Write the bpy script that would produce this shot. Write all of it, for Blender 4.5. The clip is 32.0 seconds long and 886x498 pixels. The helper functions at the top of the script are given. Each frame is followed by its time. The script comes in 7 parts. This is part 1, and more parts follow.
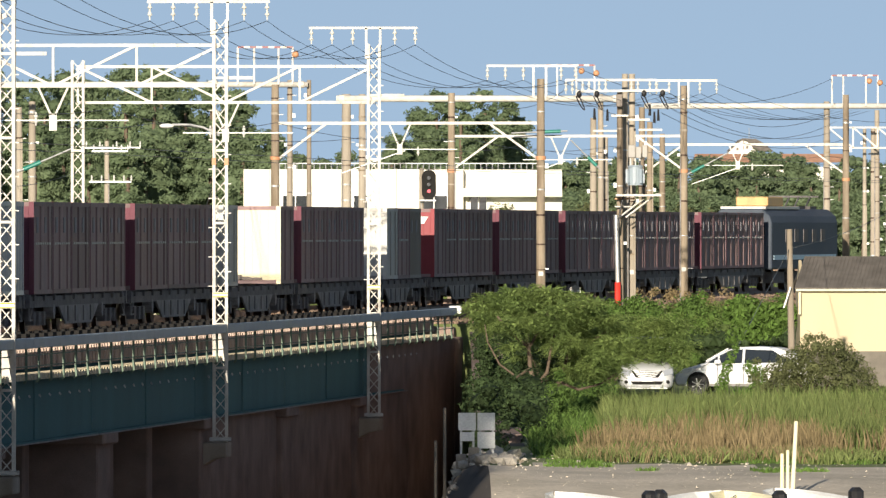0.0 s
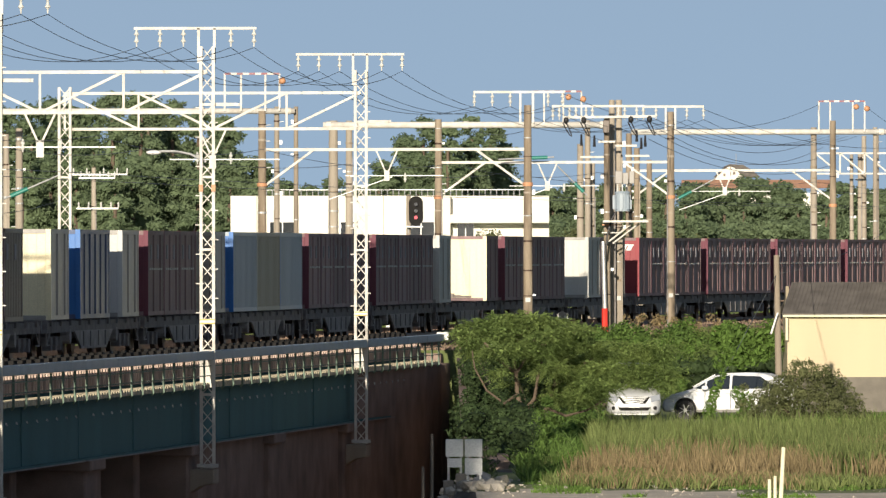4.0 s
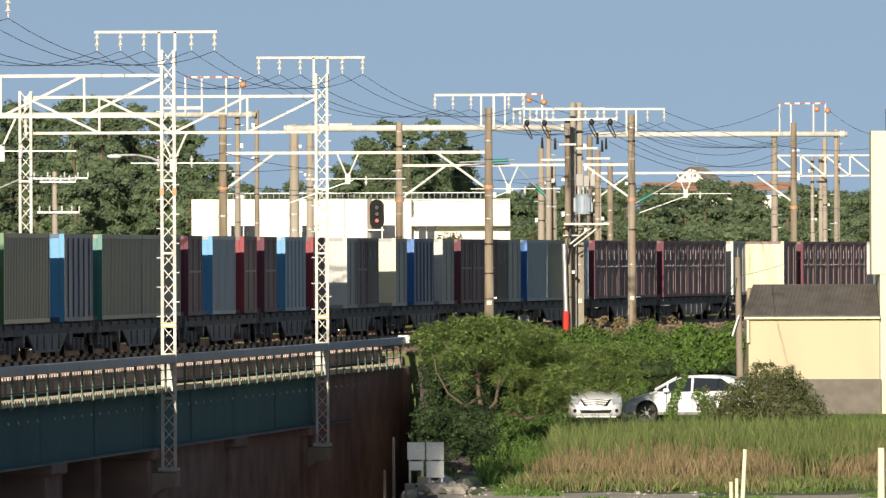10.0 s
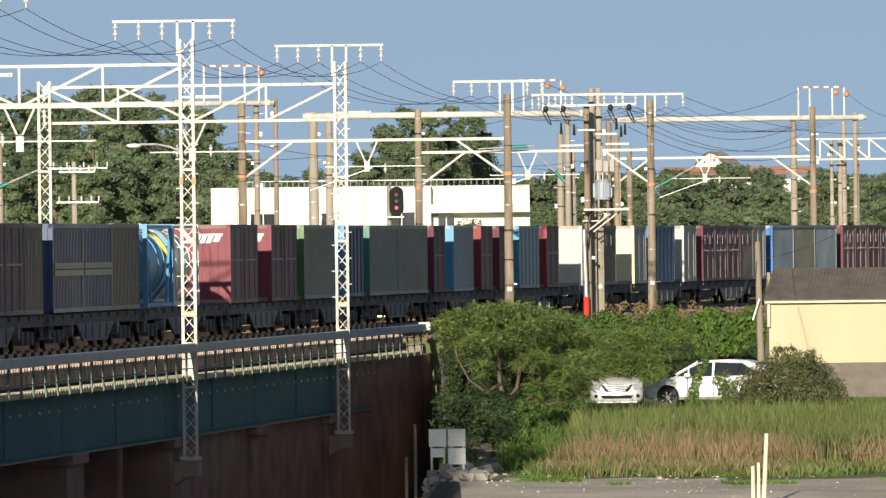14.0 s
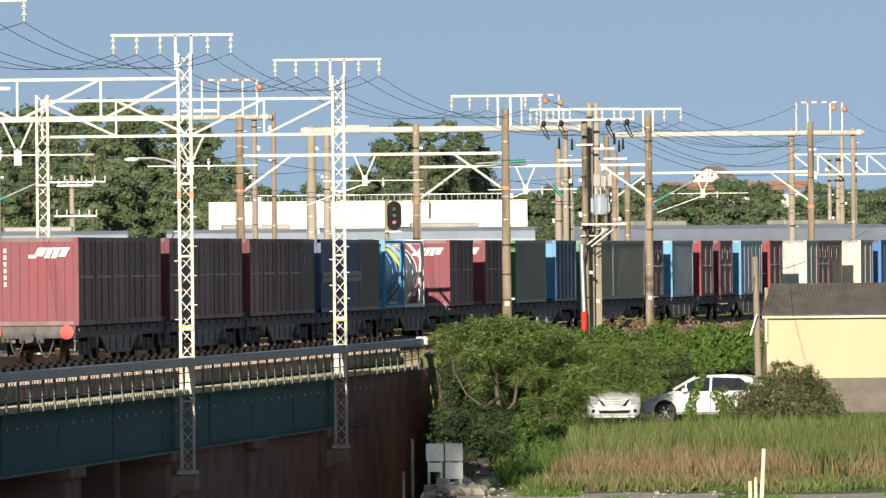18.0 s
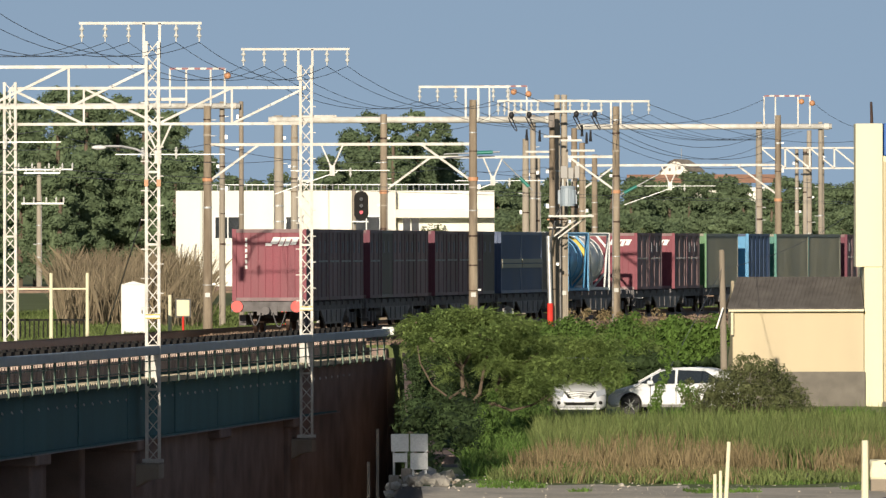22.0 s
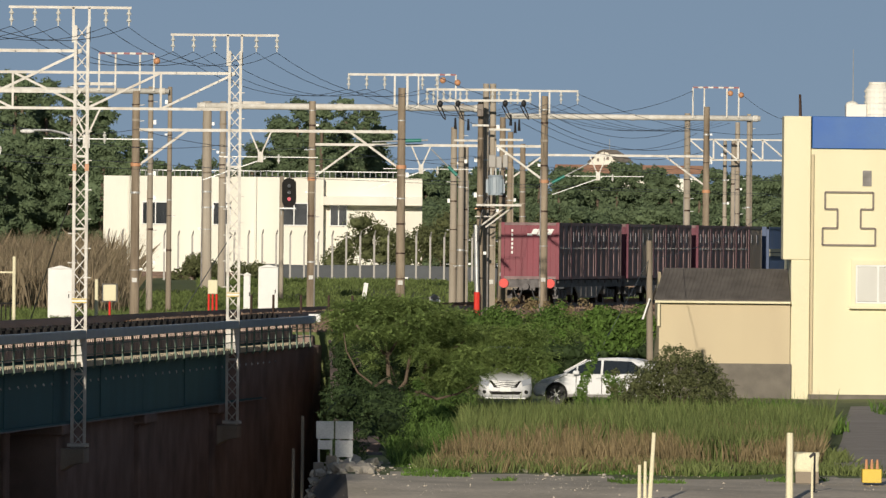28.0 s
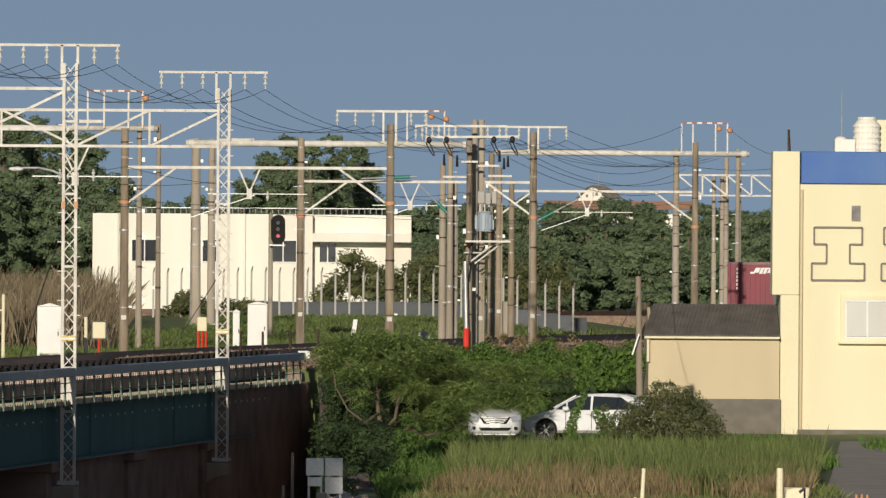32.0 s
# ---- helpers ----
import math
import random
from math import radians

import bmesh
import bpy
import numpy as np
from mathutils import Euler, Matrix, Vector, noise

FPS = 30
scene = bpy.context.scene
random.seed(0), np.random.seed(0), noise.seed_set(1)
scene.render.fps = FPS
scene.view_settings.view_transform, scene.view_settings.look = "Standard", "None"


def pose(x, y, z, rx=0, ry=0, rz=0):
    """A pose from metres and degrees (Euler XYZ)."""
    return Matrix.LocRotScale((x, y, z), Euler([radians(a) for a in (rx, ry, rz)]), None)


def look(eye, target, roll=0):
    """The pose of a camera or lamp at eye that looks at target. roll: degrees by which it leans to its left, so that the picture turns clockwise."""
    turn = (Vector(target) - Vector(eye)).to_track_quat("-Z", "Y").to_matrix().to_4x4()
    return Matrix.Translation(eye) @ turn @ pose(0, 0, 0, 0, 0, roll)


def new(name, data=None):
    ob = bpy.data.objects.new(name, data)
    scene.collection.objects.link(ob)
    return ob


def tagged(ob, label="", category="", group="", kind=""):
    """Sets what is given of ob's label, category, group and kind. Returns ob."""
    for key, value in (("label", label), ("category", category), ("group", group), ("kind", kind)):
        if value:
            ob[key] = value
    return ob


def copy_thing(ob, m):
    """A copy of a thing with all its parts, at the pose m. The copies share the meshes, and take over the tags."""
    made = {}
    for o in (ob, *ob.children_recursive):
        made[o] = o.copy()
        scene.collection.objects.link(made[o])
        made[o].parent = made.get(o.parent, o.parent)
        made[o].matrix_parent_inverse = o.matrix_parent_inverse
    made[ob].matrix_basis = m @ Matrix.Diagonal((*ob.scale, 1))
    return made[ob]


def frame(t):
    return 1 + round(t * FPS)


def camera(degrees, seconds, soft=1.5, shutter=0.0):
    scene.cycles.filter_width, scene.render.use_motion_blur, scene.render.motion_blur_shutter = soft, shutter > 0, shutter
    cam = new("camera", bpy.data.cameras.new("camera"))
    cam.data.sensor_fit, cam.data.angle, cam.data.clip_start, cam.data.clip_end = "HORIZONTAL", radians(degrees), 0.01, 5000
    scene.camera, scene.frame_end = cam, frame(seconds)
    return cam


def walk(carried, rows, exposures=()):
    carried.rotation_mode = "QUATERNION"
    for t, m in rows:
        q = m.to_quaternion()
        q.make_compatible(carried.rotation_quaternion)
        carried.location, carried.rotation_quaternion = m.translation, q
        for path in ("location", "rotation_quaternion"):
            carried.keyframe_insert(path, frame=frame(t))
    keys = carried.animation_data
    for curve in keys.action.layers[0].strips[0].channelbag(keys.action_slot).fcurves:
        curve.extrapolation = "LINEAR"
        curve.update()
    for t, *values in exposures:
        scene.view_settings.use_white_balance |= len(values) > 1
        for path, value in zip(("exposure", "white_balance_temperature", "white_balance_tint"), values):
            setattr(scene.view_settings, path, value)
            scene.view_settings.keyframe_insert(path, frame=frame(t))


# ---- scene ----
SKY_STRENGTH, SKY_LIFT, SUN_STRENGTH = 0.10, 0.30, 5.0
EXPOSURES = [(0, 0.55, 6500, 10), (2, 0.36, 6500, 10), (4, 0.33, 6500, 10), (12, 0.33, 6500, 10), (18, 0.40, 6500, 10), (20, 0.31, 6500, 10), (21, 0.26, 6500, 10), (22, 0.12, 6500, 10), (24, -0.20, 6450, 10), (26, -0.27, 6400, 10), (31, -0.29, 6400, 10), (32, -0.35, 6400, 10)]
EYE = Vector((0, 0, 2.87))   # the tripod, above the near rail's level (z = 0)
cam = camera(4.906, 32.0, soft=1.35)
# seconds, turn to the left, tilt up, lean (degrees)
AIM = [
    (0, 0.0000, -0.1127, 0.000), (0.5, -0.0946, -0.0819, 0.030), (1, -0.1739, -0.0624, -0.064), (1.5, -0.3179, -0.0511, 0.066),
    (2, -0.4502, -0.0640, -0.080), (2.5, -0.4286, -0.0930, -0.062), (3, -0.2720, -0.0632, -0.189), (3.5, -0.1406, -0.0020, -0.015),
    (4, -0.0716, 0.0330, -0.072), (4.5, 0.0313, 0.0377, -0.109), (6.5, 0.0505, 0.0756, 0.005), (7, 0.0471, 0.0897, 0.067),
    (7.5, -0.0272, 0.0583, -0.053), (8, -0.0521, 0.0129, -0.193), (8.5, -0.1130, -0.0279, -0.320), (9, -0.1817, -0.0313, -0.244),
    (9.5, -0.2410, 0.0086, -0.203), (10, -0.2873, 0.0493, -0.210), (10.5, -0.2713, 0.0524, -0.337), (11, -0.2004, -0.0065, -0.360),
    (11.5, -0.1072, -0.0607, -0.454), (12, -0.0486, -0.0788, -0.577), (12.5, -0.0113, -0.0844, -0.569), (13, -0.0645, -0.0709, -0.568),
    (13.5, -0.1591, -0.0421, -0.674), (15.5, -0.1912, -0.0088, -0.702), (16, -0.1192, -0.0054, -0.466), (16.5, -0.0790, 0.0072, -0.451),
    (17, -0.1000, 0.0495, -0.379), (17.5, -0.1155, 0.0696, -0.308), (18, -0.1902, 0.0568, -0.577), (18.5, -0.2805, 0.0090, -0.783),
    (19, -0.3740, -0.0470, -1.035), (19.5, -0.4506, -0.0636, -1.028), (20, -0.4911, -0.0505, -0.866), (20.5, -0.4396, -0.0481, -0.691),
    (21, -0.3466, -0.0347, -0.528), (21.5, -0.2886, -0.0074, -0.380), (22, -0.3742, 0.0038, -0.101), (22.5, -0.5192, 0.0067, 0.188),
    (23, -0.6362, 0.0251, 0.423), (23.5, -0.7077, 0.0498, 0.076), (24, -0.7409, 0.0748, -0.000), (24.5, -0.7264, 0.1082, 0.142),
    (25, -0.7105, 0.1198, 0.257), (25.5, -0.7060, 0.0814, 0.254), (27.5, -0.7910, -0.0540, 0.402), (28, -0.7773, -0.0606, 0.555),
    (28.5, -0.8127, -0.0431, 0.751), (29, -0.7689, -0.0412, 0.695), (29.5, -0.7502, -0.0133, 0.427), (30, -0.7759, 0.0711, 0.384),
    (30.5, -0.8519, 0.1269, 0.453), (31, -0.8816, 0.1598, 0.513), (31.5, -0.8541, 0.1538, 0.506), (32, -0.8358, 0.1415, 0.364),
]


def aim(turn, tilt, lean):
    a, b = radians(turn), radians(tilt)
    way = Vector((-math.sin(a) * math.cos(b), math.cos(a) * math.cos(b), math.sin(b)))
    return look(EYE, EYE + way * 100, lean)


walk(cam, [(t, aim(a, b, c)) for t, a, b, c in AIM], exposures=EXPOSURES)

# ---- light: a low evening sun from behind the camera's left shoulder ----
SUN_AZ, SUN_EL = 188.5, 12.9   # compass-like: 0 = +Y, clockwise
world = bpy.data.worlds.new("sky")
scene.world = world
world.use_nodes = True
nt = world.node_tree
sky = nt.nodes.new("ShaderNodeTexSky")
sky.sky_type, sky.sun_disc = "NISHITA", False
sky.sun_elevation, sky.sun_rotation = radians(SUN_EL), radians(SUN_AZ)
sky.air_density, sky.dust_density, sky.ozone_density, sky.altitude = 1.0, 1.0, 1.6, 0
co = nt.nodes.new("ShaderNodeTexCoord")
lift = nt.nodes.new("ShaderNodeMapping")   # a clear, washed evening sky: no yellow haze down at the horizon
lift.inputs["Location"].default_value = (0, 0, SKY_LIFT)
nt.links.new(co.outputs["Generated"], lift.inputs[0])
nt.links.new(lift.outputs[0], sky.inputs[0])
thin = nt.nodes.new("ShaderNodeHueSaturation")   # a thin veil of summer haze
thin.inputs["Saturation"].default_value = 0.80
nt.links.new(sky.outputs[0], thin.inputs["Color"])
nt.links.new(thin.outputs[0], nt.nodes["Background"].inputs[0])
nt.nodes["Background"].inputs[1].default_value = SKY_STRENGTH
sun = new("sun", bpy.data.lights.new("sun", "SUN"))
sun.data.energy, sun.data.angle, sun.data.color = SUN_STRENGTH, radians(0.53), (1.0, 0.89, 0.73)
az, el = radians(SUN_AZ), radians(SUN_EL)
sun.matrix_world = look((0, 0, 60), Vector((0, 0, 60)) - Vector((math.sin(az) * math.cos(el), math.cos(az) * math.cos(el), math.sin(el))))


# ---- materials ----
def mat(name, color, rough=0.6, metal=0.0, var=0.25, scale=3.0, bump=0.15, grain=40.0, second=None, streak=False, isle=0.0, spec=0.4, edge=0.5):
    """A painted, rusty or earthy surface: colour mottled at two scales, with fine relief."""
    m = bpy.data.materials.new(name)
    m.use_nodes = True
    t = m.node_tree
    n, l = t.nodes, t.links
    b = n["Principled BSDF"]
    co = n.new("ShaderNodeTexCoord")
    mp = n.new("ShaderNodeMapping")
    l.new(co.outputs["Object"], mp.inputs[0])
    if streak:
        mp.inputs["Scale"].default_value = (1, 1, 0.18)
    big, small = n.new("ShaderNodeTexNoise"), n.new("ShaderNodeTexNoise")
    big.inputs["Scale"].default_value, big.inputs["Detail"].default_value = scale, 5
    small.inputs["Scale"].default_value, small.inputs["Detail"].default_value = grain, 3
    l.new(mp.outputs[0], big.inputs[0])
    l.new(co.outputs["Object"], small.inputs[0])
    ramp = n.new("ShaderNodeValToRGB")
    c = Vector(color)
    other = Vector(second) if second else c * (1 - var)
    ramp.color_ramp.elements[0].position, ramp.color_ramp.elements[1].position = 0.5 - edge * 0.4, 0.5 + edge * 0.4
    ramp.color_ramp.elements[0].color = (*other, 1)
    ramp.color_ramp.elements[1].color = (*c, 1)
    l.new(big.outputs[0], ramp.inputs[0])
    mul = n.new("ShaderNodeMix")
    mul.data_type, mul.blend_type = "RGBA", "MULTIPLY"
    mul.inputs[0].default_value = 0.35
    l.new(ramp.outputs[0], mul.inputs[6])
    gr = n.new("ShaderNodeMapRange")
    gr.inputs[1].default_value, gr.inputs[2].default_value, gr.inputs[3].default_value, gr.inputs[4].default_value = 0.3, 0.7, 0.55, 1.25
    l.new(small.outputs[0], gr.inputs[0])
    l.new(gr.outputs[0], mul.inputs[7])
    out = mul.outputs[2]
    if isle:
        geo = n.new("ShaderNodeNewGeometry")
        info = n.new("ShaderNodeObjectInfo")
        add = n.new("ShaderNodeMath")
        add.operation = "ADD"
        l.new(geo.outputs["Random Per Island"], add.inputs[0])
        l.new(info.outputs["Random"], add.inputs[1])
        fr = n.new("ShaderNodeMath")
        fr.operation = "FRACT"
        l.new(add.outputs[0], fr.inputs[0])
        hs = n.new("ShaderNodeHueSaturation")
        rg = n.new("ShaderNodeMapRange")
        rg.inputs[3].default_value, rg.inputs[4].default_value = 1 - isle, 1 + isle
        l.new(fr.outputs[0], rg.inputs[0])
        l.new(rg.outputs[0], hs.inputs["Value"])
        l.new(out, hs.inputs["Color"])
        out = hs.outputs[0]
    l.new(out, b.inputs["Base Color"])
    rr = n.new("ShaderNodeMapRange")
    rr.inputs[3].default_value, rr.inputs[4].default_value = max(0.02, rough - 0.12), min(1, rough + 0.12)
    l.new(big.outputs[0], rr.inputs[0])
    l.new(rr.outputs[0], b.inputs["Roughness"])
    b.inputs["Metallic"].default_value = metal
    b.inputs["Specular IOR Level"].default_value = spec
    bp = n.new("ShaderNodeBump")
    bp.inputs["Strength"].default_value, bp.inputs["Distance"].default_value = bump, 0.02
    l.new(small.outputs[0], bp.inputs["Height"])
    l.new(bp.outputs[0], b.inputs["Normal"])
    return m


def leafy(name, color, second, scale=0.8, isle=0.35, shine=0.2):
    """Foliage: a thin leaf that lets part of the light through."""
    m = mat(name, color, 0.7, var=0.4, scale=scale, second=second, isle=isle, bump=0.05, spec=shine)
    t = m.node_tree
    n, l = t.nodes, t.links
    b = n["Principled BSDF"]
    src = b.inputs["Base Color"].links[0].from_socket
    tr = n.new("ShaderNodeBsdfTranslucent")
    l.new(src, tr.inputs[0])
    mx = n.new("ShaderNodeMixShader")
    mx.inputs[0].default_value = 0.32
    l.new(b.outputs[0], mx.inputs[1])
    l.new(tr.outputs[0], mx.inputs[2])
    l.new(mx.outputs[0], n["Material Output"].inputs[0])
    return m


def glow(name, color, strength):
    m = bpy.data.materials.new(name)
    m.use_nodes = True
    b = m.node_tree.nodes["Principled BSDF"]
    b.inputs["Base Color"].default_value = (*color, 1)
    b.inputs["Emission Color"].default_value = (*color, 1)
    b.inputs["Emission Strength"].default_value = strength
    return m


def glassy(name, color, rough=0.06):
    m = bpy.data.materials.new(name)
    m.use_nodes = True
    b = m.node_tree.nodes["Principled BSDF"]
    b.inputs["Base Color"].default_value = (*color, 1)
    b.inputs["Roughness"].default_value = rough
    b.inputs["Specular IOR Level"].default_value = 0.8
    b.inputs["Coat Weight"].default_value = 0.5
    return m


WHITE_STEEL = mat("white_painted_steel", (0.76, 0.75, 0.70), 0.65, 0.0, 0.2, 2.2, 0.1, second=(0.54, 0.50, 0.43), edge=0.6, spec=0.2)
GALV = mat("galvanised_steel", (0.55, 0.56, 0.55), 0.5, 0.6, 0.25, 4)
CONCRETE = mat("weathered_concrete", (0.42, 0.37, 0.30), 0.85, 0, 0.35, 1.2, 0.4, second=(0.27, 0.23, 0.18), streak=True)
BROWN_POLE = mat("browned_concrete", (0.37, 0.305, 0.225), 0.85, 0, 0.35, 2.6, 0.5, second=(0.165, 0.125, 0.085), streak=True)
GIRDER = mat("dark_green_girder_paint", (0.094, 0.195, 0.200), 0.8, 0, 0.3, 0.6, 0.1, second=(0.072, 0.152, 0.158), spec=0.1, streak=True)
POST_GREEN = mat("green_rail_paint", (0.155, 0.225, 0.165), 0.6, 0, 0.3, 5, second=(0.10, 0.15, 0.11))
DUCT = mat("blue_grey_trough", (0.36, 0.42, 0.49), 0.5, 0.1, 0.25, 1.2, second=(0.27, 0.32, 0.37), spec=0.12)
PLANK = mat("pale_walkway_board", (0.60, 0.53, 0.38), 0.8, 0, 0.3, 2.0, second=(0.44, 0.37, 0.26))
BRICK = mat("red_brown_brick", (0.34, 0.255, 0.215), 0.9, 0, 0.4, 0.8, 0.5, second=(0.20, 0.15, 0.13), spec=0.12)
SLEEPER = mat("brown_timber", (0.22, 0.13, 0.08), 0.85, 0, 0.4, 3, 0.4, isle=0.3)
# weathered timber, its colour raised so that the ends look sunlit
BRIDGE_TIMBER = mat("sunlit_weathered_bridge_timber", (0.60, 0.46, 0.39), 0.85, 0, 0.4, 3, 0.4, isle=0.3, second=(0.44, 0.34, 0.28))
RAIL = mat("rusty_rail", (0.10, 0.065, 0.05), 0.5, 0.6, 0.3, 6)
BALLAST = mat("brown_ballast", (0.30, 0.215, 0.155), 0.95, 0, 0.5, 5, 1.0, 30, second=(0.17, 0.12, 0.09), isle=0.35)
DARK_STEEL = mat("sooty_steel", (0.205, 0.192, 0.190), 0.75, 0.05, 0.4, 3, second=(0.11, 0.102, 0.10), spec=0.15)
GREY_STEEL = mat("dusty_grey_steel", (0.34, 0.325, 0.315), 0.75, 0.05, 0.35, 3, second=(0.19, 0.18, 0.17), spec=0.15)
MAROON = mat("maroon_container_paint", (0.24, 0.055, 0.075), 0.42, 0, 0.3, 1.2, 0.1, second=(0.17, 0.05, 0.06), streak=True, spec=0.45)
MAROON_OLD = mat("sooty_maroon_paint", (0.30, 0.200, 0.198), 0.6, 0, 0.3, 1.5, 0.1, second=(0.165, 0.118, 0.118), streak=True, isle=0.2, spec=0.2)
PLUM = mat("dull_plum_container_paint", (0.19, 0.062, 0.085), 0.6, 0, 0.3, 1.2, 0.1, second=(0.12, 0.045, 0.06), streak=True, spec=0.2)
PINK = mat("faded_red_container_paint", (0.25, 0.058, 0.078), 0.5, 0, 0.25, 1.0, 0.1, second=(0.19, 0.048, 0.062), streak=True, spec=0.25)
RED = mat("red_container_paint", (0.32, 0.055, 0.065), 0.5, 0, 0.2, 1.0, spec=0.25)
OLIVE = mat("olive_container_paint", (0.29, 0.28, 0.205), 0.42, 0, 0.25, 0.8, 0.1, second=(0.21, 0.20, 0.145), streak=True, spec=0.45)
GREEN_BOX = mat("green_container_paint", (0.08, 0.22, 0.08), 0.42, 0, 0.2, 1, spec=0.45)
TEAL = mat("teal_container_paint", (0.05, 0.22, 0.17), 0.42, 0, 0.2, 1, spec=0.45)
BLUE = mat("blue_container_paint", (0.03, 0.17, 0.50), 0.45, 0, 0.2, 1, spec=0.45)
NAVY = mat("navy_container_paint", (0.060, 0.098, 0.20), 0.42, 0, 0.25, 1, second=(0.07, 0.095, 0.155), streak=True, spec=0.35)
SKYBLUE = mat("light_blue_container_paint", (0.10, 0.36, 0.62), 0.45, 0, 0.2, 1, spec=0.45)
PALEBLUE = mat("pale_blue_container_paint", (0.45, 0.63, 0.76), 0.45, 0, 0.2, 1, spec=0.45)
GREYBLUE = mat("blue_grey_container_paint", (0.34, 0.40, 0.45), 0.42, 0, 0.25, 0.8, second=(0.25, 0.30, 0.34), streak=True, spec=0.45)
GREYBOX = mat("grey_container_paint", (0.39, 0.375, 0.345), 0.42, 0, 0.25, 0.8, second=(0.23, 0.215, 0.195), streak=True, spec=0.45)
BROWNBOX = mat("brown_container_paint", (0.20, 0.165, 0.135), 0.5, 0, 0.25, 0.8, streak=True, spec=0.4)
CREAM = mat("cream_container_paint", (0.80, 0.74, 0.50), 0.42, 0, 0.2, 0.7, second=(0.72, 0.62, 0.38), streak=True, spec=0.45)
BEIGE = mat("beige_band_paint", (0.30, 0.29, 0.21), 0.5, 0, 0.2, 1)
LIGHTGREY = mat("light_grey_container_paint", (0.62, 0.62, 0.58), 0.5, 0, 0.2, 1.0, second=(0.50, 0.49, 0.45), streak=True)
SLATE = mat("slate_blue_loco_paint", (0.075, 0.092, 0.12), 0.65, 0, 0.2, 1.0, spec=0.3)
WHITE = mat("white_paint", (0.78, 0.78, 0.75), 0.45, 0, 0.1, 1.5)
BUFF = mat("orange_buff_paint", (0.66, 0.43, 0.19), 0.6, 0, 0.15, 1.5)
YELLOW = mat("yellow_paint", (0.70, 0.50, 0.06), 0.5, 0, 0.15, 2)
LAMP_RED = mat("red_tail_disc", (0.72, 0.045, 0.03), 0.4, 0, 0.1, 3)
ORANGE = mat("orange_marker", (0.58, 0.29, 0.15), 0.5, 0, 0.15, 3)
SOOT = mat("matt_soot_black", (0.03, 0.029, 0.028), 0.95, 0, 0.4, 3, spec=0.05)
DULL = mat("faded_label_grey", (0.33, 0.32, 0.34), 0.7, 0, 0.3, 2, spec=0.1)
CAR_SILVER = mat("silver_car_paint", (0.56, 0.57, 0.58), 0.5, 0.2, 0.05, 1, 0.0, spec=0.3)
BLACK = mat("black_enamel", (0.02, 0.02, 0.022), 0.45, 0, 0.3, 3)
WIRE = mat("dark_wire", (0.11, 0.125, 0.145), 0.5, 0.3, 0.2, 3)
PORCELAIN = mat("white_porcelain", (0.66, 0.66, 0.61), 0.3, 0, 0.2, 8)
GREEN_INS = mat("green_sleeve", (0.02, 0.22, 0.17), 0.4, 0, 0.2, 3)
CREAM_WALL = mat("cream_rendered_wall", (0.80, 0.75, 0.53), 0.9, 0, 0.08, 0.5, 0.15, second=(0.74, 0.68, 0.46), streak=True)
SHED_WALL = mat("pale_cream_siding", (0.62, 0.53, 0.35), 0.85, 0, 0.12, 0.7, 0.15, second=(0.54, 0.45, 0.30), streak=True)
WHITE_WALL = mat("white_rendered_wall", (0.88, 0.86, 0.77), 0.9, 0, 0.1, 0.45, 0.15, second=(0.74, 0.70, 0.60), streak=True, edge=0.7)
BLUE_BAND = mat("blue_fascia_paint", (0.025, 0.11, 0.40), 0.5, 0, 0.15, 0.6, second=(0.035, 0.13, 0.36))
ROOF_GREY = mat("dark_grey_corrugated_roof", (0.15, 0.135, 0.12), 0.8, 0, 0.3, 2, 0.3, second=(0.09, 0.08, 0.07))
BLOCK = mat("grey_block_wall", (0.20, 0.18, 0.15), 0.9, 0, 0.3, 2, 0.4)
ROOF_TILE = mat("orange_roof_tile", (0.50, 0.28, 0.18), 0.8, 0, 0.3, 1, 0.3)
WOOD_GREY = mat("weathered_timber", (0.30, 0.25, 0.19), 0.85, 0, 0.3, 2, 0.4, streak=True)
CAR_WHITE = mat("white_car_paint", (0.75, 0.76, 0.77), 0.25, 0, 0.05, 1, 0.0)
GLASS_DARK = glassy("dark_window_glass", (0.02, 0.025, 0.03))
SILVER = mat("stainless_body", (0.30, 0.35, 0.42), 0.5, 0.3, 0.15, 0.7)
PALM = leafy("dark_crown_green", (0.168, 0.222, 0.118), (0.122, 0.172, 0.094), 0.25, 0.22)
LEAF = leafy("bush_green", (0.215, 0.285, 0.085), (0.135, 0.20, 0.06), 0.9, 0.4)
LEAF_DARK = leafy("shrub_olive_green", (0.165, 0.18, 0.08), (0.105, 0.12, 0.052), 1.2, 0.4)
IVY = leafy("vine_green", (0.13, 0.215, 0.05), (0.08, 0.14, 0.034), 0.8, 0.45)
# vine green darkened so that the colour itself stands in for shade
SHADE_IVY = leafy("shade_dark_ivy_green", (0.058, 0.092, 0.034), (0.036, 0.06, 0.024), 0.8, 0.45)
REED = leafy("reed_green", (0.215, 0.255, 0.088), (0.145, 0.185, 0.062), 0.25, 0.4)
REED_DRY = leafy("dry_grass_tan", (0.34, 0.26, 0.145), (0.24, 0.19, 0.095), 0.5, 0.35)
WEED = leafy("weed_green", (0.15, 0.25, 0.055), (0.095, 0.165, 0.036), 0.8, 0.4)
GRASS = leafy("trackside_grass_green", (0.175, 0.225, 0.072), (0.11, 0.15, 0.048), 0.35, 0.4)
STRAW = leafy("dry_reed_stalk", (0.34, 0.27, 0.18), (0.22, 0.18, 0.11), 0.6, 0.4)
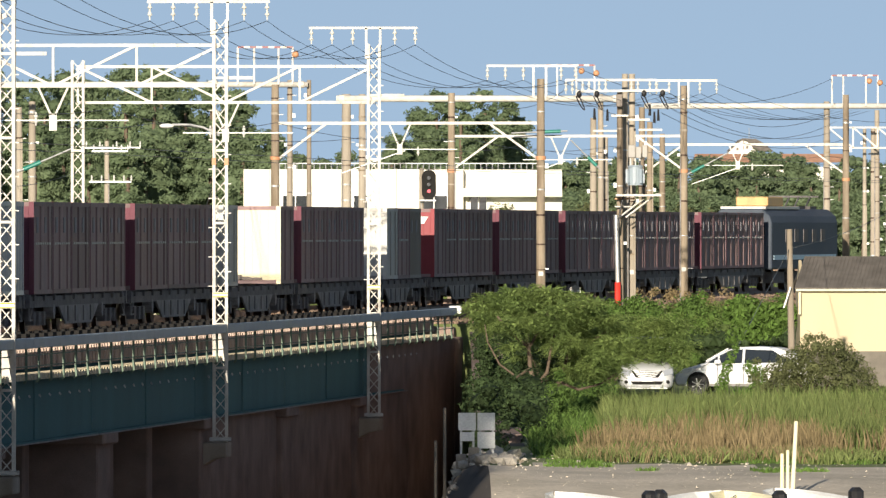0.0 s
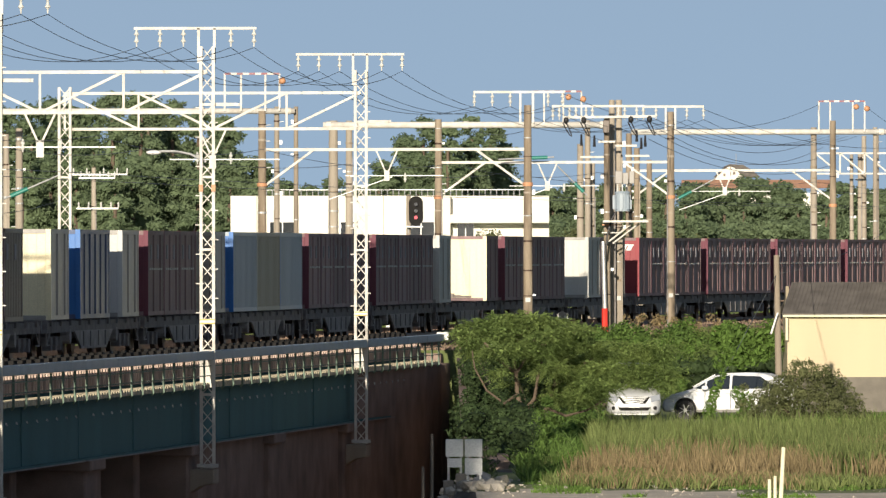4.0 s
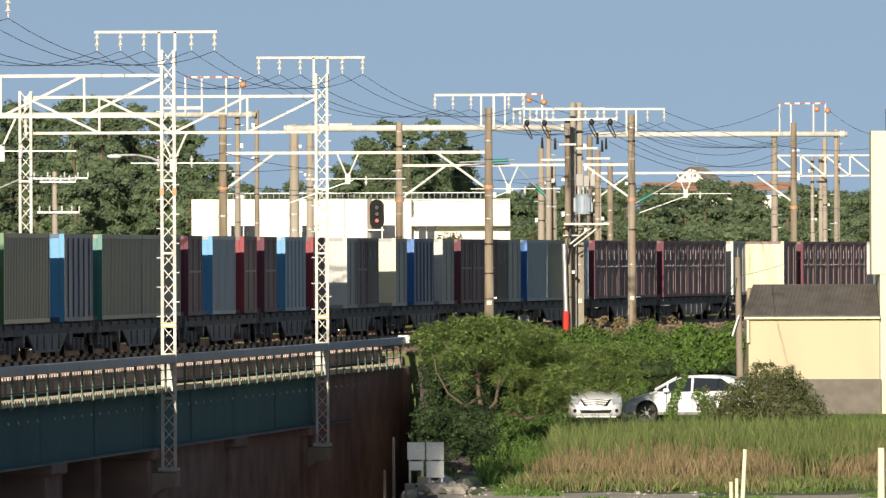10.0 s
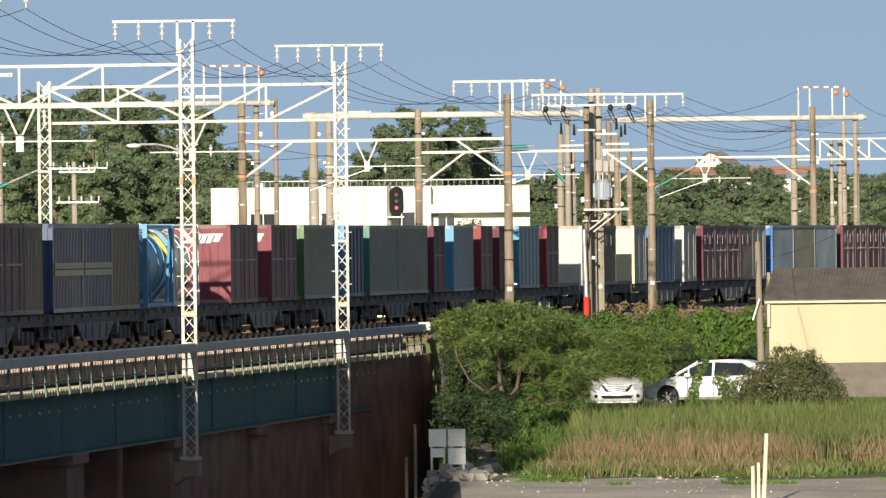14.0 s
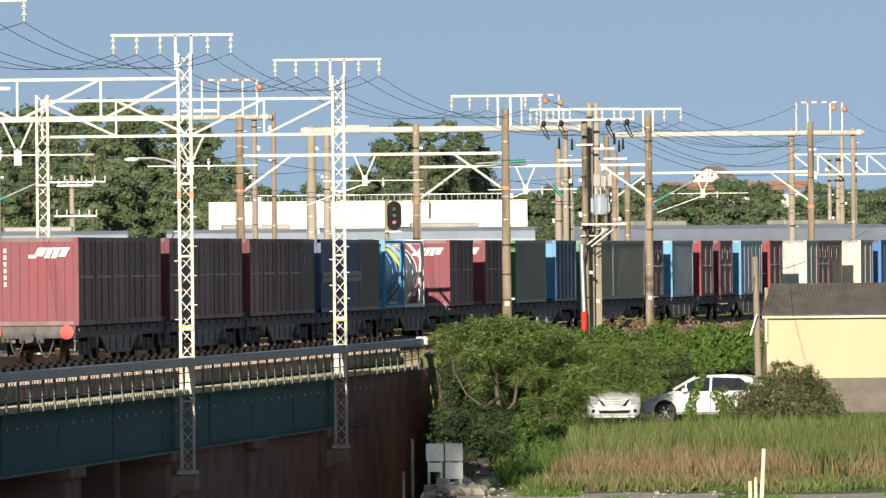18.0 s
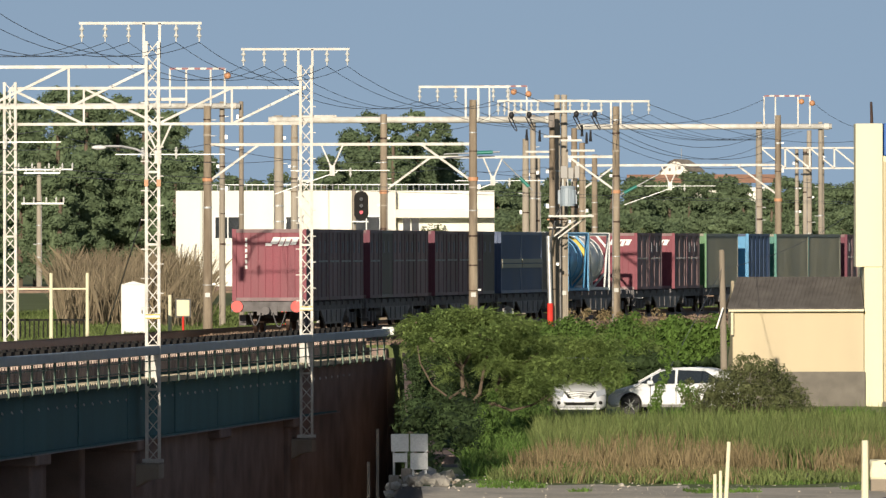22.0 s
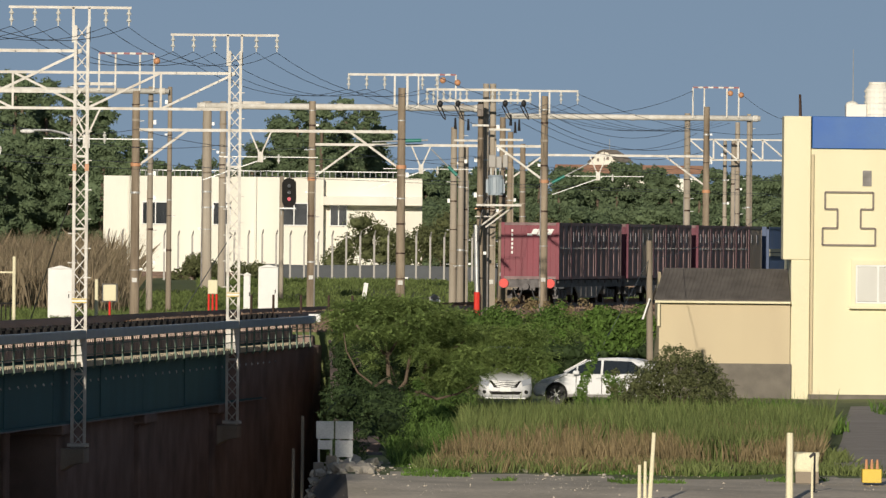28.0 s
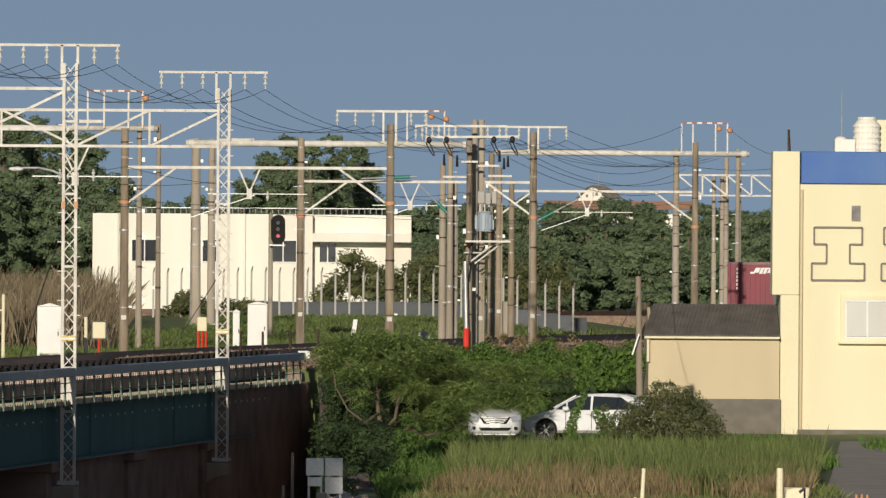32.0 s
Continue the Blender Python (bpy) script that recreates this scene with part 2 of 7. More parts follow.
BARK = mat("grey_bark", (0.16, 0.12, 0.085), 0.9, 0, 0.35, 3, 0.6, streak=True)
EARTH = mat("ground_soil", (0.16, 0.19, 0.07), 0.95, 0, 0.4, 0.35, 0.6, 12, second=(0.11, 0.14, 0.045))
SLAB = mat("dark_grey_slab", (0.105, 0.115, 0.125), 0.8, 0, 0.3, 2, isle=0.2)
SAND = mat("pale_shore_gravel", (0.64, 0.56, 0.45), 0.95, 0, 0.35, 0.5, 1.0, 7, second=(0.42, 0.37, 0.29))
# ground colour darkened to imitate the shade under and beside the bridge
SHADE_GROUND = mat("shade_dark_bridge_ground", (0.085, 0.070, 0.057), 0.9, 0, 0.4, 0.6, 0.6, 6)
STONE = mat("pale_stone", (0.55, 0.50, 0.42), 0.9, 0, 0.3, 4, 0.5)
ASPHALT = mat("grey_lane_asphalt", (0.42, 0.37, 0.315), 0.9, 0, 0.25, 0.7, 0.3, 20)
WATER = mat("river_water", (0.02, 0.025, 0.022), 0.12, 0, 0.3, 0.4, 0.3, 4, spec=0.6)


# ---- building helpers ----
def box(bm, c, size, rz=0.0, rx=0.0, ry=0.0):
    m = Matrix.Translation(c) @ Euler((rx, ry, rz)).to_matrix().to_4x4() @ Matrix.Diagonal((*size, 1))
    return bmesh.ops.create_cube(bm, size=1, matrix=m)["verts"]


def beam(bm, a, b, w, h=None, up=(0, 0, 1)):
    """A straight bar of rectangular section from a to b."""
    a, b = Vector(a), Vector(b)
    d = b - a
    z = d.normalized()
    x = Vector(up).cross(z)
    if x.length < 1e-3:
        x = Vector((1, 0, 0)).cross(z)
    x.normalize()
    y = z.cross(x)
    m = Matrix((x, y, z)).transposed().to_4x4()
    m.translation = (a + b) / 2
    bmesh.ops.create_cube(bm, size=1, matrix=m @ Matrix.Diagonal((w, h or w, d.length, 1)))


def rod(bm, a, b, r1, r2=None, seg=10):
    a, b = Vector(a), Vector(b)
    d = b - a
    m = Matrix.Translation((a + b) / 2) @ d.to_track_quat("Z", "Y").to_matrix().to_4x4()
    bmesh.ops.create_cone(bm, cap_ends=True, segments=seg, radius1=r1, radius2=r1 if r2 is None else r2, depth=d.length, matrix=m)


def ball(bm, c, r, sub=2, scale=(1, 1, 1)):
    bmesh.ops.create_icosphere(bm, subdivisions=sub, radius=r, matrix=Matrix.Translation(c) @ Matrix.Diagonal((*scale, 1)))


def prism(bm, pts, axis_vec):
    """Extrudes the outline pts along axis_vec."""
    vs = [bm.verts.new(p) for p in pts]
    f = bm.faces.new(vs)
    r = bmesh.ops.extrude_face_region(bm, geom=[f])
    bmesh.ops.translate(bm, vec=axis_vec, verts=[v for v in r["geom"] if isinstance(v, bmesh.types.BMVert)])
    bmesh.ops.recalc_face_normals(bm, faces=bm.faces[:])


def mesh_of(name, bm, material, bevel=0.0, smooth=False):
    if bevel:
        bmesh.ops.bevel(bm, geom=[e for e in bm.edges if e.calc_face_angle(0) > 0.6], offset=bevel, segments=1, affect="EDGES", clamp_overlap=True)
    me = bpy.data.meshes.new(name)
    bm.to_mesh(me)
    bm.free()
    me.materials.append(material)
    if smooth:
        for f in me.polygons:
            f.use_smooth = True
    return me


def part(name, bm, material, parent, label="", bevel=0.0, smooth=False):
    ob = new(name, mesh_of(name, bm, material, bevel, smooth))
    ob.parent = parent
    if label:
        tagged(ob, label)
    return ob


def thing(name, label, category, m=None, group="", kind=""):
    ob = new(name)
    ob.empty_display_size = 0.2
    if m is not None:
        ob.matrix_basis = m
    return tagged(ob, label, category, group, kind)


def solo(name, bm, material, label, category, kind="", bevel=0.0, group="", smooth=False):
    return tagged(new(name, mesh_of(name, bm, material, bevel, smooth)), label, category, group, kind)


BODIES = {}


def B():
    return bmesh.new()


# ---- the line: straight over the bridge, then a wide right-hand curve ----
def line_x(y):
    return -3 + 0.107 * (y - 363) + 0.0004 * max(0.0, y - 363) ** 2


def line_turn(y):
    return -math.atan(0.107 + 0.0008 * max(0.0, y - 363))


_ys = np.arange(-700, 1200, 1.0)
_xs = np.array([line_x(v) for v in _ys])
_ss = np.concatenate([[0], np.cumsum(np.hypot(np.diff(_xs), 1.0))])
_ss -= np.interp(50, _ys, _ss)


def on_line(s, off=0.0, z=0.0):
    """The pose on the track, s metres along it, off metres to its right; its own +Y points along the line."""
    y = float(np.interp(s, _ss, _ys))
    a = line_turn(y)
    return Matrix.Translation((line_x(y) + off * math.cos(a), y + off * math.sin(a), z)) @ Euler((0, 0, a)).to_matrix().to_4x4()


def beside(y, off, z):
    """A place off metres to the right of the track at the distance y."""
    a = line_turn(y)
    return Vector((line_x(y) + off * math.cos(a), y + off * math.sin(a), z))


def sight(b, e, d):
    """A place from its bearing and rise as seen from the tripod, in 1/18300 of the distance d."""
    return Vector(((b - 784) * d / 18300, d, 2.87 + (405 - e) * d / 18300))


# ---- ground ----
def smooth(v, a, b):
    v = min(1, max(0, (v - a) / (b - a)))
    return v * v * (3 - 2 * v)


def ground_z(x, y):
    lat = (x - line_x(min(y, 700))) if y < 700 else x - line_x(700)
    quay = smooth(y, 255, 260)
    drop = smooth(-x, -0.6, 1.2) * (1 - quay) + smooth(-x, -1.9, -1.1) * quay
    low = -2.42 - 1.5 * smooth(-y, -222, -196) - 4.8 * drop * smooth(-y, -366, -364)
    wob = 0.08 * noise.noise((x * 0.25, y * 0.12, 0.3)) + 0.05 * noise.noise((x * 1.1, y * 0.5, 4.3))
    if y < 365:
        # unseen strip of bank, raised to carry the added shade trees
        bank_near = smooth(-x, 6.0, 8.0) * smooth(x, -26, -22) * smooth(-y, -180, -165)
        return low * (1 - bank_near) - 2.7 * bank_near + wob
    bank = -0.5 + 1.1 * smooth(-lat, 7.5, 19) * smooth(y, 395, 520)
    down = smooth(lat, 4.6, 8.6)
    top = bank * (1 - down) - 2.42 * down
    rise = smooth(y, 365, 372)
    return top + wob * min(1, abs(lat) / 6) * rise


def build_ground():
    gx = sorted(set([-2500, -1200, -600, -300, -150, -90, -70] + list(np.arange(-58, 60, 1.0)) + [62, 70, 80, 95, 120, 160, 240, 400, 700, 1300, 2500]))
    gy = sorted(set([-900, -500, -300, -150, -60, 0, 60, 120, 150, 160, 166, 172, 178, 184, 190] + list(np.arange(196, 372, 2.0)) + [364.6, 365.2] + list(np.arange(372, 620, 5.0)) + [640, 680, 740, 850, 1000, 1400, 2200, 3400, 4800]))
    verts = [(x, y, ground_z(x, y)) for y in gy for x in gx]
    w = len(gx)
    faces = [(j * w + i, j * w + i + 1, (j + 1) * w + i + 1, (j + 1) * w + i) for j in range(len(gy) - 1) for i in range(w - 1)]
    me = bpy.data.meshes.new("ground")
    me.from_pydata(verts, [], faces)
    me.materials.append(EARTH)
    me.materials.append(SAND)
    me.materials.append(SHADE_GROUND)
    for f in me.polygons:
        c = f.center
        f.use_smooth = True
        lat = c.x - line_x(min(c.y, 700))
        edge = 231 + 3 * noise.noise((c.x * 0.4, c.y * 0.1, 1))
        if c.y < edge:
            f.material_index = 1
        # shade painted as darker ground from the bridge to the river wall
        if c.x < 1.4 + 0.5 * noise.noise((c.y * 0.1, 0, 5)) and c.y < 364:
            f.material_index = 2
    tagged(new("ground", me), "flat grassy land and bare gravel beside the river", "ground", kind="structure")
    bm = B()
    bmesh.ops.create_grid(bm, x_segments=40, y_segments=40, size=1, matrix=Matrix.Translation((-60, -180, -3.45)) @ Matrix.Diagonal((500, 392, 1, 1)))
    solo("water", bm, WATER, "dark calm river water", "water", "structure")


build_ground()


# ---- bridge ----
def build_bridge():
    span = thing("railway_bridge", "dark green plate girder railway bridge on brick piers", "bridge", kind="structure")
    n = 0
    y0 = 150
    while y0 < 362:
        y1 = min(y0 + 21.2, 364)
        a, b = beside(y0 + 0.06, 2.75, 0), beside(y1 - 0.06, 2.75, 0)
        g = B()
        beam(g, a + Vector((0, 0, -1.8)), b + Vector((0, 0, -1.8)), 1.56, 0.05, up=(1, 0, 0))
        for zz in (-1.0, -2.6):
            beam(g, a + Vector((0.02, 0, zz)), b + Vector((0.02, 0, zz)), 0.06, 0.42, up=(1, 0, 0))
        p = a.lerp(b, 0.5)
        beam(g, p + Vector((0.05, 0, -2.58)), p + Vector((0.05, 0, -1.02)), 0.05, 0.03)
        part("girder", g, GIRDER, span)
        g = B()
        beam(g, a + Vector((0.20, 0, -2.635)), b + Vector((0.20, 0, -2.635)), 0.035, 0.10, up=(1, 0, 0))
        part("flange_edge", g, GREY_STEEL, span, "thin pale grey edge of the bottom flange")
        a2, b2 = beside(y0 + 0.06, -5.9, 0), beside(y1 - 0.06, -5.9, 0)
        g = B()
        beam(g, a2 + Vector((0, 0, -1.8)), b2 + Vector((0, 0, -1.8)), 1.56, 0.05, up=(1, 0, 0))
        part("girder", g, GIRDER, span)
        g = B()
        c0, c1 = beside(y0, -1.6, -0.78), beside(y1, -1.6, -0.78)
        beam(g, c0, c1, 0.26, 7.6, up=(1, 0, 0))
        part("deck", g, GIRDER, span)
        # bolts and lamp-like rivet heads along the top flange
        g = B()
        L = (b - a).length
        for k in range(int(L / 1.8)):
            p = a.lerp(b, (k + 0.5) * 1.8 / L)
            box(g, p + Vector((0.3, -0.25, -1.40)), (0.04, 0.04, 0.05))
            box(g, p + Vector((0.3, 0.35, -1.44)), (0.03, 0.03, 0.04))
        part("bolt_row", g, GALV, span, "small pale bolt heads under the walkway")
        y0 = y1
        n += 1
    # walkway planks, posts and trough rail
    plank = mesh_of("plank", (lambda m: (box(m, (0, 0, 0.0), (0.66, 0.30, 0.15)), m)[1])(B()), PLANK)
    pm = B()
    box(pm, (0.0, 0, 0.44), (0.06, 0.06, 0.96))
    beam(pm, (0.0, 0, -0.03), (-0.06, 0.02, -0.10), 0.045, 0.05)
    post = mesh_of("post", pm, POST_GREEN)
    y = 225.0
    while y < 363.6:
        o = new("walkway_slat", plank)
        o.matrix_basis = on_line(float(np.interp(y, _ys, _ss)), 2.98, -0.9)
        o.parent = span
        y += 0.5
    y = 200.0
    while y < 363.5:
        o = new("rail_post", post)
        o.matrix_basis = on_line(float(np.interp(y, _ys, _ss)), 3.34, -0.94)
        o.parent = span
        y += 2.2
    y = 196.0
    while y < 362:
        g = B()
        a, b = beside(y + 0.02, 3.36, -0.03), beside(min(y + 6, 363.8) - 0.02, 3.36, -0.03)
        beam(g, a, b, 0.26, 0.2, up=(1, 0, 0))
        part("trough_rail", g, DUCT, span, "blue-grey trough running along the handrail", 0.02)
        g = B()
        for zz in (-0.62, -0.34):
            beam(g, beside(y, 3.34, zz), beside(min(y + 6, 363.8), 3.34, zz), 0.028, 0.028)
        part("lower_rail", g, POST_GREEN, span)
        y += 6
    g = B()
    box(g, beside(363.9, 3.36, 0.02), (0.42, 0.9, 0.28))
    part("end_cap", g, WHITE, span, "white cap at the end of the trough", 0.02)


def build_track(name, off, label):
    tr = thing(name, label, "railway track", kind="structure")
    for side in (-0.555, 0.555):
        y = 150.0
        while y < 640:
            g = B()
            L = 10 if y < 360 else 5
            a, b = beside(y, off + side, -0.07), beside(y + L, off + side, -0.07)
            beam(g, a, b, 0.15, 0.066, up=(1, 0, 0))
            beam(g, a + Vector((0, 0, -0.075)), b + Vector((0, 0, -0.075)), 0.14, 0.025, up=(1, 0, 0))
            part("rail", g, RAIL, tr)
            y += L
    sl = mesh_of("sleeper", (lambda m: (box(m, (0, 0, 0), (2.3, 0.24, 0.2)), box(m, (0.555, 0, 0.11), (0.3, 0.2, 0.05)), box(m, (-0.555, 0, 0.11), (0.3, 0.2, 0.05)), m)[3])(B()), SLEEPER)
    bridge_timber = mesh_of("sleeper", (lambda m: (box(m, (0.62, 0, 0), (3.9, 0.18, 0.5)), m)[1])(B()), BRIDGE_TIMBER)
    y = 222.0
    k = 0
    while k < 330:
        o = new("sleeper", bridge_timber if y < 364 else sl)
        o.matrix_basis = on_line(float(np.interp(y, _ys, _ss)), off, -0.5 if y < 364 else -0.28)
        o.parent = tr
        y += (0.52 if off == 0 else 1.04) if y < 364 else 0.8
        k += 1
    g = B()
    rows = [(-1.9, -0.52), (-1.35, -0.22), (1.35, -0.22), (2.0, -0.52)]
    prev = None
    yy = 364.0
    while yy <= 640:
        cur = [g.verts.new(beside(yy, off + o, z + 0.03 * random.uniform(-1, 1))) for o, z in rows]
        if prev:
            for i in range(3):
                g.faces.new((prev[i], prev[i + 1], cur[i + 1], cur[i]))
        prev = cur
        yy += 1.5
    part("ballast", g, BALLAST, tr, "rusty brown stone ballast shoulder")
    if off == 0:
        block = mesh_of("guard_block", (lambda m: (box(m, (0, 0, 0), (0.26, 0.7, 0.26)), box(m, (-0.1, 0, 0.14), (0.12, 0.4, 0.1)), m)[2])(B()), SOOT)
        y = 223.0
        while y < 363:
            o = new("guard_block", block)
            o.matrix_basis = on_line(float(np.interp(y, _ys, _ss)), 2.1, 0.0)
            o.parent = tr
            y += 1.6
        for ya in range(223, 362, 10):
            g = B()
            beam(g, beside(ya, 1.84, -0.22), beside(min(ya + 10, 363.5), 1.84, -0.22), 0.12, 0.14, up=(1, 0, 0))
            part("guard_timber", g, SLEEPER, tr)
    return tr


def build_piers():
    for i, y in enumerate((212.0, 259.0, 279.5, 300.6, 320.0, 339.8)):
        pier = thing("pier", "dark red-brown brick pier with a projecting mast bracket", "bridge pier", kind="structure")
        g = B()
        m = on_line(float(np.interp(y, _ys, _ss)), -0.2, 0)
        r = m.to_euler().z
        box(g, m @ Vector((-1.5, 0, -5.2)), (9.0, 2.4, 4.6), r)
        box(g, m @ Vector((-1.5, 0, -2.78)), (9.4, 2.8, 0.34), r)
        part("pier_shaft", g, BRICK, pier, bevel=0.05)
        if i in (1, 3, 5):
            g = B()
            prism(g, [m @ Vector((u, -0.6, v)) for u, v in ((1.2, -3.33), (3.68, -3.33), (3.68, -3.76), (3.3, -3.82), (2.5, -4.3), (1.2, -4.9))], m.to_3x3() @ Vector((0, 1.2, 0)))
            part("mast_bracket", g, CONCRETE, pier, "grey concrete bracket that carries a mast", 0.03)
    wl = thing("brick_arcade_wall", "long shaded red-brown brick wall under the bridge", "wall", kind="structure")
    y = 200.0
    while y < 362:
        g = B()
        p, q = beside(y, -1.5, -5.1), beside(y + 8, -1.5, -5.1)
        beam(g, p, q, 4.6, 0.8, up=(1, 0, 0))
        part("wall_panel", g, BRICK, wl)
        g = B()
        m_ = on_line(float(np.interp(y, _ys, _ss)), 0, 0)
        box(g, m_ @ Vector((0.3, 0, -5.1)), (3.0, 1.0, 4.6), m_.to_euler().z)
        part("buttress", g, BRICK, wl, bevel=0.05)
        y += 8
    ab = thing("abutment", "shaded brick abutment at the end of the bridge", "abutment", kind="structure")
    g = B()
    m = on_line(float(np.interp(366, _ys, _ss)), 0, 0)
    box(g, m @ Vector((-2.0, 0, -4.0)), (10.4, 2.6, 6.8), m.to_euler().z)
    part("abutment_wall", g, BRICK, ab, bevel=0.05)
    steps = [(300, 2.62, -2.62), (341, 2.62, -2.62), (342, 2.8, -0.95), (352, 3.0, -0.9), (364.2, 3.3, -0.95), (372, 4.2, -0.9)]
    for (ya, la, za), (yb, lb, zb) in zip(steps[:-1], steps[1:]):
        p, q = beside(ya, la, 0), beside(yb, lb, 0)
        g = B()
        n_ = Vector((-(q - p).y, (q - p).x, 0)).normalized() * 0.6
        prism(g, [(p.x, p.y, -7.5), (q.x, q.y, -7.5), (q.x, q.y, zb), (p.x, p.y, za)], n_)
        part("wing_wall", g, BRICK, ab, bevel=0.05)


def quay_top(y):
    return -2.38 + 1.05 * smooth(y, 322, 350) + 0.45 * smooth(y, 350, 363)


def river_wall():
    t = thing("river_wall", "dark brick river wall below the bridge end", "wall", kind="structure")
    y = 258.0
    while y < 364:
        y1 = min(y + 8, 364.4)
        g = B()
        prism(g, [(1.0, y, -7.6), (1.0, y1, -7.6), (1.0, y1, quay_top(y1)), (1.0, y, quay_top(y))], (0.95, 0, 0))
        part("wall_panel", g, BRICK, t)
        g = B()
        prism(g, [(0.94, y, quay_top(y) + 0.002), (0.94, y1, quay_top(y1) + 0.002), (0.94, y1, quay_top(y1) + 0.12), (0.94, y, quay_top(y) + 0.12)], (1.05, 0, 0))
        part("coping", g, BRICK, t)
        y = y1


river_wall()
build_bridge()
build_track("railway_track", 0.0, "near track with rusty rails on timber sleepers")
build_track("railway_track", -4.0, "far track with rusty rails on timber sleepers")
build_piers()


# ---- masts, portals and wires ----
def lattice(parent, p, z0, z1, w=0.36, turn=0.0):
    """A white lattice mast: four angle posts and zigzag lacing on every face."""
    c = [(-w / 2, -w / 2), (w / 2, -w / 2), (w / 2, w / 2), (-w / 2, w / 2)]
    for x, y in c:
        g = B()
        box(g, (p[0] + x, p[1] + y, (z0 + z1) / 2), (0.088, 0.088, z1 - z0))
        part("corner_post", g, WHITE_STEEL, parent)
    g = B()
    n = max(2, int((z1 - z0) / 0.42))
    for k in range(n):
        a, b = z0 + (z1 - z0) * k / n, z0 + (z1 - z0) * (k + 1) / n
        for f in range(4):
            q, r = c[f], c[(f + 1) % 4]
            if k % 2:
                q, r = r, q
            beam(g, (p[0] + q[0], p[1] + q[1], a), (p[0] + r[0], p[1] + r[1], b), 0.06, 0.03)
    for k in range(0, n, 5):
        zz = z0 + (z1 - z0) * k / n
        box(g, (p[0], p[1], zz), (w + 0.06, w + 0.06, 0.07))
    tagged(part("lacing", g, WHITE_STEEL, parent), kind="stuff")


def insulator(parent, top, length=0.5, r=0.085):
    g = B()
    rod(g, top, Vector(top) - Vector((0, 0, length)), 0.022, seg=6)
    for k in range(2):
        zz = top[2] - length * (0.30 + 0.40 * k)
        rod(g, (top[0], top[1], zz), (top[0], top[1], zz + 0.07), r, 0.045, 10)
        rod(g, (top[0], top[1], zz + 0.07), (top[0], top[1], zz + 0.14), 0.038, 0.03, 8)
        rod(g, (top[0], top[1], zz - 0.05), (top[0], top[1], zz), 0.03, 0.05, 8)
    part("insulator", g, PORCELAIN, parent, "white porcelain insulator")


def crossarm(parent, x0, x1, y, z, hang, posts=(), z_low=None, w=0.075):
    g = B()
    beam(g, (x0, y, z), (x1, y, z), w, w)
    part("crossarm", g, WHITE_STEEL, parent)
    for x in posts:
        g = B()
        box(g, (x, y, (z + z_low) / 2), (0.075, 0.075, z - z_low))
        part("arm_post", g, WHITE_STEEL, parent)
    for x in hang:
        insulator(parent, (x, y, z - w / 2))


def sag(name, pts, r=0.012, drop=0.0, n=10, label="thin dark overhead wire", group="wires"):
    cu = bpy.data.curves.new(name, "CURVE")
    cu.dimensions, cu.bevel_depth, cu.bevel_resolution = "3D", r, 0
    for a, b in zip(pts[:-1], pts[1:]):
        a, b = Vector(a), Vector(b)
        sp = cu.splines.new("POLY")
        sp.points.add(n)
        for i in range(n + 1):
            f = i / n
            p = a.lerp(b, f)
            sp.points[i].co = (p.x, p.y, p.z - drop * 4 * f * (1 - f), 1)
    ob = new(name, cu)
    cu.materials.append(WIRE)
    dg = bpy.context.evaluated_depsgraph_get()
    me = bpy.data.meshes.new_from_object(ob.evaluated_get(dg))
    bpy.data.objects.remove(ob)
    return tagged(new(name, me), label, "wire", group)


MAST_Y = (219.0, 259.0, 300.6, 339.8)


def bridge_mast(y, far_mast=True):
    t = thing("lattice_mast", "tall white steel lattice mast with an insulator crossarm", "catenary mast", group="bridge masts")
    p = beside(y, 3.23, 0)
    lattice(t, p, -3.28, 8.93)
    g = B()
    box(g, (p.x, p.y, -0.42), (0.40, 0.40, 1.1))
    part("splice_plate", g, WHITE_STEEL, t, "solid white plate at deck level", 0.01)
    g = B()
    box(g, (p.x, p.y, -3.24), (0.62, 0.62, 0.1))
    part("base_plate", g, GALV, t)
    g = B()
    box(g, (p.x, p.y - 0.235, 0.95), (0.40, 0.03, 0.15))
    part("plate", g, WHITE, t, "small white plate")
    for zz in (0.90, 1.0):
        g = B()
        box(g, (p.x, p.y - 0.255, zz), (0.42, 0.03, 0.03))
        part("warning_strip", g, YELLOW, t, "thin yellow warning strip")
    if y == 300.6:
        for sx in (-0.18, 0.18):
            g = B()
            box(g, (p.x + sx, p.y - 0.2, 4.82), (0.12, 0.12, 0.2))
            part("marker_sleeve", g, ORANGE, t, "orange marker sleeve")
    x0, x1 = p.x - 2.13, p.x + 1.43
    crossarm(t, x0, x1, p.y, 9.46, [x0 + 0.08, x0 + 0.76, x0 + 1.44, x0 + 2.82, x1 - 0.07], (p.x - 0.25, p.x + 0.21), 8.45)
    for k in range(8):
        zz = 1.2 + k * 0.85
        for x0_, x1_, z_ in ((p.x - 0.34, p.x - 0.1, zz), (p.x + 0.1, p.x + 0.32, zz + 0.42)):
            g = B()
            beam(g, (x0_, p.y - 0.2, z_), (x1_, p.y - 0.2, z_), 0.03, 0.03)
            part("climbing_rung", g, WHITE_STEEL, t)
    g = B()
    beam(g, (p.x + 0.2, p.y, 7.25), (p.x + 1.0, p.y, 7.25), 0.09, 0.09)
    part("stub_arm", g, WHITE_STEEL, t)
    return p


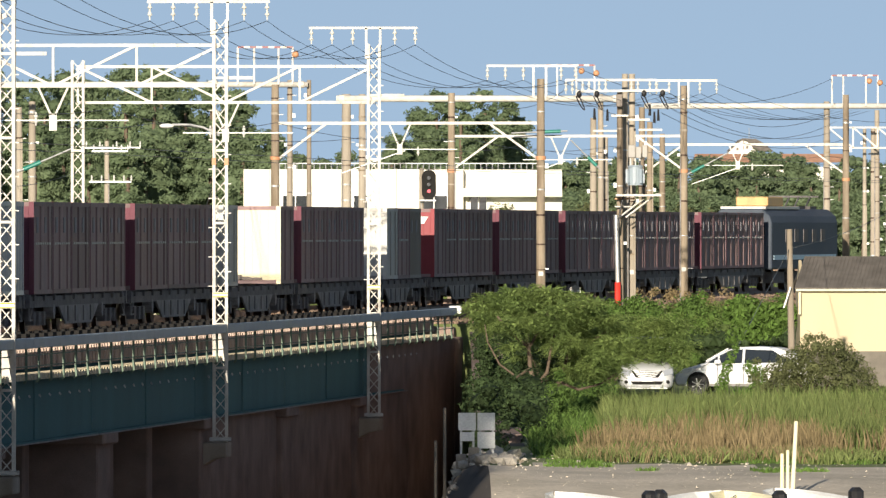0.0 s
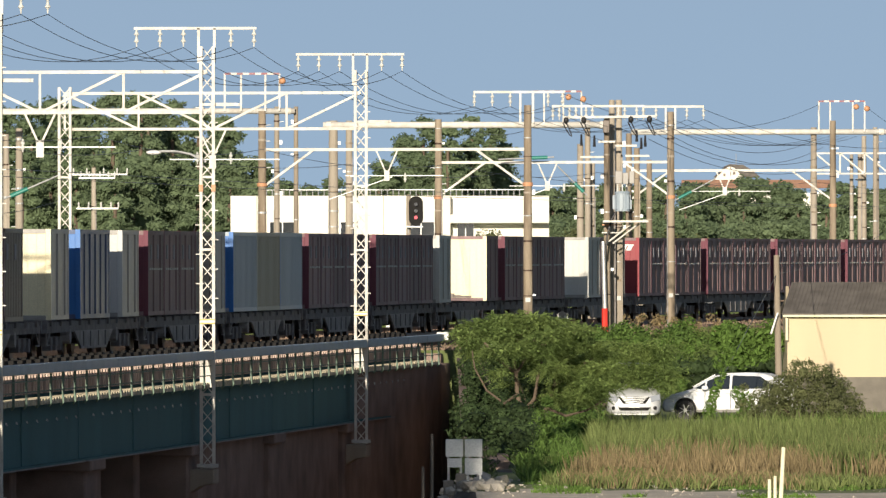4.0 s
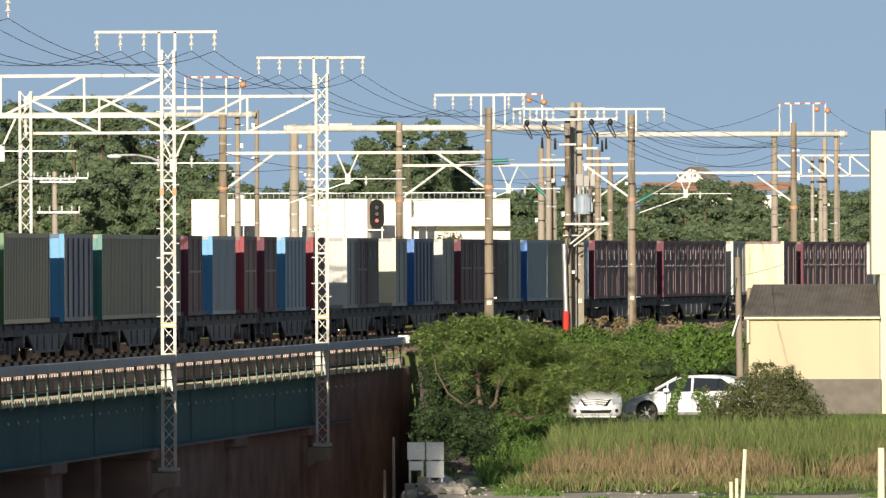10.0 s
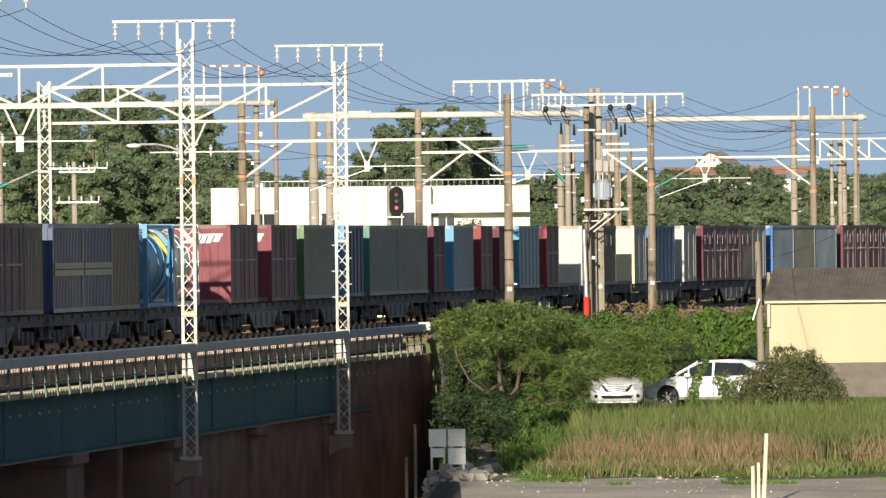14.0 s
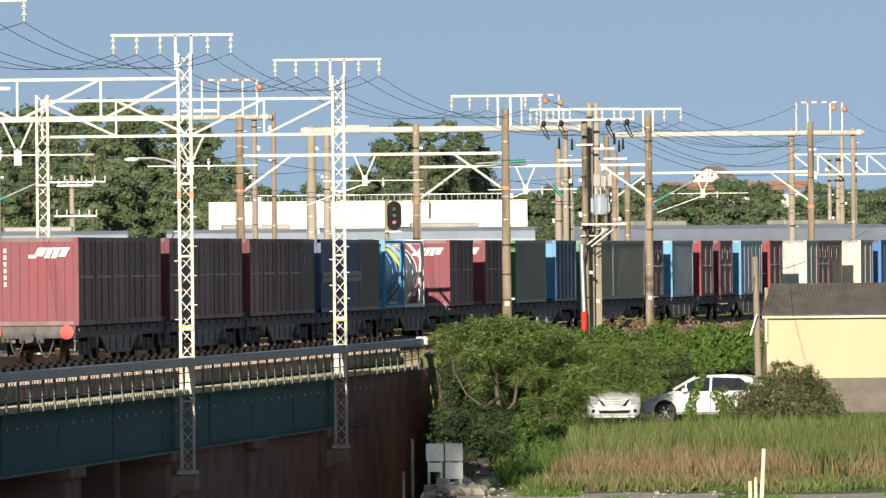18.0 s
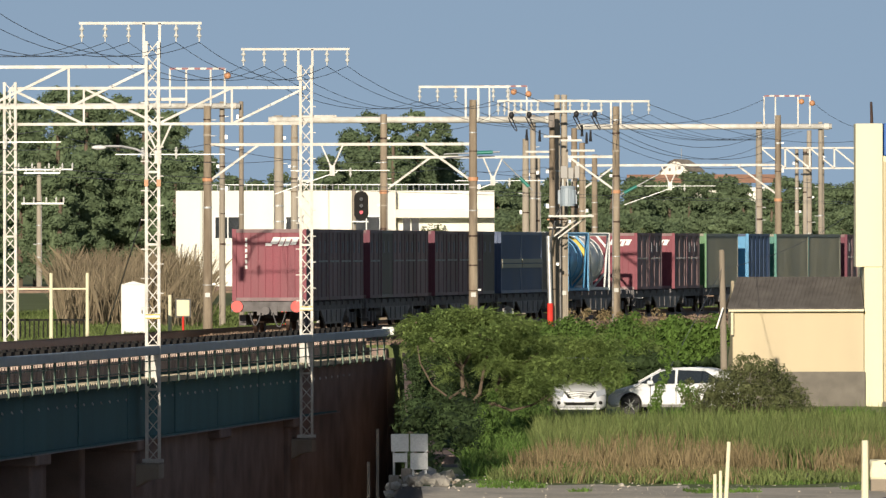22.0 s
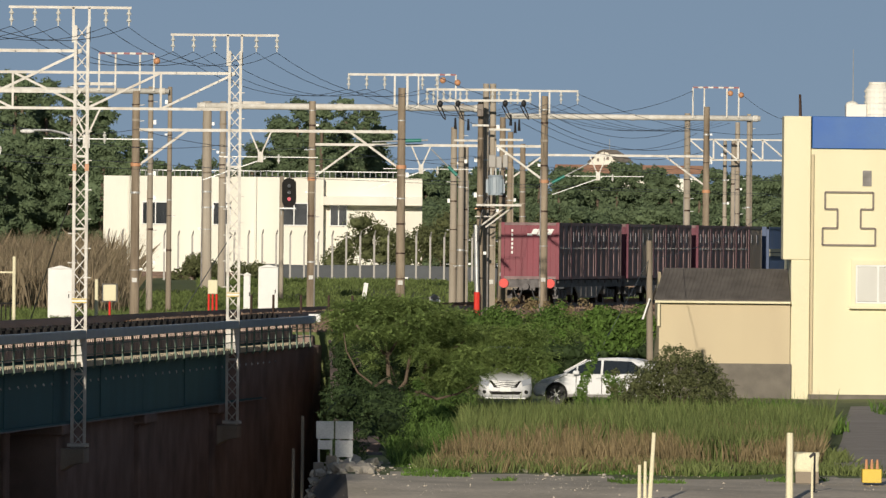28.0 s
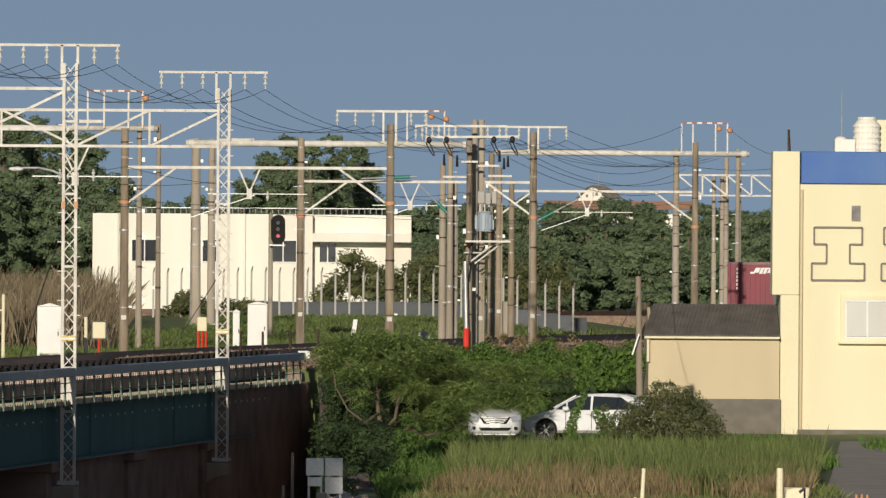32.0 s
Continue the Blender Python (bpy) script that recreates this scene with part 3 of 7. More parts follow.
def bridge_portal(y):
    t = thing("portal_beam", "white steel truss beam spanning both tracks", "catenary portal", group="portals")
    p = beside(y, 3.23, 0)
    q = p + Vector((-9.75, 1.0, 0))
    zt, zb = 8.2, 7.02
    g = B()
    beam(g, (p.x, p.y, zt), (q.x, q.y, zt), 0.09, 0.09)
    part("top_chord", g, WHITE_STEEL, t)
    g = B()
    beam(g, (p.x, p.y, zb), (q.x, q.y, zb), 0.09, 0.09)
    part("bottom_chord", g, WHITE_STEEL, t)
    n = 4
    for k in range(n):
        a, b = p.lerp(q, k / n), p.lerp(q, (k + 1) / n)
        g = B()
        za, zc = (zt, zb) if k < 2 else (zb, zt)
        beam(g, (a.x, a.y, za), (b.x, b.y, zc), 0.075, 0.075)
        part("diagonal", g, WHITE_STEEL, t)
        g = B()
        beam(g, (b.x, b.y, zt), (b.x, b.y, zb), 0.07, 0.07)
        part("vertical", g, WHITE_STEEL, t)
    for f in (0.5,):
        c = p.lerp(q, f)
        v = B()
        beam(v, (c.x - 0.45, c.y, zb), (c.x - 0.06, c.y, zb - 0.85), 0.1, 0.06)
        beam(v, (c.x + 0.45, c.y, zb), (c.x + 0.06, c.y, zb - 0.85), 0.1, 0.06)
        box(v, (c.x, c.y, zb - 1.05), (0.22, 0.1, 0.5))
        part("v_hanger", v, WHITE_STEEL, t)
        g = B()
        beam(g, (c.x - 1.4, c.y, zb - 1.0), (c.x + 2.2, c.y, zb - 1.0), 0.035, 0.035)
        part("registration_tube", g, GALV, t)
        insulator(t, (c.x - 0.5, c.y, zb - 0.8), 0.35, 0.07)
        insulator(t, (c.x + 0.6, c.y, zb - 0.8), 0.35, 0.07)
    m = thing("lattice_mast", "white steel lattice mast behind the far track", "catenary mast", group="bridge masts")
    lattice(m, q, -0.9 if y < 355 else -0.6, 8.4)
    return p, q


PORTALS = []
for y in MAST_Y:
    bridge_mast(y)
    PORTALS.append(bridge_portal(y))


def pole(b, e_top, d, r, material, z0=None, label="", orange=None, tag=True, taper=0.75, group="concrete poles"):
    top = sight(b, e_top, d)
    z0 = ground_z(top.x, d) - 0.1 if z0 is None else z0
    t = thing("utility_pole", label or "tall weathered concrete pole beside the tracks", "pole", group=group)
    g = B()
    rod(g, (top.x, d, z0), (top.x, d, top.z), r, r * taper, 14)
    part("shaft", g, material, t, smooth=False)
    rnd = random.Random(int(b) * 7 + int(d))
    z = z0 + 1.2
    while z < top.z - 0.5:
        z += rnd.uniform(0.55, 1.5)
        if z > top.z - 0.2:
            break
        g = B()
        rr = r * (1 + (taper - 1) * (z - z0) / (top.z - z0)) + rnd.uniform(0.008, 0.02)
        rod(g, (top.x, d, z), (top.x, d, z + rnd.uniform(0.03, 0.09)), rr, rr, 14)
        part("steel_band", g, rnd.choice((CONCRETE, GALV, BROWN_POLE, RAIL)), t)
        if rnd.random() < 0.6:
            g = B()
            sx = rnd.choice((-1, 1))
            if rnd.random() < 0.5:
                box(g, (top.x + sx * (rr + 0.05), d - rr * 0.4, z + 0.05), (0.12, 0.1, rnd.uniform(0.06, 0.2)))
                part("clamp", g, GALV, t)
            else:
                rod(g, (top.x + sx * rr * 0.8, d - 0.05, z), (top.x + sx * (rr + 0.16), d - 0.05, z + 0.01), 0.018, seg=6)
                part("step_bolt", g, GALV, t)
    if rnd.random() < 0.6:
        g = B()
        sx = rnd.choice((-1, 1)) * r * 0.75
        rod(g, (top.x + sx, d - r * 0.8, z0 + 0.2), (top.x + sx, d - r * 0.65, z0 + (top.z - z0) * rnd.uniform(0.5, 0.85)), 0.03, seg=6)
        part("cable_conduit", g, rnd.choice((GREY_STEEL, CONCRETE)), t)
    if orange:
        z = sight(b, orange, d).z
        g = B()
        rod(g, (top.x, d, z - 0.07), (top.x, d, z + 0.07), r * 1.04, r * 1.04, 14)
        part("orange_band", g, ORANGE, t, "orange marker band")
    if tag:
        g = B()
        box(g, (top.x, d - r - 0.01, 1.15), (r * 1.0, 0.02, 0.17))
        part("plate", g, LIGHTGREY, t, "small blank pale plate")
    return t, top


def concrete_portal(bl, br, d, e_top_l, e_top_r, e_chord, knee=2.0, drop=1.45, right=True, left=True):
    pl, tl = pole(bl, e_top_l, d + 1.0, 0.19, BROWN_POLE, orange=e_chord + 62)
    pr, tr_ = pole(br, e_top_r, d, 0.19, BROWN_POLE, orange=e_chord + 62)
    z = sight(br, e_chord, d).z
    t = thing("portal_beam", "white tubular portal beam with knee braces between concrete poles", "catenary portal", group="portals")
    a, b = Vector((tl.x, d + 1.0, z)), Vector((tr_.x, d, z))
    g = B()
    beam(g, a, b, 0.095, 0.11)
    part("beam", g, WHITE_STEEL, t)
    u = (b - a).normalized()
    if left:
        g = B()
        beam(g, a + u * knee, a + Vector((0, 0, -drop)), 0.085, 0.085)
        part("knee_brace", g, WHITE_STEEL, t)
    if right:
        g = B()
        beam(g, b - u * knee, b + Vector((0, 0, -drop)), 0.085, 0.085)
        part("knee_brace", g, WHITE_STEEL, t)
    for f in (0.47,):
        c = a.lerp(b, f)
        v = B()
        beam(v, (c.x - 0.42, c.y, z), (c.x - 0.05, c.y, z - 0.85), 0.09, 0.06)
        beam(v, (c.x + 0.42, c.y, z), (c.x + 0.05, c.y, z - 0.85), 0.09, 0.06)
        box(v, (c.x, c.y, z - 1.0), (0.2, 0.1, 0.4))
        part("v_hanger", v, WHITE_STEEL, t)
        g = B()
        beam(g, (c.x - 1.6, c.y, z - 1.0), (c.x + 2.2, c.y, z - 1.0), 0.03, 0.03)
        beam(g, (c.x + 0.2, c.y, z - 1.05), (c.x - 2.2, c.y, z - 1.9), 0.035, 0.035)
        part("registration_tube", g, GALV, t)
        insulator(t, (c.x + 0.7, c.y, z - 0.95), 0.3, 0.07)
    return a, b


concrete_portal(487, 957, 395, 150, 140, 218)
concrete_portal(799, 1210, 437, 165, 152, 241)
concrete_portal(1136, 1497, 497, 190, 168, 256, right=True)


def pipe_portal(b0, b1, d, e, r, legs, rack):
    """A stout horizontal pipe on poles, with an insulator rack above it."""
    t = thing("pipe_beam", "thick white pipe beam carried across the yard tracks", "catenary portal", group="portals")
    a, b = sight(b0, e, d), sight(b1, e, d)
    g = B()
    rod(g, a, b, r, r, 14)
    part("pipe", g, WHITE_STEEL, t, smooth=True)
    for f in (0.02, 0.5, 0.98):
        g = B()
        p = a.lerp(b, f)
        rod(g, p - Vector((0.12, 0, 0)), p + Vector((0.12, 0, 0)), r * 1.18, r * 1.18, 14)
        part("flange", g, WHITE_STEEL, t)
    for lb, w, m in legs:
        pole(lb, e - 8, d + 0.3, w, m, tag=False)
    if rack:
        xs, e_top, balls = rack
        z = sight(0, e_top, d).z
        for x in xs:
            q = sight(x, e_top, d)
            g = B()
            box(g, (q.x, d - 0.2, (q.z + a.z) / 2), (0.075, 0.075, q.z - a.z))
            part("rack_post", g, WHITE_STEEL, t)
        q0, q1 = sight(xs[0], e_top, d), sight(xs[-1], e_top, d)
        n = 9
        for k in range(n):
            g = B()
            beam(g, q0.lerp(q1, k / n) + Vector((0, -0.2, 0)), q0.lerp(q1, (k + 1) / n) + Vector((0, -0.2, 0)), 0.085, 0.085)
            part("rack_bar", g, WHITE_STEEL if k % 2 else MAROON, t)
        for bx, be in balls:
            g = B()
            ball(g, sight(bx, be, d) + Vector((0, -0.35, 0)), 0.15, 2)
            part("marker_ball", g, ORANGE, t, "round orange marker ball", smooth=True)
    return a, b


pipe_portal(-60, 545, 432, 150, 0.12, [(513, 0.14, CONCRETE), (547, 0.12, WOOD_GREY)], ((421, 450, 493, 518), 84, [(523, 97)]))
pipe_portal(595, 1100, 482, 175, 0.15, [(613, 0.27, CONCRETE), (641, 0.2, CONCRETE), (1063, 0.17, CONCRETE)], ((967, 986, 1020, 1052), 116, [(1029, 126), (1055, 130)]))
pipe_portal(1140, 1592, 522, 188, 0.14, [(1463, 0.2, CONCRETE), (1572, 0.14, CONCRETE)], ((1472, 1492, 1532, 1553), 134, [(1538, 144), (1557, 147)]))


def branch_track():
    tr = thing("branch_track", "branch line on a low ballast bed behind the reeds", "railway track", kind="structure")
    pts = [(-650 + 30 * k, 548) for k in range(16)] + [(-170 + 5 * k, 548) for k in range(34)] + [(-5 + 40 * math.sin(a), 588 - 40 * math.cos(a)) for a in np.linspace(0, math.pi / 2, 14)] + [(35 + 0.1 * r, 588 + r) for r in range(20, 561, 30)]
    for a, b in zip(pts[:-1], pts[1:]):
        g = B()
        za = min(ground_z(*a), ground_z(*b)) - 0.4
        beam(g, (a[0], a[1], (za + 0.72) / 2), (b[0], b[1], (za + 0.72) / 2), 3.4, 0.72 - za)
        part("bed", g, BALLAST, tr)
        u = (Vector(b) - Vector(a)).normalized()
        for o in (-0.55, 0.55):
            g = B()
            beam(g, (a[0] - u.y * o, a[1] + u.x * o, 0.84), (b[0] - u.y * o, b[1] + u.x * o, 0.84), 0.07, 0.22)
            part("rail", g, RAIL, tr)


branch_track()


# ---- buildings ----
def window(parent, x0, x1, z0, z1, y, frame_mat, panes=2):
    w = part("window", (lambda m: (box(m, ((x0 + x1) / 2, y + 0.05, (z0 + z1) / 2), (x1 - x0 - 0.06, 0.04, z1 - z0 - 0.06)), m)[1])(B()), GLASS_DARK, parent)
    g = B()
    for z in (z0, z1):
        beam(g, (x0 - 0.03, y, z), (x1 + 0.03, y, z), 0.06, 0.06)
    for k in range(panes + 1):
        x = x0 + (x1 - x0) * k / panes
        beam(g, (x, y, z0), (x, y, z1), 0.05, 0.06)
    part("frame", g, frame_mat, w)
    return w


def cream_building():
    d = 348.0
    t = thing("cream_building", "tall cream rendered building with a blue fascia band", "building")
    x0 = sight(1683, 0, d).x
    z1, zb = sight(0, 183, d).z, sight(0, 240, d).z
    g = B()
    box(g, (x0 + 6.5, d + 5, (-2.5 + zb) / 2), (13, 10, zb + 2.5))
    part("wall", g, CREAM_WALL, t, bevel=0.02)
    g = B()
    box(g, (x0 + 6.5 + 0.02, d + 4.96, (zb + z1) / 2), (13.0, 10.16, z1 - zb))
    part("fascia", g, BLUE_BAND, t, "bright blue fascia band along the roof edge", 0.02)
    xl, xr = sight(1634, 0, d).x, x0 - 0.02
    g = B()
    z = sight(0, 437, d).z
    box(g, ((xl + xr) / 2, d + 0.6, (z + z1) / 2), (xr - xl, 1.4, z1 - z))
    part("stair_box", g, CREAM_WALL, t, "projecting cream box at the corner", 0.02)
    g = B()
    xm = sight(1649, 0, d).x
    box(g, ((xm + xr) / 2, d + 2.42, (z - 2.5) / 2), (xr - xm, 5.0, z + 2.5 - 0.01))
    part("lower_wall", g, CREAM_WALL, t, bevel=0.02)
    g = B()
    rod(g, (x0 + 0.05, d - 0.1, -2.4), (x0 + 0.05, d - 0.1, zb - 0.2), 0.05, seg=8)
    part("downpipe", g, SHED_WALL, t)
    g = B()
    # outlined sign: a tall serif letter drawn as a framed outline
    w, h = 1.62, 1.78
    zt = sight(0, 317, d).z
    xs = sight(1708, 0, d).x
    top = 0.57
    out = [(0, 0), (w, 0), (w, top), (w - 0.42, top), (w - 0.42, h - top), (w + 0.08, h - top), (w + 0.08, h), (-0.08, h), (-0.08, h - top), (0.42, h - top), (0.42, top), (0, top)]
    for k in range(len(out)):
        p, q = out[k], out[(k + 1) % len(out)]
        beam(g, (xs + p[0], d - 0.06, zt - p[1]), (xs + q[0], d - 0.06, zt - q[1]), 0.06, 0.06)
    xs2 = xs + 2.35
    for k in range(len(out)):
        p, q = out[k], out[(k + 1) % len(out)]
        beam(g, (xs2 + p[0], d - 0.06, zt - p[1]), (xs2 + q[0], d - 0.06, zt - q[1]), 0.06, 0.06)
    part("wall_sign", g, BROWNBOX, t, "dark framed outline shapes on the wall")
    wx = sight(1765, 0, d).x
    zw1, zw0 = sight(0, 447, d).z, sight(0, 512, d).z
    wd = window(t, wx, wx + 1.45, zw0, zw1, d - 0.09, WHITE, 2)
    g = B()
    box(g, (wx + 0.7, d - 0.068, (zw0 + zw1) / 2), (1.36, 0.01, zw1 - zw0 - 0.08))
    part("blind", g, LIGHTGREY, wd, "closed pale blind")
    g = B()
    for x_ in (wx - 0.11, wx + 1.56):
        box(g, (x_, d - 0.07, (zw0 + zw1) / 2), (0.15, 0.14, zw1 - zw0 + 0.44))
    for z_ in (zw0 - 0.11, zw1 + 0.11):
        box(g, (wx + 0.725, d - 0.068, z_), (1.52, 0.13, 0.15))
    part("surround", g, CREAM_WALL, wd, "raised cream window surround")
    g = B()
    box(g, (wx + 0.7, d - 0.14, zw0 - 0.16), (1.9, 0.28, 0.1))
    part("sill", g, CREAM_WALL, t)
    vx, vz = sight(1782, 290, d).x, sight(0, 292, d).z
    g = B()
    box(g, (vx, d - 0.03, vz), (0.30, 0.06, 0.52))
    for k in range(6):
        box(g, (vx, d - 0.07, vz - 0.2 + k * 0.08), (0.26, 0.03, 0.03))
    part("vent_grille", g, GREY_STEEL, t, "grey louvred vent")
    g = B()
    box(g, (x0 + 6.5, d + 0.1 - 0.2, -2.42), (13.1, 0.4, 0.3))
    part("plinth", g, BLOCK, t)
    tx = sight(1806, 0, d).x
    tank = thing("roof_tank", "cream ribbed water tank standing on the roof", "water tank")
    g = B()
    rod(g, (tx, d + 2, z1), (tx, d + 2, z1 + 0.95), 0.44, 0.44, 20)
    rod(g, (tx, d + 2, z1 + 0.95), (tx, d + 2, z1 + 1.12), 0.44, 0.30, 20)
    part("tank_body", g, WHITE_WALL, tank, smooth=False)
    for k in range(5):
        g = B()
        rod(g, (tx, d + 2, z1 + 0.1 + k * 0.19), (tx, d + 2, z1 + 0.16 + k * 0.19), 0.475, 0.475, 20)
        part("tank_rib", g, WHITE_WALL, tank)
    g = B()
    box(g, (sight(1820, 0, d).x + 1.6, d + 3.2, z1 + 0.56), (3.2, 2.0, 1.12))
    part("stair_head", g, CREAM_WALL, t, "low cream block on the roof", 0.03)
    g = B()
    rod(g, (tx, d + 2, z1 + 1.12), (tx, d + 2, z1 + 1.2), 0.32, 0.32, 16)
    part("lid", g, WHITE_WALL, tank)
    g = B()
    box(g, (tx - 0.75, d + 2, z1 + 0.22), (0.7, 0.8, 0.44))
    ball(g, (tx - 0.9, d + 1.8, z1 + 0.42), 0.22, 2, (1, 1, 0.6))
    part("pump_box", g, WHITE_WALL, tank, bevel=0.03)
    an = thing("aerial", "thin whip aerial on the roof", "aerial")
    g = B()
    rod(g, (tx - 0.85, d + 2, z1 + 0.4), (tx - 0.85, d + 2, z1 + 2.3), 0.025, 0.012, 6)
    part("whip", g, GALV, an)
    st = thing("roof_post", "short rusty post on the roof edge", "post")
    g = B()
    px = sight(1666, 0, d).x
    rod(g, (px, d + 1.2, z1), (px - 0.02, d + 1.2, z1 + 0.75), 0.055, 0.04, 8)
    part("post", g, RAIL, st)


def shed():
    d = 347.75
    t = thing("shed", "long cream shed with a dark corrugated roof", "shed")
    x0, x1 = sight(1416, 0, d).x, sight(1648, 0, d).x
    ze, zr = sight(0, 512, d).z, sight(0, 457, d).z
    zb = sight(0, 622, d).z
    dep = 4.4
    g = B()
    box(g, ((x0 + x1) / 2, d + dep / 2, (zb + ze) / 2), (x1 - x0, dep, ze - zb))
    prism(g, [(x0 + 0.02, d + 0.1, ze - 0.02), (x0 + 0.02, d + dep - 0.1, ze - 0.02), (x0 + 0.02, d + dep / 2, zr - 0.08)], (0.1, 0, 0))
    part("wall", g, SHED_WALL, t)
    g = B()
    box(g, ((x0 + x1) / 2, d + dep / 2, (zb - 2.5) / 2), (x1 - x0 + 0.1, dep + 0.1, zb + 2.5 - 0.005))
    part("block_base", g, BLOCK, t, "grey concrete block base course", 0.01)
    g = B()
    n = int((x1 - x0 + 0.3) / 0.15)
    e = 0.15
    for k in range(n + 1):
        xx = x0 - e + k * (x1 - x0 + e - 0.45) / n
        beam(g, (xx, d - 0.18, ze + 0.035), (xx + 0.42, d + dep / 2, zr + 0.035), 0.075, 0.045)
    part("roof_ribs", g, ROOF_GREY, t)
    g = B()
    vs = [(x0 - e, d - 0.2, ze), (x1, d - 0.2, ze), (x1, d + dep / 2, zr), (x0 - e + 0.42, d + dep / 2, zr)]
    prism(g, vs, (0, 0.02, 0.05))
    vs = [(x0 - e + 0.42, d + dep / 2, zr), (x1, d + dep / 2, zr), (x1, d + dep + 0.2, ze), (x0 - e, d + dep + 0.2, ze)]
    prism(g, vs, (0, -0.02, 0.05))
    part("roof", g, ROOF_GREY, t)
    g = B()
    beam(g, (x0 - e, d - 0.24, ze - 0.03), (x1, d - 0.24, ze - 0.03), 0.06, 0.07)
    rod(g, (x0 - 0.02, d - 0.2, ze - 0.1), (x0 - 0.02, d - 0.2, ze - 0.85), 0.05, seg=8)
    part("gutter", g, CREAM_WALL, t, "pale gutter and short downpipe")


def white_hall():
    d = 580.0
    t = thing("white_hall", "long low white rendered building with dark windows", "building")
    zt, z0 = sight(0, 300, d).z, 0.3
    x0, xm, x1 = sight(431, 0, d).x, sight(820, 0, d).x, sight(995, 0, d).x
    g = B()
    box(g, ((x0 + xm) / 2, d + 4, (zt + z0) / 2), (xm - x0, 8, zt - z0))
    part("wall", g, WHITE_WALL, t)
    g = B()
    box(g, ((xm + x1) / 2, d + 5, (zt + z0) / 2), (x1 - xm, 8, zt - z0 - 0.02))
    part("wing_wall", g, WHITE_WALL, t)
    g = B()
    box(g, ((xm + x1) / 2, d + 0.4, sight(0, 341, d).z), (x1 - xm, 1.4, 0.5))
    part("canopy", g, WHITE_WALL, t, "flat white canopy", 0.03)
    for a, b in ((500, 546), (625, 655), (744, 792), (832, 862)):
        window(t, sight(a, 0, d).x, sight(b, 0, d).x, sight(0, 385, d).z, sight(0, 346, d).z, d - 0.06 if b < 820 else d + 0.94, WHITE)
    for a, b, w in ((466, 400, 0), (690, 320, 0)):
        g = B()
        x = sight(a + 10, 0, d).x
        rod(g, (x, d - 0.12, z0), (x, d - 0.12, zt), 0.06, seg=8)
        part("downpipe", g, WHITE_WALL, t)
    g = B()
    for k in range(46):
        x = x0 + 2 + k * (x1 - x0 - 3) / 46
        rod(g, (x, d + 1.5, zt), (x, d + 1.5, zt + 0.35), 0.03, seg=5)
    beam(g, (x0 + 2, d + 1.5, zt + 0.34), (x1 - 1, d + 1.5, zt + 0.34), 0.05, 0.05)
    part("roof_rail", g, GALV, t)


def far_house():
    d = 1500.0
    u = d / 18300
    t = thing("house", "distant house with a white gable and a dark hipped roof", "house")
    c = sight(1314, 267, d)
    zt = sight(0, 248, d).z
    g = B()
    shape = ((-25, 0), (-7, 17), (0, 20), (8, 17), (24, 0), (24, -99), (-25, -99))
    prism(g, [(c.x + a * u, d, c.z + b * u if b > -50 else -2.6) for a, b in shape], (0, 7, 0))
    part("gable", g, WHITE_WALL, t)
    g = B()
    prism(g, [(c.x + a * u, d + 0.3, c.z + b * u) for a, b in ((-8, 18.5), (2, 22), (24, 21), (40, 12), (55, -1), (24, -1), (8, 18))], (0, 7, 0))
    prism(g, [(c.x + a * u, d - 0.5, c.z + b * u) for a, b in ((-28, -1), (-8, 18.5), (0, 22), (9, 18.5), (27, -1), (24, -1), (8, 16.5), (0, 19.5), (-7, 16.5), (-25, -1))], (0, 1.2, 0))
    part("roof", g, ROOF_GREY, t)
    g = B()
    box(g, (c.x + 2 * u, d - 0.05, c.z + 9 * u), (1.5 * u, 0.1, 17 * u))
    box(g, (c.x + 8 * u, d - 0.05, c.z + 7 * u), (5 * u, 0.1, 7 * u))
    box(g, (c.x - 9 * u, d - 0.05, c.z + 3 * u), (4 * u, 0.1, 5 * u))
    part("gable_trim", g, BROWNBOX, t)
    g = B()
    rod(g, (c.x + 12 * u, d + 1, zt), (c.x + 12 * u, d + 1, zt + 21 * u), 0.05, seg=6)
    part("roof_aerial", g, GALV, t)
    o = thing("house", "distant house with a long orange tiled roof", "house")
    a, b = sight(1228, 288, d), sight(1490, 288, d)
    g = B()
    prism(g, [(a.x, d - 7, a.z), (a.x, d - 1, a.z), (a.x, d - 4, sight(0, 273, d).z)], (b.x - a.x, 0, 0))
    part("roof", g, ROOF_TILE, o)
    g = B()
    box(g, ((a.x + b.x) / 2, d - 4, a.z / 2 - 0.4), (b.x - a.x - 0.6, 5.6, a.z - 0.6))
    part("wall", g, WHITE_WALL, o)


cream_building()
shed()
white_hall()
far_house()


# ---- plants ----
def _knot():
    b = bmesh.new()
    bmesh.ops.create_icosphere(b, subdivisions=1, radius=1)
    out = np.array([v.co[:] for v in b.verts]), np.array([[v.index for v in f.verts] for f in b.faces])
    b.free()
    return out


KNOT_V, KNOT_F = _knot()


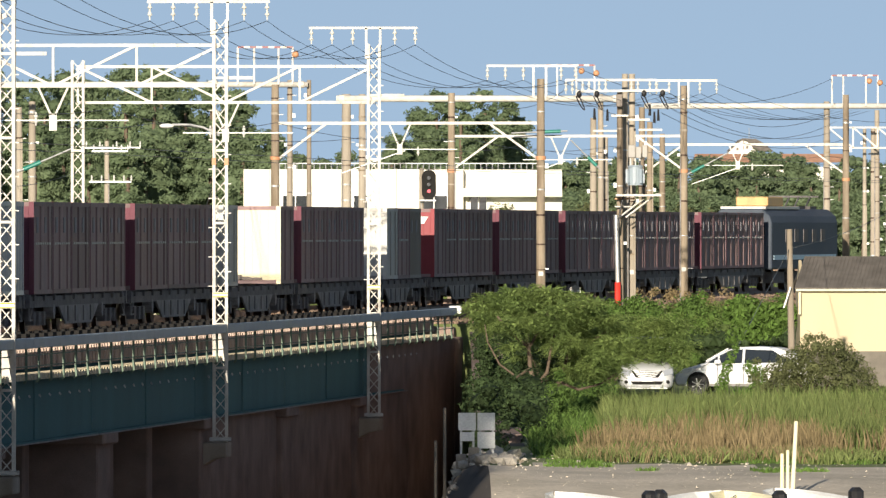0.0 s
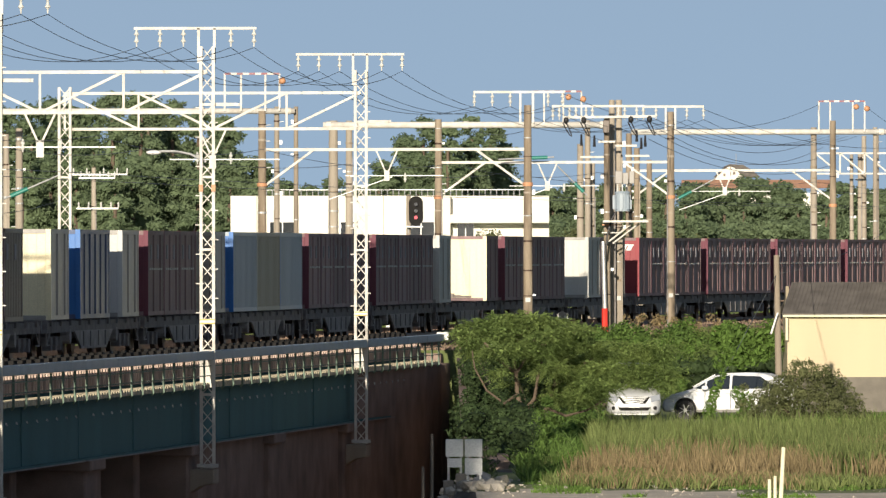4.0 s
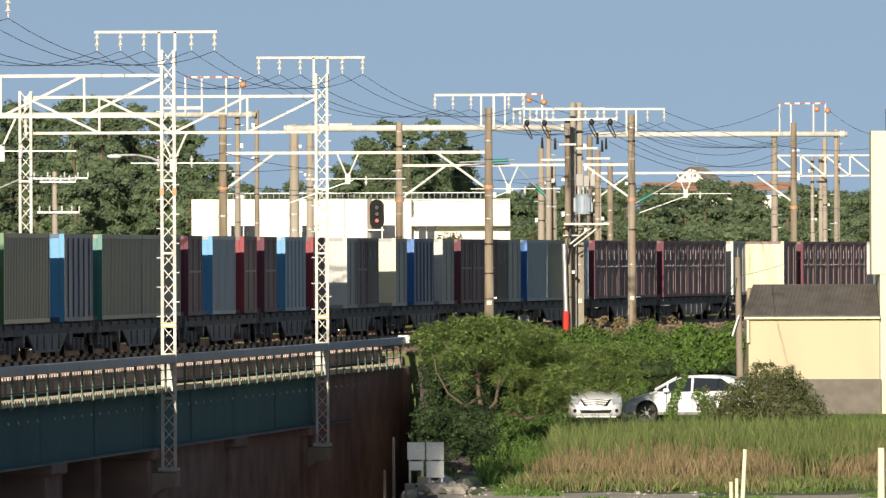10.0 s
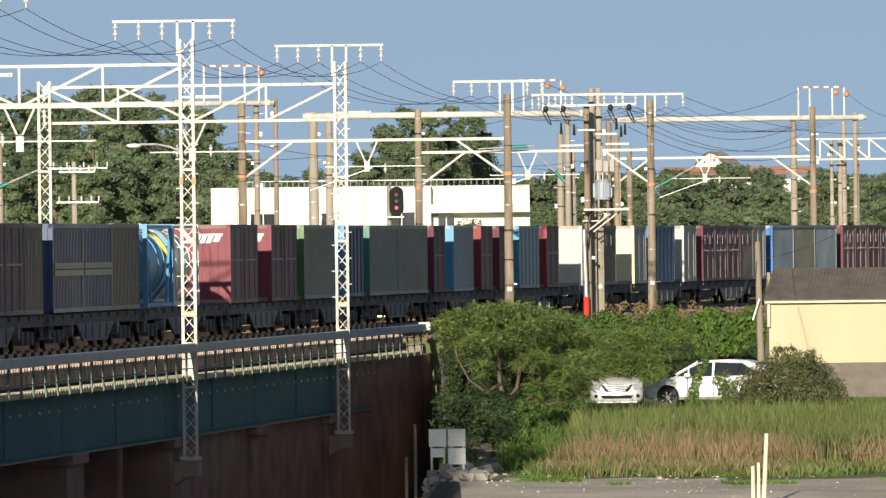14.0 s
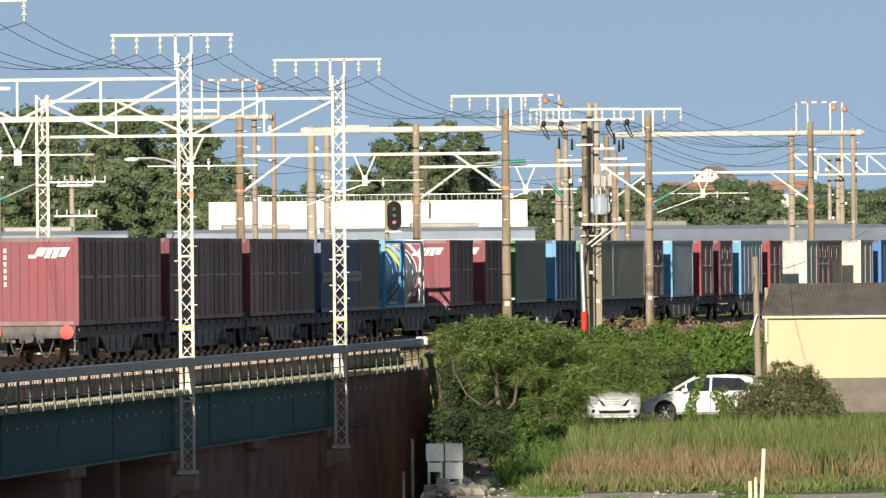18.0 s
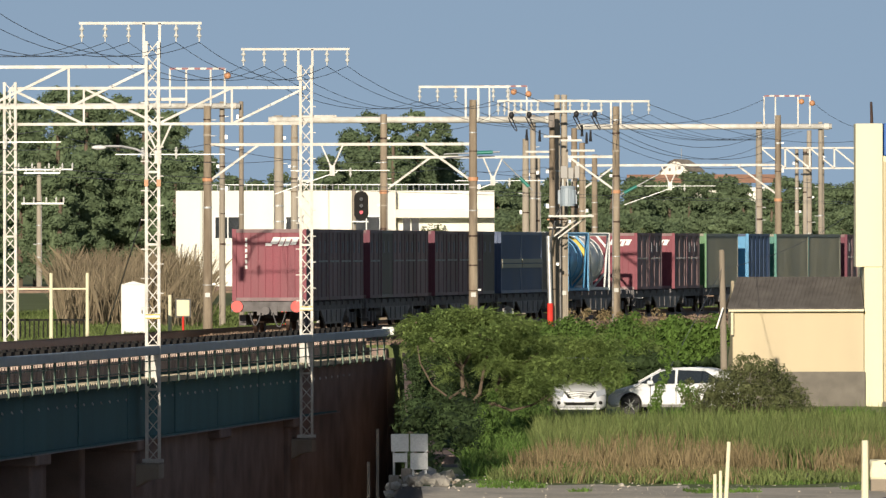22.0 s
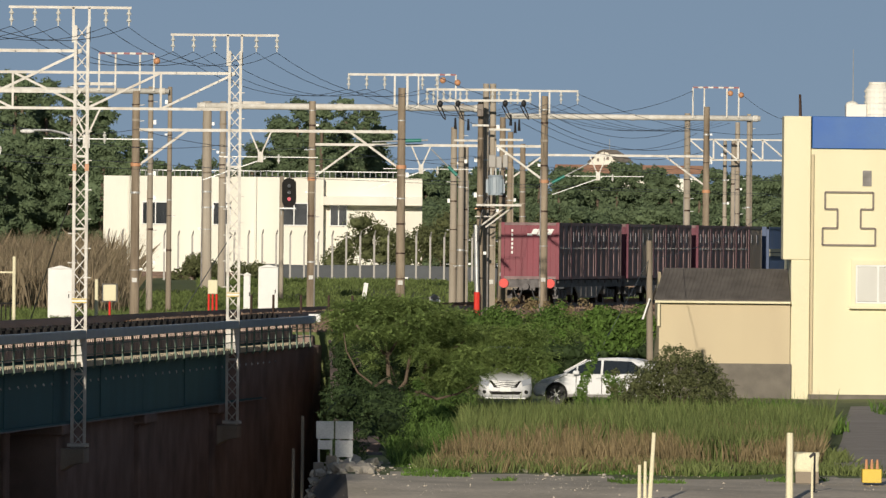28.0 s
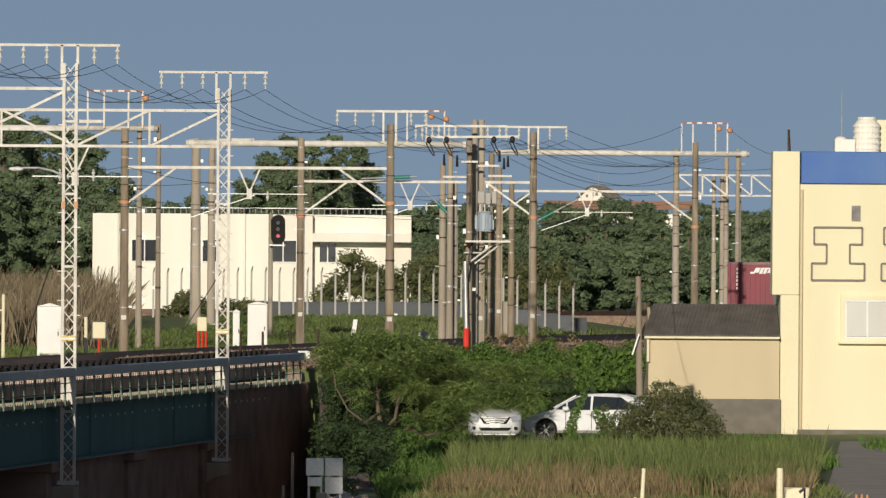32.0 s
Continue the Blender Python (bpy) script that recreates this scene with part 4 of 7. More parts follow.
def leaf_cloud(name, blobs, count, size, material, parent=None, seed=1, up=0.35, label="", core=0.0):
    """Many small bent leaves on the outer shells of rough blobs (centre, radii); core: the share of each blob that is dense inner foliage."""
    rnd = np.random.default_rng(seed)
    vol = np.array([b[1][0] * b[1][1] + b[1][0] * b[1][2] for b in blobs], float)
    pick = rnd.choice(len(blobs), count, p=vol / vol.sum())
    C = np.array([b[0] for b in blobs], float)[pick]
    R = np.array([b[1] for b in blobs], float)[pick]
    v = rnd.normal(size=(count, 3))
    v /= np.linalg.norm(v, axis=1)[:, None]
    rad = rnd.uniform(0.55, 1.08, (count, 1)) ** 0.7
    lump = 1 + 0.22 * np.sin(v[:, :1] * 5 + pick[:, None]) * np.cos(v[:, 2:] * 4 + pick[:, None] * 1.7)
    p = C + v * R * rad * lump
    nrm = v + rnd.normal(size=(count, 3)) * 0.7 + np.array([0, 0, up])
    nrm /= np.linalg.norm(nrm, axis=1)[:, None]
    t = np.cross(nrm, rnd.normal(size=(count, 3)))
    t /= np.linalg.norm(t, axis=1)[:, None]
    b = np.cross(nrm, t)
    s = size * rnd.uniform(0.6, 1.35, (count, 1))
    q = np.stack([p - t * s, p - b * s * 0.45 + nrm * s * 0.15, p + t * s, p + b * s * 0.45 + nrm * s * 0.15], 1).reshape(-1, 3)
    f = np.arange(count * 4).reshape(-1, 4).tolist()
    q = q.tolist()
    if core:
        for c0, r0 in blobs:
            n0 = len(q)
            q += (np.array(c0) + KNOT_V * np.array(r0) * core * rnd.uniform(0.72, 1.12, (len(KNOT_V), 1))).tolist()
            f += (KNOT_F + n0).tolist()
    me = bpy.data.meshes.new(name)
    me.from_pydata(q, [], f)
    me.materials.append(material)
    ob = new(name, me)
    if parent:
        ob.parent = parent
    if label:
        tagged(ob, label)
    return ob


def spray_cloud(name, blobs, count, length, material, parent, seed=1):
    """Feathery drooping sprays, each a stalk's worth of narrow paired leaflets."""
    rnd = np.random.default_rng(seed)
    vol = np.array([b[1][0] * b[1][1] + b[1][0] * b[1][2] for b in blobs], float)
    pick = rnd.choice(len(blobs), count, p=vol / vol.sum())
    C = np.array([b[0] for b in blobs], float)[pick]
    R = np.array([b[1] for b in blobs], float)[pick]
    v = rnd.normal(size=(count, 3))
    v /= np.linalg.norm(v, axis=1)[:, None]
    p = C + v * R * rnd.uniform(0.35, 1.05, (count, 1))
    axis = v * [1, 1, 0.35] + rnd.normal(size=(count, 3)) * [0.6, 0.6, 0.25]
    axis /= np.linalg.norm(axis, axis=1)[:, None]
    side = np.cross(axis, rnd.normal(size=(count, 3)) * 0.35 + [0, 0, 1.0])
    side /= np.linalg.norm(side, axis=1)[:, None]
    flat = np.cross(side, axis)
    L = length * rnd.uniform(0.6, 1.3, (count, 1))
    quads = []
    for k in range(8):
        f = (k + 0.6) / 8
        c = p + axis * L * f - np.array([0, 0, 1.0]) * L * 0.35 * f * f
        w = L * 0.20 * (1.15 - 0.75 * f)
        for sgn in (-1, 1):
            tip = c + side * sgn * w + axis * w * 0.5 - np.array([0, 0, 1.0]) * w * rnd.uniform(0.0, 0.45, (count, 1))
            mid = (c + tip) / 2 + flat * w * 0.1
            quads.append(np.stack([c, mid + axis * L * 0.045, tip, mid - axis * L * 0.045], 1))
    q = np.concatenate(quads, 0).reshape(-1, 3)
    me = bpy.data.meshes.new(name)
    me.from_pydata(q.tolist(), [], np.arange(len(q)).reshape(-1, 4).tolist())
    me.materials.append(material)
    ob = new(name, me)
    ob.parent = parent
    return ob


def on_branch_strip(y):
    return 543.5 < y < 552.5


def limbs(parent, base, tips, r, seed=1, material=None):
    rnd = random.Random(seed)
    for i, tip in enumerate(tips):
        g = B()
        a = Vector(base) + Vector((rnd.uniform(-1, 1) * r, 0, 0))
        b = Vector(tip)
        prev, rr = a, r
        for k in range(1, 5):
            p = a.lerp(b, k / 4) + Vector((rnd.uniform(-0.12, 0.12), rnd.uniform(-0.12, 0.12), 0.14 * math.sin(k / 4 * math.pi)))
            rod(g, prev, p, rr, rr * 0.72, 7)
            prev, rr = p, rr * 0.72
        part("limb", g, material or BARK, parent)


def riverside_tree():
    t = thing("tree", "leafy spreading tree with a crooked trunk beside the bridge", "tree")
    d = 282.0
    base = sight(967, 768, d)
    base.z = ground_z(base.x, d) - 0.1

    def stem(name, pts, r, m=BARK):
        g = B()
        prev, rr = pts[0], r
        for p in pts[1:]:
            rod(g, prev, p, rr, rr * 0.8, 9)
            prev, rr = p, rr * 0.8
        part(name, g, m, t)

    at = lambda *q: [sight(b, e, d + o) for b, e, o in q]
    stem("trunk", [base] + at((966, 740, 0), (961, 715, 0), (947, 686, 0), (938, 652, 0), (936, 615, 0), (930, 575, 0)), 0.15)
    stem("limb", at((961, 715, 0), (976, 694, 0.3), (990, 676, 0.5), (1002, 640, 0.6), (1012, 595, 0.8)), 0.075)
    stem("limb", at((947, 686, 0), (968, 660, 0.2), (975, 620, 0.3), (985, 575, 0.4)), 0.06)
    stem("limb", at((990, 676, 0.5), (1024, 690, 0.2), (1062, 680, 0), (1098, 657, 0)), 0.045)
    stem("limb", at((938, 652, 0), (915, 668, -0.6), (884, 645, -0.8), (863, 606, -0.8), (858, 575, -0.6)), 0.04)
    stem("limb", at((936, 615, 0), (905, 590, -0.4), (880, 560, -0.4)), 0.05)
    stem("limb", at((936, 615, 0), (955, 585, 0.2), (970, 550, 0.4)), 0.045)
    stem("limb", at((1002, 640, 0.6), (1040, 610, 0.5), (1075, 585, 0.4)), 0.04)
    rnd = random.Random(5)
    blobs = []
    # flat tiers of twigs: bearing, rise, width
    for b, e, r in ((848, 545, 22), (872, 532, 28), (905, 526, 30), (940, 521, 32), (975, 524, 30), (1008, 530, 28), (1040, 540, 28), (858, 560, 24), (890, 552, 30), (925, 546, 34), (962, 546, 34), (998, 552, 32), (1032, 560, 30), (1064, 566, 26), (1090, 578, 24),
                    (868, 580, 22), (905, 575, 26), (945, 572, 30), (985, 578, 32), (1020, 585, 30), (1052, 595, 28), (1082, 606, 26), (955, 602, 24), (1000, 608, 28), (1035, 618, 28), (1068, 632, 26), (1092, 640, 20), (1020, 640, 26), (1050, 655, 24), (905, 615, 16), (925, 635, 15), (1075, 660, 18), (1000, 655, 18), (1035, 672, 18)):
        p = sight(b, e, d)
        k = r * d / 18300
        blobs.append(((p.x, d + rnd.uniform(-1.6, 1.6), p.z), (k * 1.15, k * 1.6, k * 0.42)))
    spray_cloud("crown", blobs, 5600, 0.34, LEAF, t, 11)
    leaf_cloud("inner_leaves", blobs, 6000, 0.05, LEAF, t, 13)
    v = thing("vine", "green vines climbing the tree foot", "vine")
    blobs = []
    for b, e, r in ((975, 690, 13), (985, 712, 15), (972, 735, 18), (950, 742, 20), (925, 748, 20), (990, 748, 18), (1008, 735, 16), (940, 770, 24), (965, 785, 24), (985, 770, 20), (915, 775, 20), (945, 800, 22), (925, 790, 18), (990, 665, 10), (958, 700, 8)):
        p = sight(b, e, d - 3)
        k = r * (d - 3) / 18300
        blobs.append(((p.x, d - 3 + rnd.uniform(-1, 1), max(p.z, -2.3)), (k, k * 1.3, k)))
    leaf_cloud("foliage", blobs, 9000, 0.05, IVY, v, 12, core=0.55)
    # ivy over the abutment: its dark green imitates the shade there
    v = thing("ivy", "ivy coloured dark as if shaded, hanging over the brick abutment", "ivy")
    blobs = []
    for b, e, r in ((850, 600, 16), (862, 622, 18), (856, 650, 16), (874, 645, 20), (884, 672, 24), (900, 650, 20), (905, 690, 26), (890, 712, 22), (920, 670, 20), (912, 722, 24), (896, 745, 22), (908, 770, 22), (890, 785, 18), (878, 800, 16), (900, 805, 18)):
        p = sight(b, e, 296)
        k = r * 296 / 18300
        blobs.append(((p.x, 296 + rnd.uniform(-2, 2), max(p.z, -2.4)), (k, k * 1.5, k)))
    leaf_cloud("foliage", blobs[:8], 5000, 0.055, SHADE_IVY, v, 19, core=0.6)
    leaf_cloud("foliage", blobs[8:], 4500, 0.055, SHADE_IVY, v, 20, core=0.6)
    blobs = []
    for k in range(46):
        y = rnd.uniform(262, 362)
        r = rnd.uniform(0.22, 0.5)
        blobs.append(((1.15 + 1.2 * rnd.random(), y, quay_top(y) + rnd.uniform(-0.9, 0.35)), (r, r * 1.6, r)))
    leaf_cloud("trailing_ivy", blobs, 9000, 0.055, SHADE_IVY, v, 29, core=0.55)


def vine_bank():
    t = thing("vine_thicket", "vines and shrubs covering the railway embankment", "thicket", kind="stuff")
    rnd = random.Random(9)
    blobs = []
    for k in range(90):
        y = rnd.uniform(352, 392)
        lat = rnd.uniform(4.0, 9.0)
        p = beside(y, lat, 0)
        gz = ground_z(p.x, p.y)
        b = p.x / y * 18300 + 784
        if b < 1040 or b > 1405 or (b > 1225 and y < 366):
            continue
        r = rnd.uniform(0.4, 0.8)
        z = max(gz, -2.4) + rnd.uniform(0.2, 0.7)
        blobs.append(((p.x, y, min(z, 0.05)), (r, r, r * 0.8)))
    for b in range(1040, 1400, 15):
        for e in (548, 566, 590, 614, 640):
            if b > 1225 and e > 600:
                continue
            p = sight(b + rnd.uniform(-8, 8), e + rnd.uniform(-9, 9), 352 + (650 - e) * 0.12)
            r = rnd.uniform(0.26, 0.5)
            blobs.append(((p.x, p.y, p.z), (r, r, r * rnd.uniform(0.7, 1.0))))
    # leaves in the darkened green imitate the shadowed hollow under the vines
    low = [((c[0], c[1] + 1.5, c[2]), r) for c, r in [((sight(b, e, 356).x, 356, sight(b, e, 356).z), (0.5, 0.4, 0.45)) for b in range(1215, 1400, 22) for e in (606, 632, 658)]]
    leaf_cloud("undergrowth", low, 3500, 0.06, SHADE_IVY, t, 28, core=0.75)
    rnd.shuffle(blobs)
    h = len(blobs) // 2
    leaf_cloud("vines", blobs[:h], 20000, 0.062, IVY, t, 21, core=0.62)
    spray_cloud("shrubs", blobs[h:], 2400, 0.36, LEAF, t, 24)
    leaf_cloud("shrub_leaves", blobs[h:], 8000, 0.055, LEAF, t, 27, core=0.5)
    big = []
    for k in range(34):
        p = sight(rnd.uniform(1290, 1402), rnd.uniform(538, 600), 350)
        big.append(((p.x, 350.5, p.z), (0.3, 0.3, 0.22)))
    leaf_cloud("broad_leaves", big, 1800, 0.12, WEED, t, 26)
    dry = []
    for k in range(26):
        p = sight(rnd.uniform(1130, 1300), rnd.uniform(512, 540), 372)
        dry.append(((p.x, 372, p.z), (0.16, 0.3, 0.14)))
    leaf_cloud("dry_weeds", dry, 900, 0.06, REED_DRY, t, 25)
    b2 = [((c[0] + rnd.uniform(-0.5, 0.5), c[1], c[2] + 0.3), (0.25, 0.25, 0.2)) for c, r in blobs[::5]]
    leaf_cloud("young_shoots", b2, 3600, 0.065, WEED, t, 22)


def round_bush():
    t = thing("bush", "rounded olive-green shrub beside the parked cars", "bush")
    d = 311.0
    rnd = random.Random(4)
    blobs = []
    for b, e, r in ((1372, 662, 26), (1396, 645, 28), (1418, 628, 26), (1444, 612, 26), (1468, 618, 24), (1490, 628, 26), (1512, 645, 26), (1530, 668, 24), (1548, 690, 18), (1380, 690, 30), (1410, 670, 32), (1440, 650, 34), (1470, 655, 34), (1500, 672, 32), (1522, 700, 26), (1400, 706, 28), (1430, 695, 32), (1462, 695, 32), (1494, 704, 28), (1352, 685, 20), (1345, 705, 18), (1372, 712, 20), (1335, 670, 12), (1340, 640, 9), (1433, 598, 9), (1483, 606, 9), (1455, 596, 7)):
        p = sight(b, e, d)
        k = r * d / 18300
        blobs.append(((p.x, d + rnd.uniform(-0.7, 0.7), p.z), (k, k * 1.3, k * 0.8)))
    leaf_cloud("crown", blobs, 17000, 0.042, LEAF_DARK, t, 31, core=0.5)
    spray_cloud("twig_growth", [(c, (r[0] * 1.15, r[1], r[2] * 1.2)) for c, r in blobs], 1100, 0.2, LEAF_DARK, t, 32)
    base = sight(1440, 720, d)
    limbs(t, (base.x, d, ground_z(base.x, d)), [sight(*q, d) for q in ((1380, 660), (1440, 640), (1500, 660))], 0.06, 8)
    v = thing("creeper", "bright green creeper climbing a stay wire", "creeper")
    blobs = []
    for b, e, r in ((1322, 578, 5), (1312, 596, 6), (1302, 616, 7), (1294, 632, 9), (1287, 650, 10), (1281, 670, 11), (1276, 690, 12), (1330, 655, 13), (1345, 668, 14), (1338, 690, 13)):
        p = sight(b, e, 318)
        k = r * 318 / 18300
        blobs.append(((p.x, 318, p.z), (k, k, k * 1.3)))
    leaf_cloud("leaves", blobs, 1500, 0.06, WEED, v, 33)


def blades(name, pts, h, material, label, seed=3, lean=0.25, w=0.03, cat="grass"):
    rnd = np.random.default_rng(seed)
    P = np.array(pts, float)
    n = len(P)
    hh = h * rnd.uniform(0.55, 1.2, (n, 1))
    a = rnd.uniform(0, 2 * np.pi, (n, 1))
    side = np.concatenate([np.cos(a), np.sin(a), 0 * a], 1) * w
    bend = np.concatenate([rnd.normal(0, lean, (n, 1)), rnd.normal(0, lean, (n, 1)), 0 * a], 1) * hh
    up = np.concatenate([0 * a, 0 * a, hh], 1)
    q = np.stack([P - side, P + side, P + side * 0.7 + up * 0.6 + bend * 0.4, P + up + bend, P - side * 0.7 + up * 0.6 + bend * 0.4], 1).reshape(-1, 3)
    me = bpy.data.meshes.new(name)
    me.from_pydata(q.tolist(), [], np.arange(n * 5).reshape(-1, 5).tolist())
    me.materials.append(material)
    return tagged(new(name, me), label, cat, kind="stuff")


def shade_trees():
    """Unseen trees added on the bank by the bridge to shade the bridge foot."""
    for i, (x, y, h) in enumerate(((-13.4, 140, 22.5), (-15.5, 143, 23.5), (-17.6, 141, 22.5), (-19.6, 144, 22.0))):
        t = thing("bank_tree", "unseen leafy tree added on the bank to shade the bridge foot", "tree")
        z0 = ground_z(x, y)
        g = B()
        rod(g, (x, y, z0 - 0.2), (x, y, h - 1), 0.2, 0.1, 8)
        part("trunk", g, BARK, t)
        rnd = random.Random(50 + i)
        blobs = [((x + rnd.uniform(-1, 1), y + rnd.uniform(-2, 2), z0 + 1 + (h - z0 - 1.4) * f / 20), (1.1, 1.5, 0.9)) for f in range(21)]
        leaf_cloud("crown", blobs, 6000, 0.2, LEAF, t, 60 + i, core=0.7)


def overhang():
    t = thing("shrub", "leafy branches hanging over the parked van", "bush")
    rnd = random.Random(14)
    blobs = []
    for b in range(1066, 1216, 12):
        for e in (570, 588, 605, 620, 631):
            p = sight(b + rnd.uniform(-5, 5), e + rnd.uniform(-6, 6), 327.4)
            blobs.append(((p.x, 327.4 + rnd.uniform(-0.1, 0.5), p.z), (0.28, 0.3, 0.17)))
    for b, e in ((1072, 650), (1060, 675), (1078, 690), (1052, 700)):
        p = sight(b, e, 318)
        blobs.append(((p.x, 318, p.z), (0.35, 0.5, 0.4)))
    spray_cloud("foliage", blobs, 2400, 0.32, LEAF, t, 15)
    leaf_cloud("leaves", blobs, 5000, 0.05, LEAF, t, 16)
    limbs(t, (sight(1050, 0, 326).x, 326, ground_z(5, 326) - 0.1), [sight(1100, 610, 330), sight(1150, 605, 330), sight(1185, 620, 330)], 0.07, 2)


def low_mounds():
    rnd = random.Random(61)
    # the first two clumps take the darkened green in place of cast shade
    for b0, b1, e0, e1, d0, d1, n, m, lab in ((845, 1050, 562, 700, 346, 362, 84, SHADE_IVY, "dense ivy coloured dark as if shaded, over the end of the embankment"), (852, 955, 680, 822, 246, 330, 70, SHADE_IVY, "brush with shade put into its dark green, below the bridge end"), (985, 1075, 690, 745, 296, 318, 26, IVY, "leafy weeds between the tree and the parked van")):
        t = thing("shrub", lab, "bush")
        blobs = []
        for k in range(n):
            d = rnd.uniform(d0, d1)
            p = sight(rnd.uniform(b0, b1), rnd.uniform(e0, e1), d)
            r = rnd.uniform(0.3, 0.6)
            blobs.append(((p.x, d, max(p.z, ground_z(p.x, min(d, 364)) + 0.15)), (r, r * 1.3, r * 0.85)))
        h = len(blobs) // 2
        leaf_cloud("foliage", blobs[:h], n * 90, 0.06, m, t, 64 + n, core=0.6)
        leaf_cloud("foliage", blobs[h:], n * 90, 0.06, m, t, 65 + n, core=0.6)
        p = blobs[0][0]
        limbs(t, (p[0], p[1], ground_z(p[0], p[1]) - 0.1), [blobs[1][0], blobs[2][0]], 0.04, n)
    t = thing("bush", "low bright green bush mound at the shore edge", "bush")
    blobs = []
    for b, e, r in ((968, 822, 18), (990, 806, 22), (1012, 796, 22), (1036, 788, 22), (1060, 792, 22), (1084, 802, 20), (1108, 812, 16), (1000, 828, 18), (1028, 820, 22), (1056, 818, 22), (1084, 826, 16), (975, 838, 12), (1040, 838, 14), (1068, 840, 12), (1010, 842, 12), (1018, 772, 16), (1045, 764, 16), (1070, 772, 16)):
        d = 240 + (835 - e) * 0.25
        p = sight(b, e, d)
        k = r * d / 18300
        blobs.append(((p.x, d, max(p.z, ground_z(p.x, d) + 0.05)), (k * 1.1, k * 1.5, k * 0.8)))
    leaf_cloud("leaves", blobs, 12000, 0.035, WEED, t, 62, core=0.6)
    spray_cloud("new_growth", blobs, 500, 0.18, WEED, t, 63)


def meadow():
    rnd = random.Random(17)

    def scatter(n, test):
        out = []
        while len(out) < n:
            y = rnd.uniform(224, 322)
            x = rnd.uniform(1, 22)
            if test(x, y):
                out.append((x, y, ground_z(x, y) - 0.03))
        return out

    def bear(x, y):
        return x / y * 18300 + 784

    edge = lambda x: 233 + 3.5 * noise.noise((x * 0.5, 0, 3))
    tan = lambda x, y: noise.noise((x * 0.35, y * 0.09, 7)) + 0.25 * noise.noise((x * 1.5, y * 0.4, 2)) + 0.5 * smooth(y, 232, 242) - 0.85 * smooth(y, 246, 272)
    reed = lambda x, y: bear(x, y) > 1070 + 40 * noise.noise((y * 0.15, 1, 2)) - 60 * smooth(y, 255, 235) and x < 0.058 * y - 1.9
    blades("reeds", scatter(11000, lambda x, y: reed(x, y) and 266 < y < 291), 0.80, REED, "tall green reeds across the meadow", 4, 0.2, 0.016)
    blades("reeds", scatter(12000, lambda x, y: reed(x, y) and 244 < y < 268 and tan(x, y) < 0.1), 0.78, REED, "tall green reeds across the meadow", 14, 0.22, 0.015)
    blades("pale_reeds", scatter(2600, lambda x, y: reed(x, y) and 246 < y < 291), 1.05, GRASS, "taller pale reed stalks among the reeds", 24, 0.16, 0.012)
    blades("dry_grass", scatter(8500, lambda x, y: reed(x, y) and 240 < y < 274 and tan(x, y) > -0.1 + 0.4 * rnd.random()), 0.66, REED_DRY, "dry tan grass among the reeds", 5, 0.22, 0.014)
    blades("dry_grass", scatter(5000, lambda x, y: reed(x, y) and edge(x) < y < 248 and tan(x, y) > 0.1), 0.36, REED_DRY, "dry tan grass along the meadow edge", 15, 0.28, 0.014)
    blades("meadow_grass", scatter(12000, lambda x, y: bear(x, y) > 985 and edge(x) < y < 262 and x < 13.2 and tan(x + 9, y) < 0.45), 0.30, REED, "low green weeds at the meadow edge", 6, 0.4, 0.018)
    blades("rough_weeds", scatter(5000, lambda x, y: x > 2.1 and bear(x, y) > 935 + 30 * noise.noise((y * 0.2, 4, 1)) and x < 5.6 and 238 < y < 316), 0.40, IVY, "rough weeds round the foot of the tree", 26, 0.45, 0.02)
    blades("shore_tufts", scatter(2600, lambda x, y: y < 238 and bear(x, y) > 950 and x < 12 and noise.noise((x * 0.5, y * 0.25, 11)) > 0.22), 0.12, WEED, "sparse weed tufts on the gravel", 16, 0.5, 0.02)
    blades("verge_grass", scatter(6000, lambda x, y: y > 285 and x > 9 and not 15.2 < x < 17.6), 0.45, WEED, "rough grass beside the lane", 7, 0.35, 0.03)
    pts = []
    while len(pts) < 42000:
        y = rnd.uniform(368, 470)
        x = line_x(y) - rnd.uniform(6.2, 26)
        pts.append((x, y, ground_z(x, y) - 0.02))
    blades("trackside_grass", pts, 0.26, GRASS, "short green grass beside the tracks", 8, 0.4, 0.045)
    pts = []
    while len(pts) < 22000:
        y = rnd.uniform(425, 560)
        x = (rnd.uniform(600, 1400) - 784) * y / 18300
        if x < line_x(y) - 5.6 and not on_branch_strip(y):
            pts.append((x, y, ground_z(x, y) - 0.02))
    blades("trackside_grass", pts, 0.22, GRASS, "rough green grass between the fence and the tracks", 18, 0.5, 0.045)
    pts = []
    while len(pts) < 7000:
        y = rnd.uniform(425, 520)
        b = rnd.uniform(225, 490)
        x = (b - 784) * y / 18300
        if rnd.random() < smooth(b, 500, 420):
            pts.append((x, y, ground_z(x, y) - 0.05))
    blades("dry_reeds", pts, 2.3, STRAW, "tall dry brown reeds in front of the trees", 9, 0.34, 0.026)


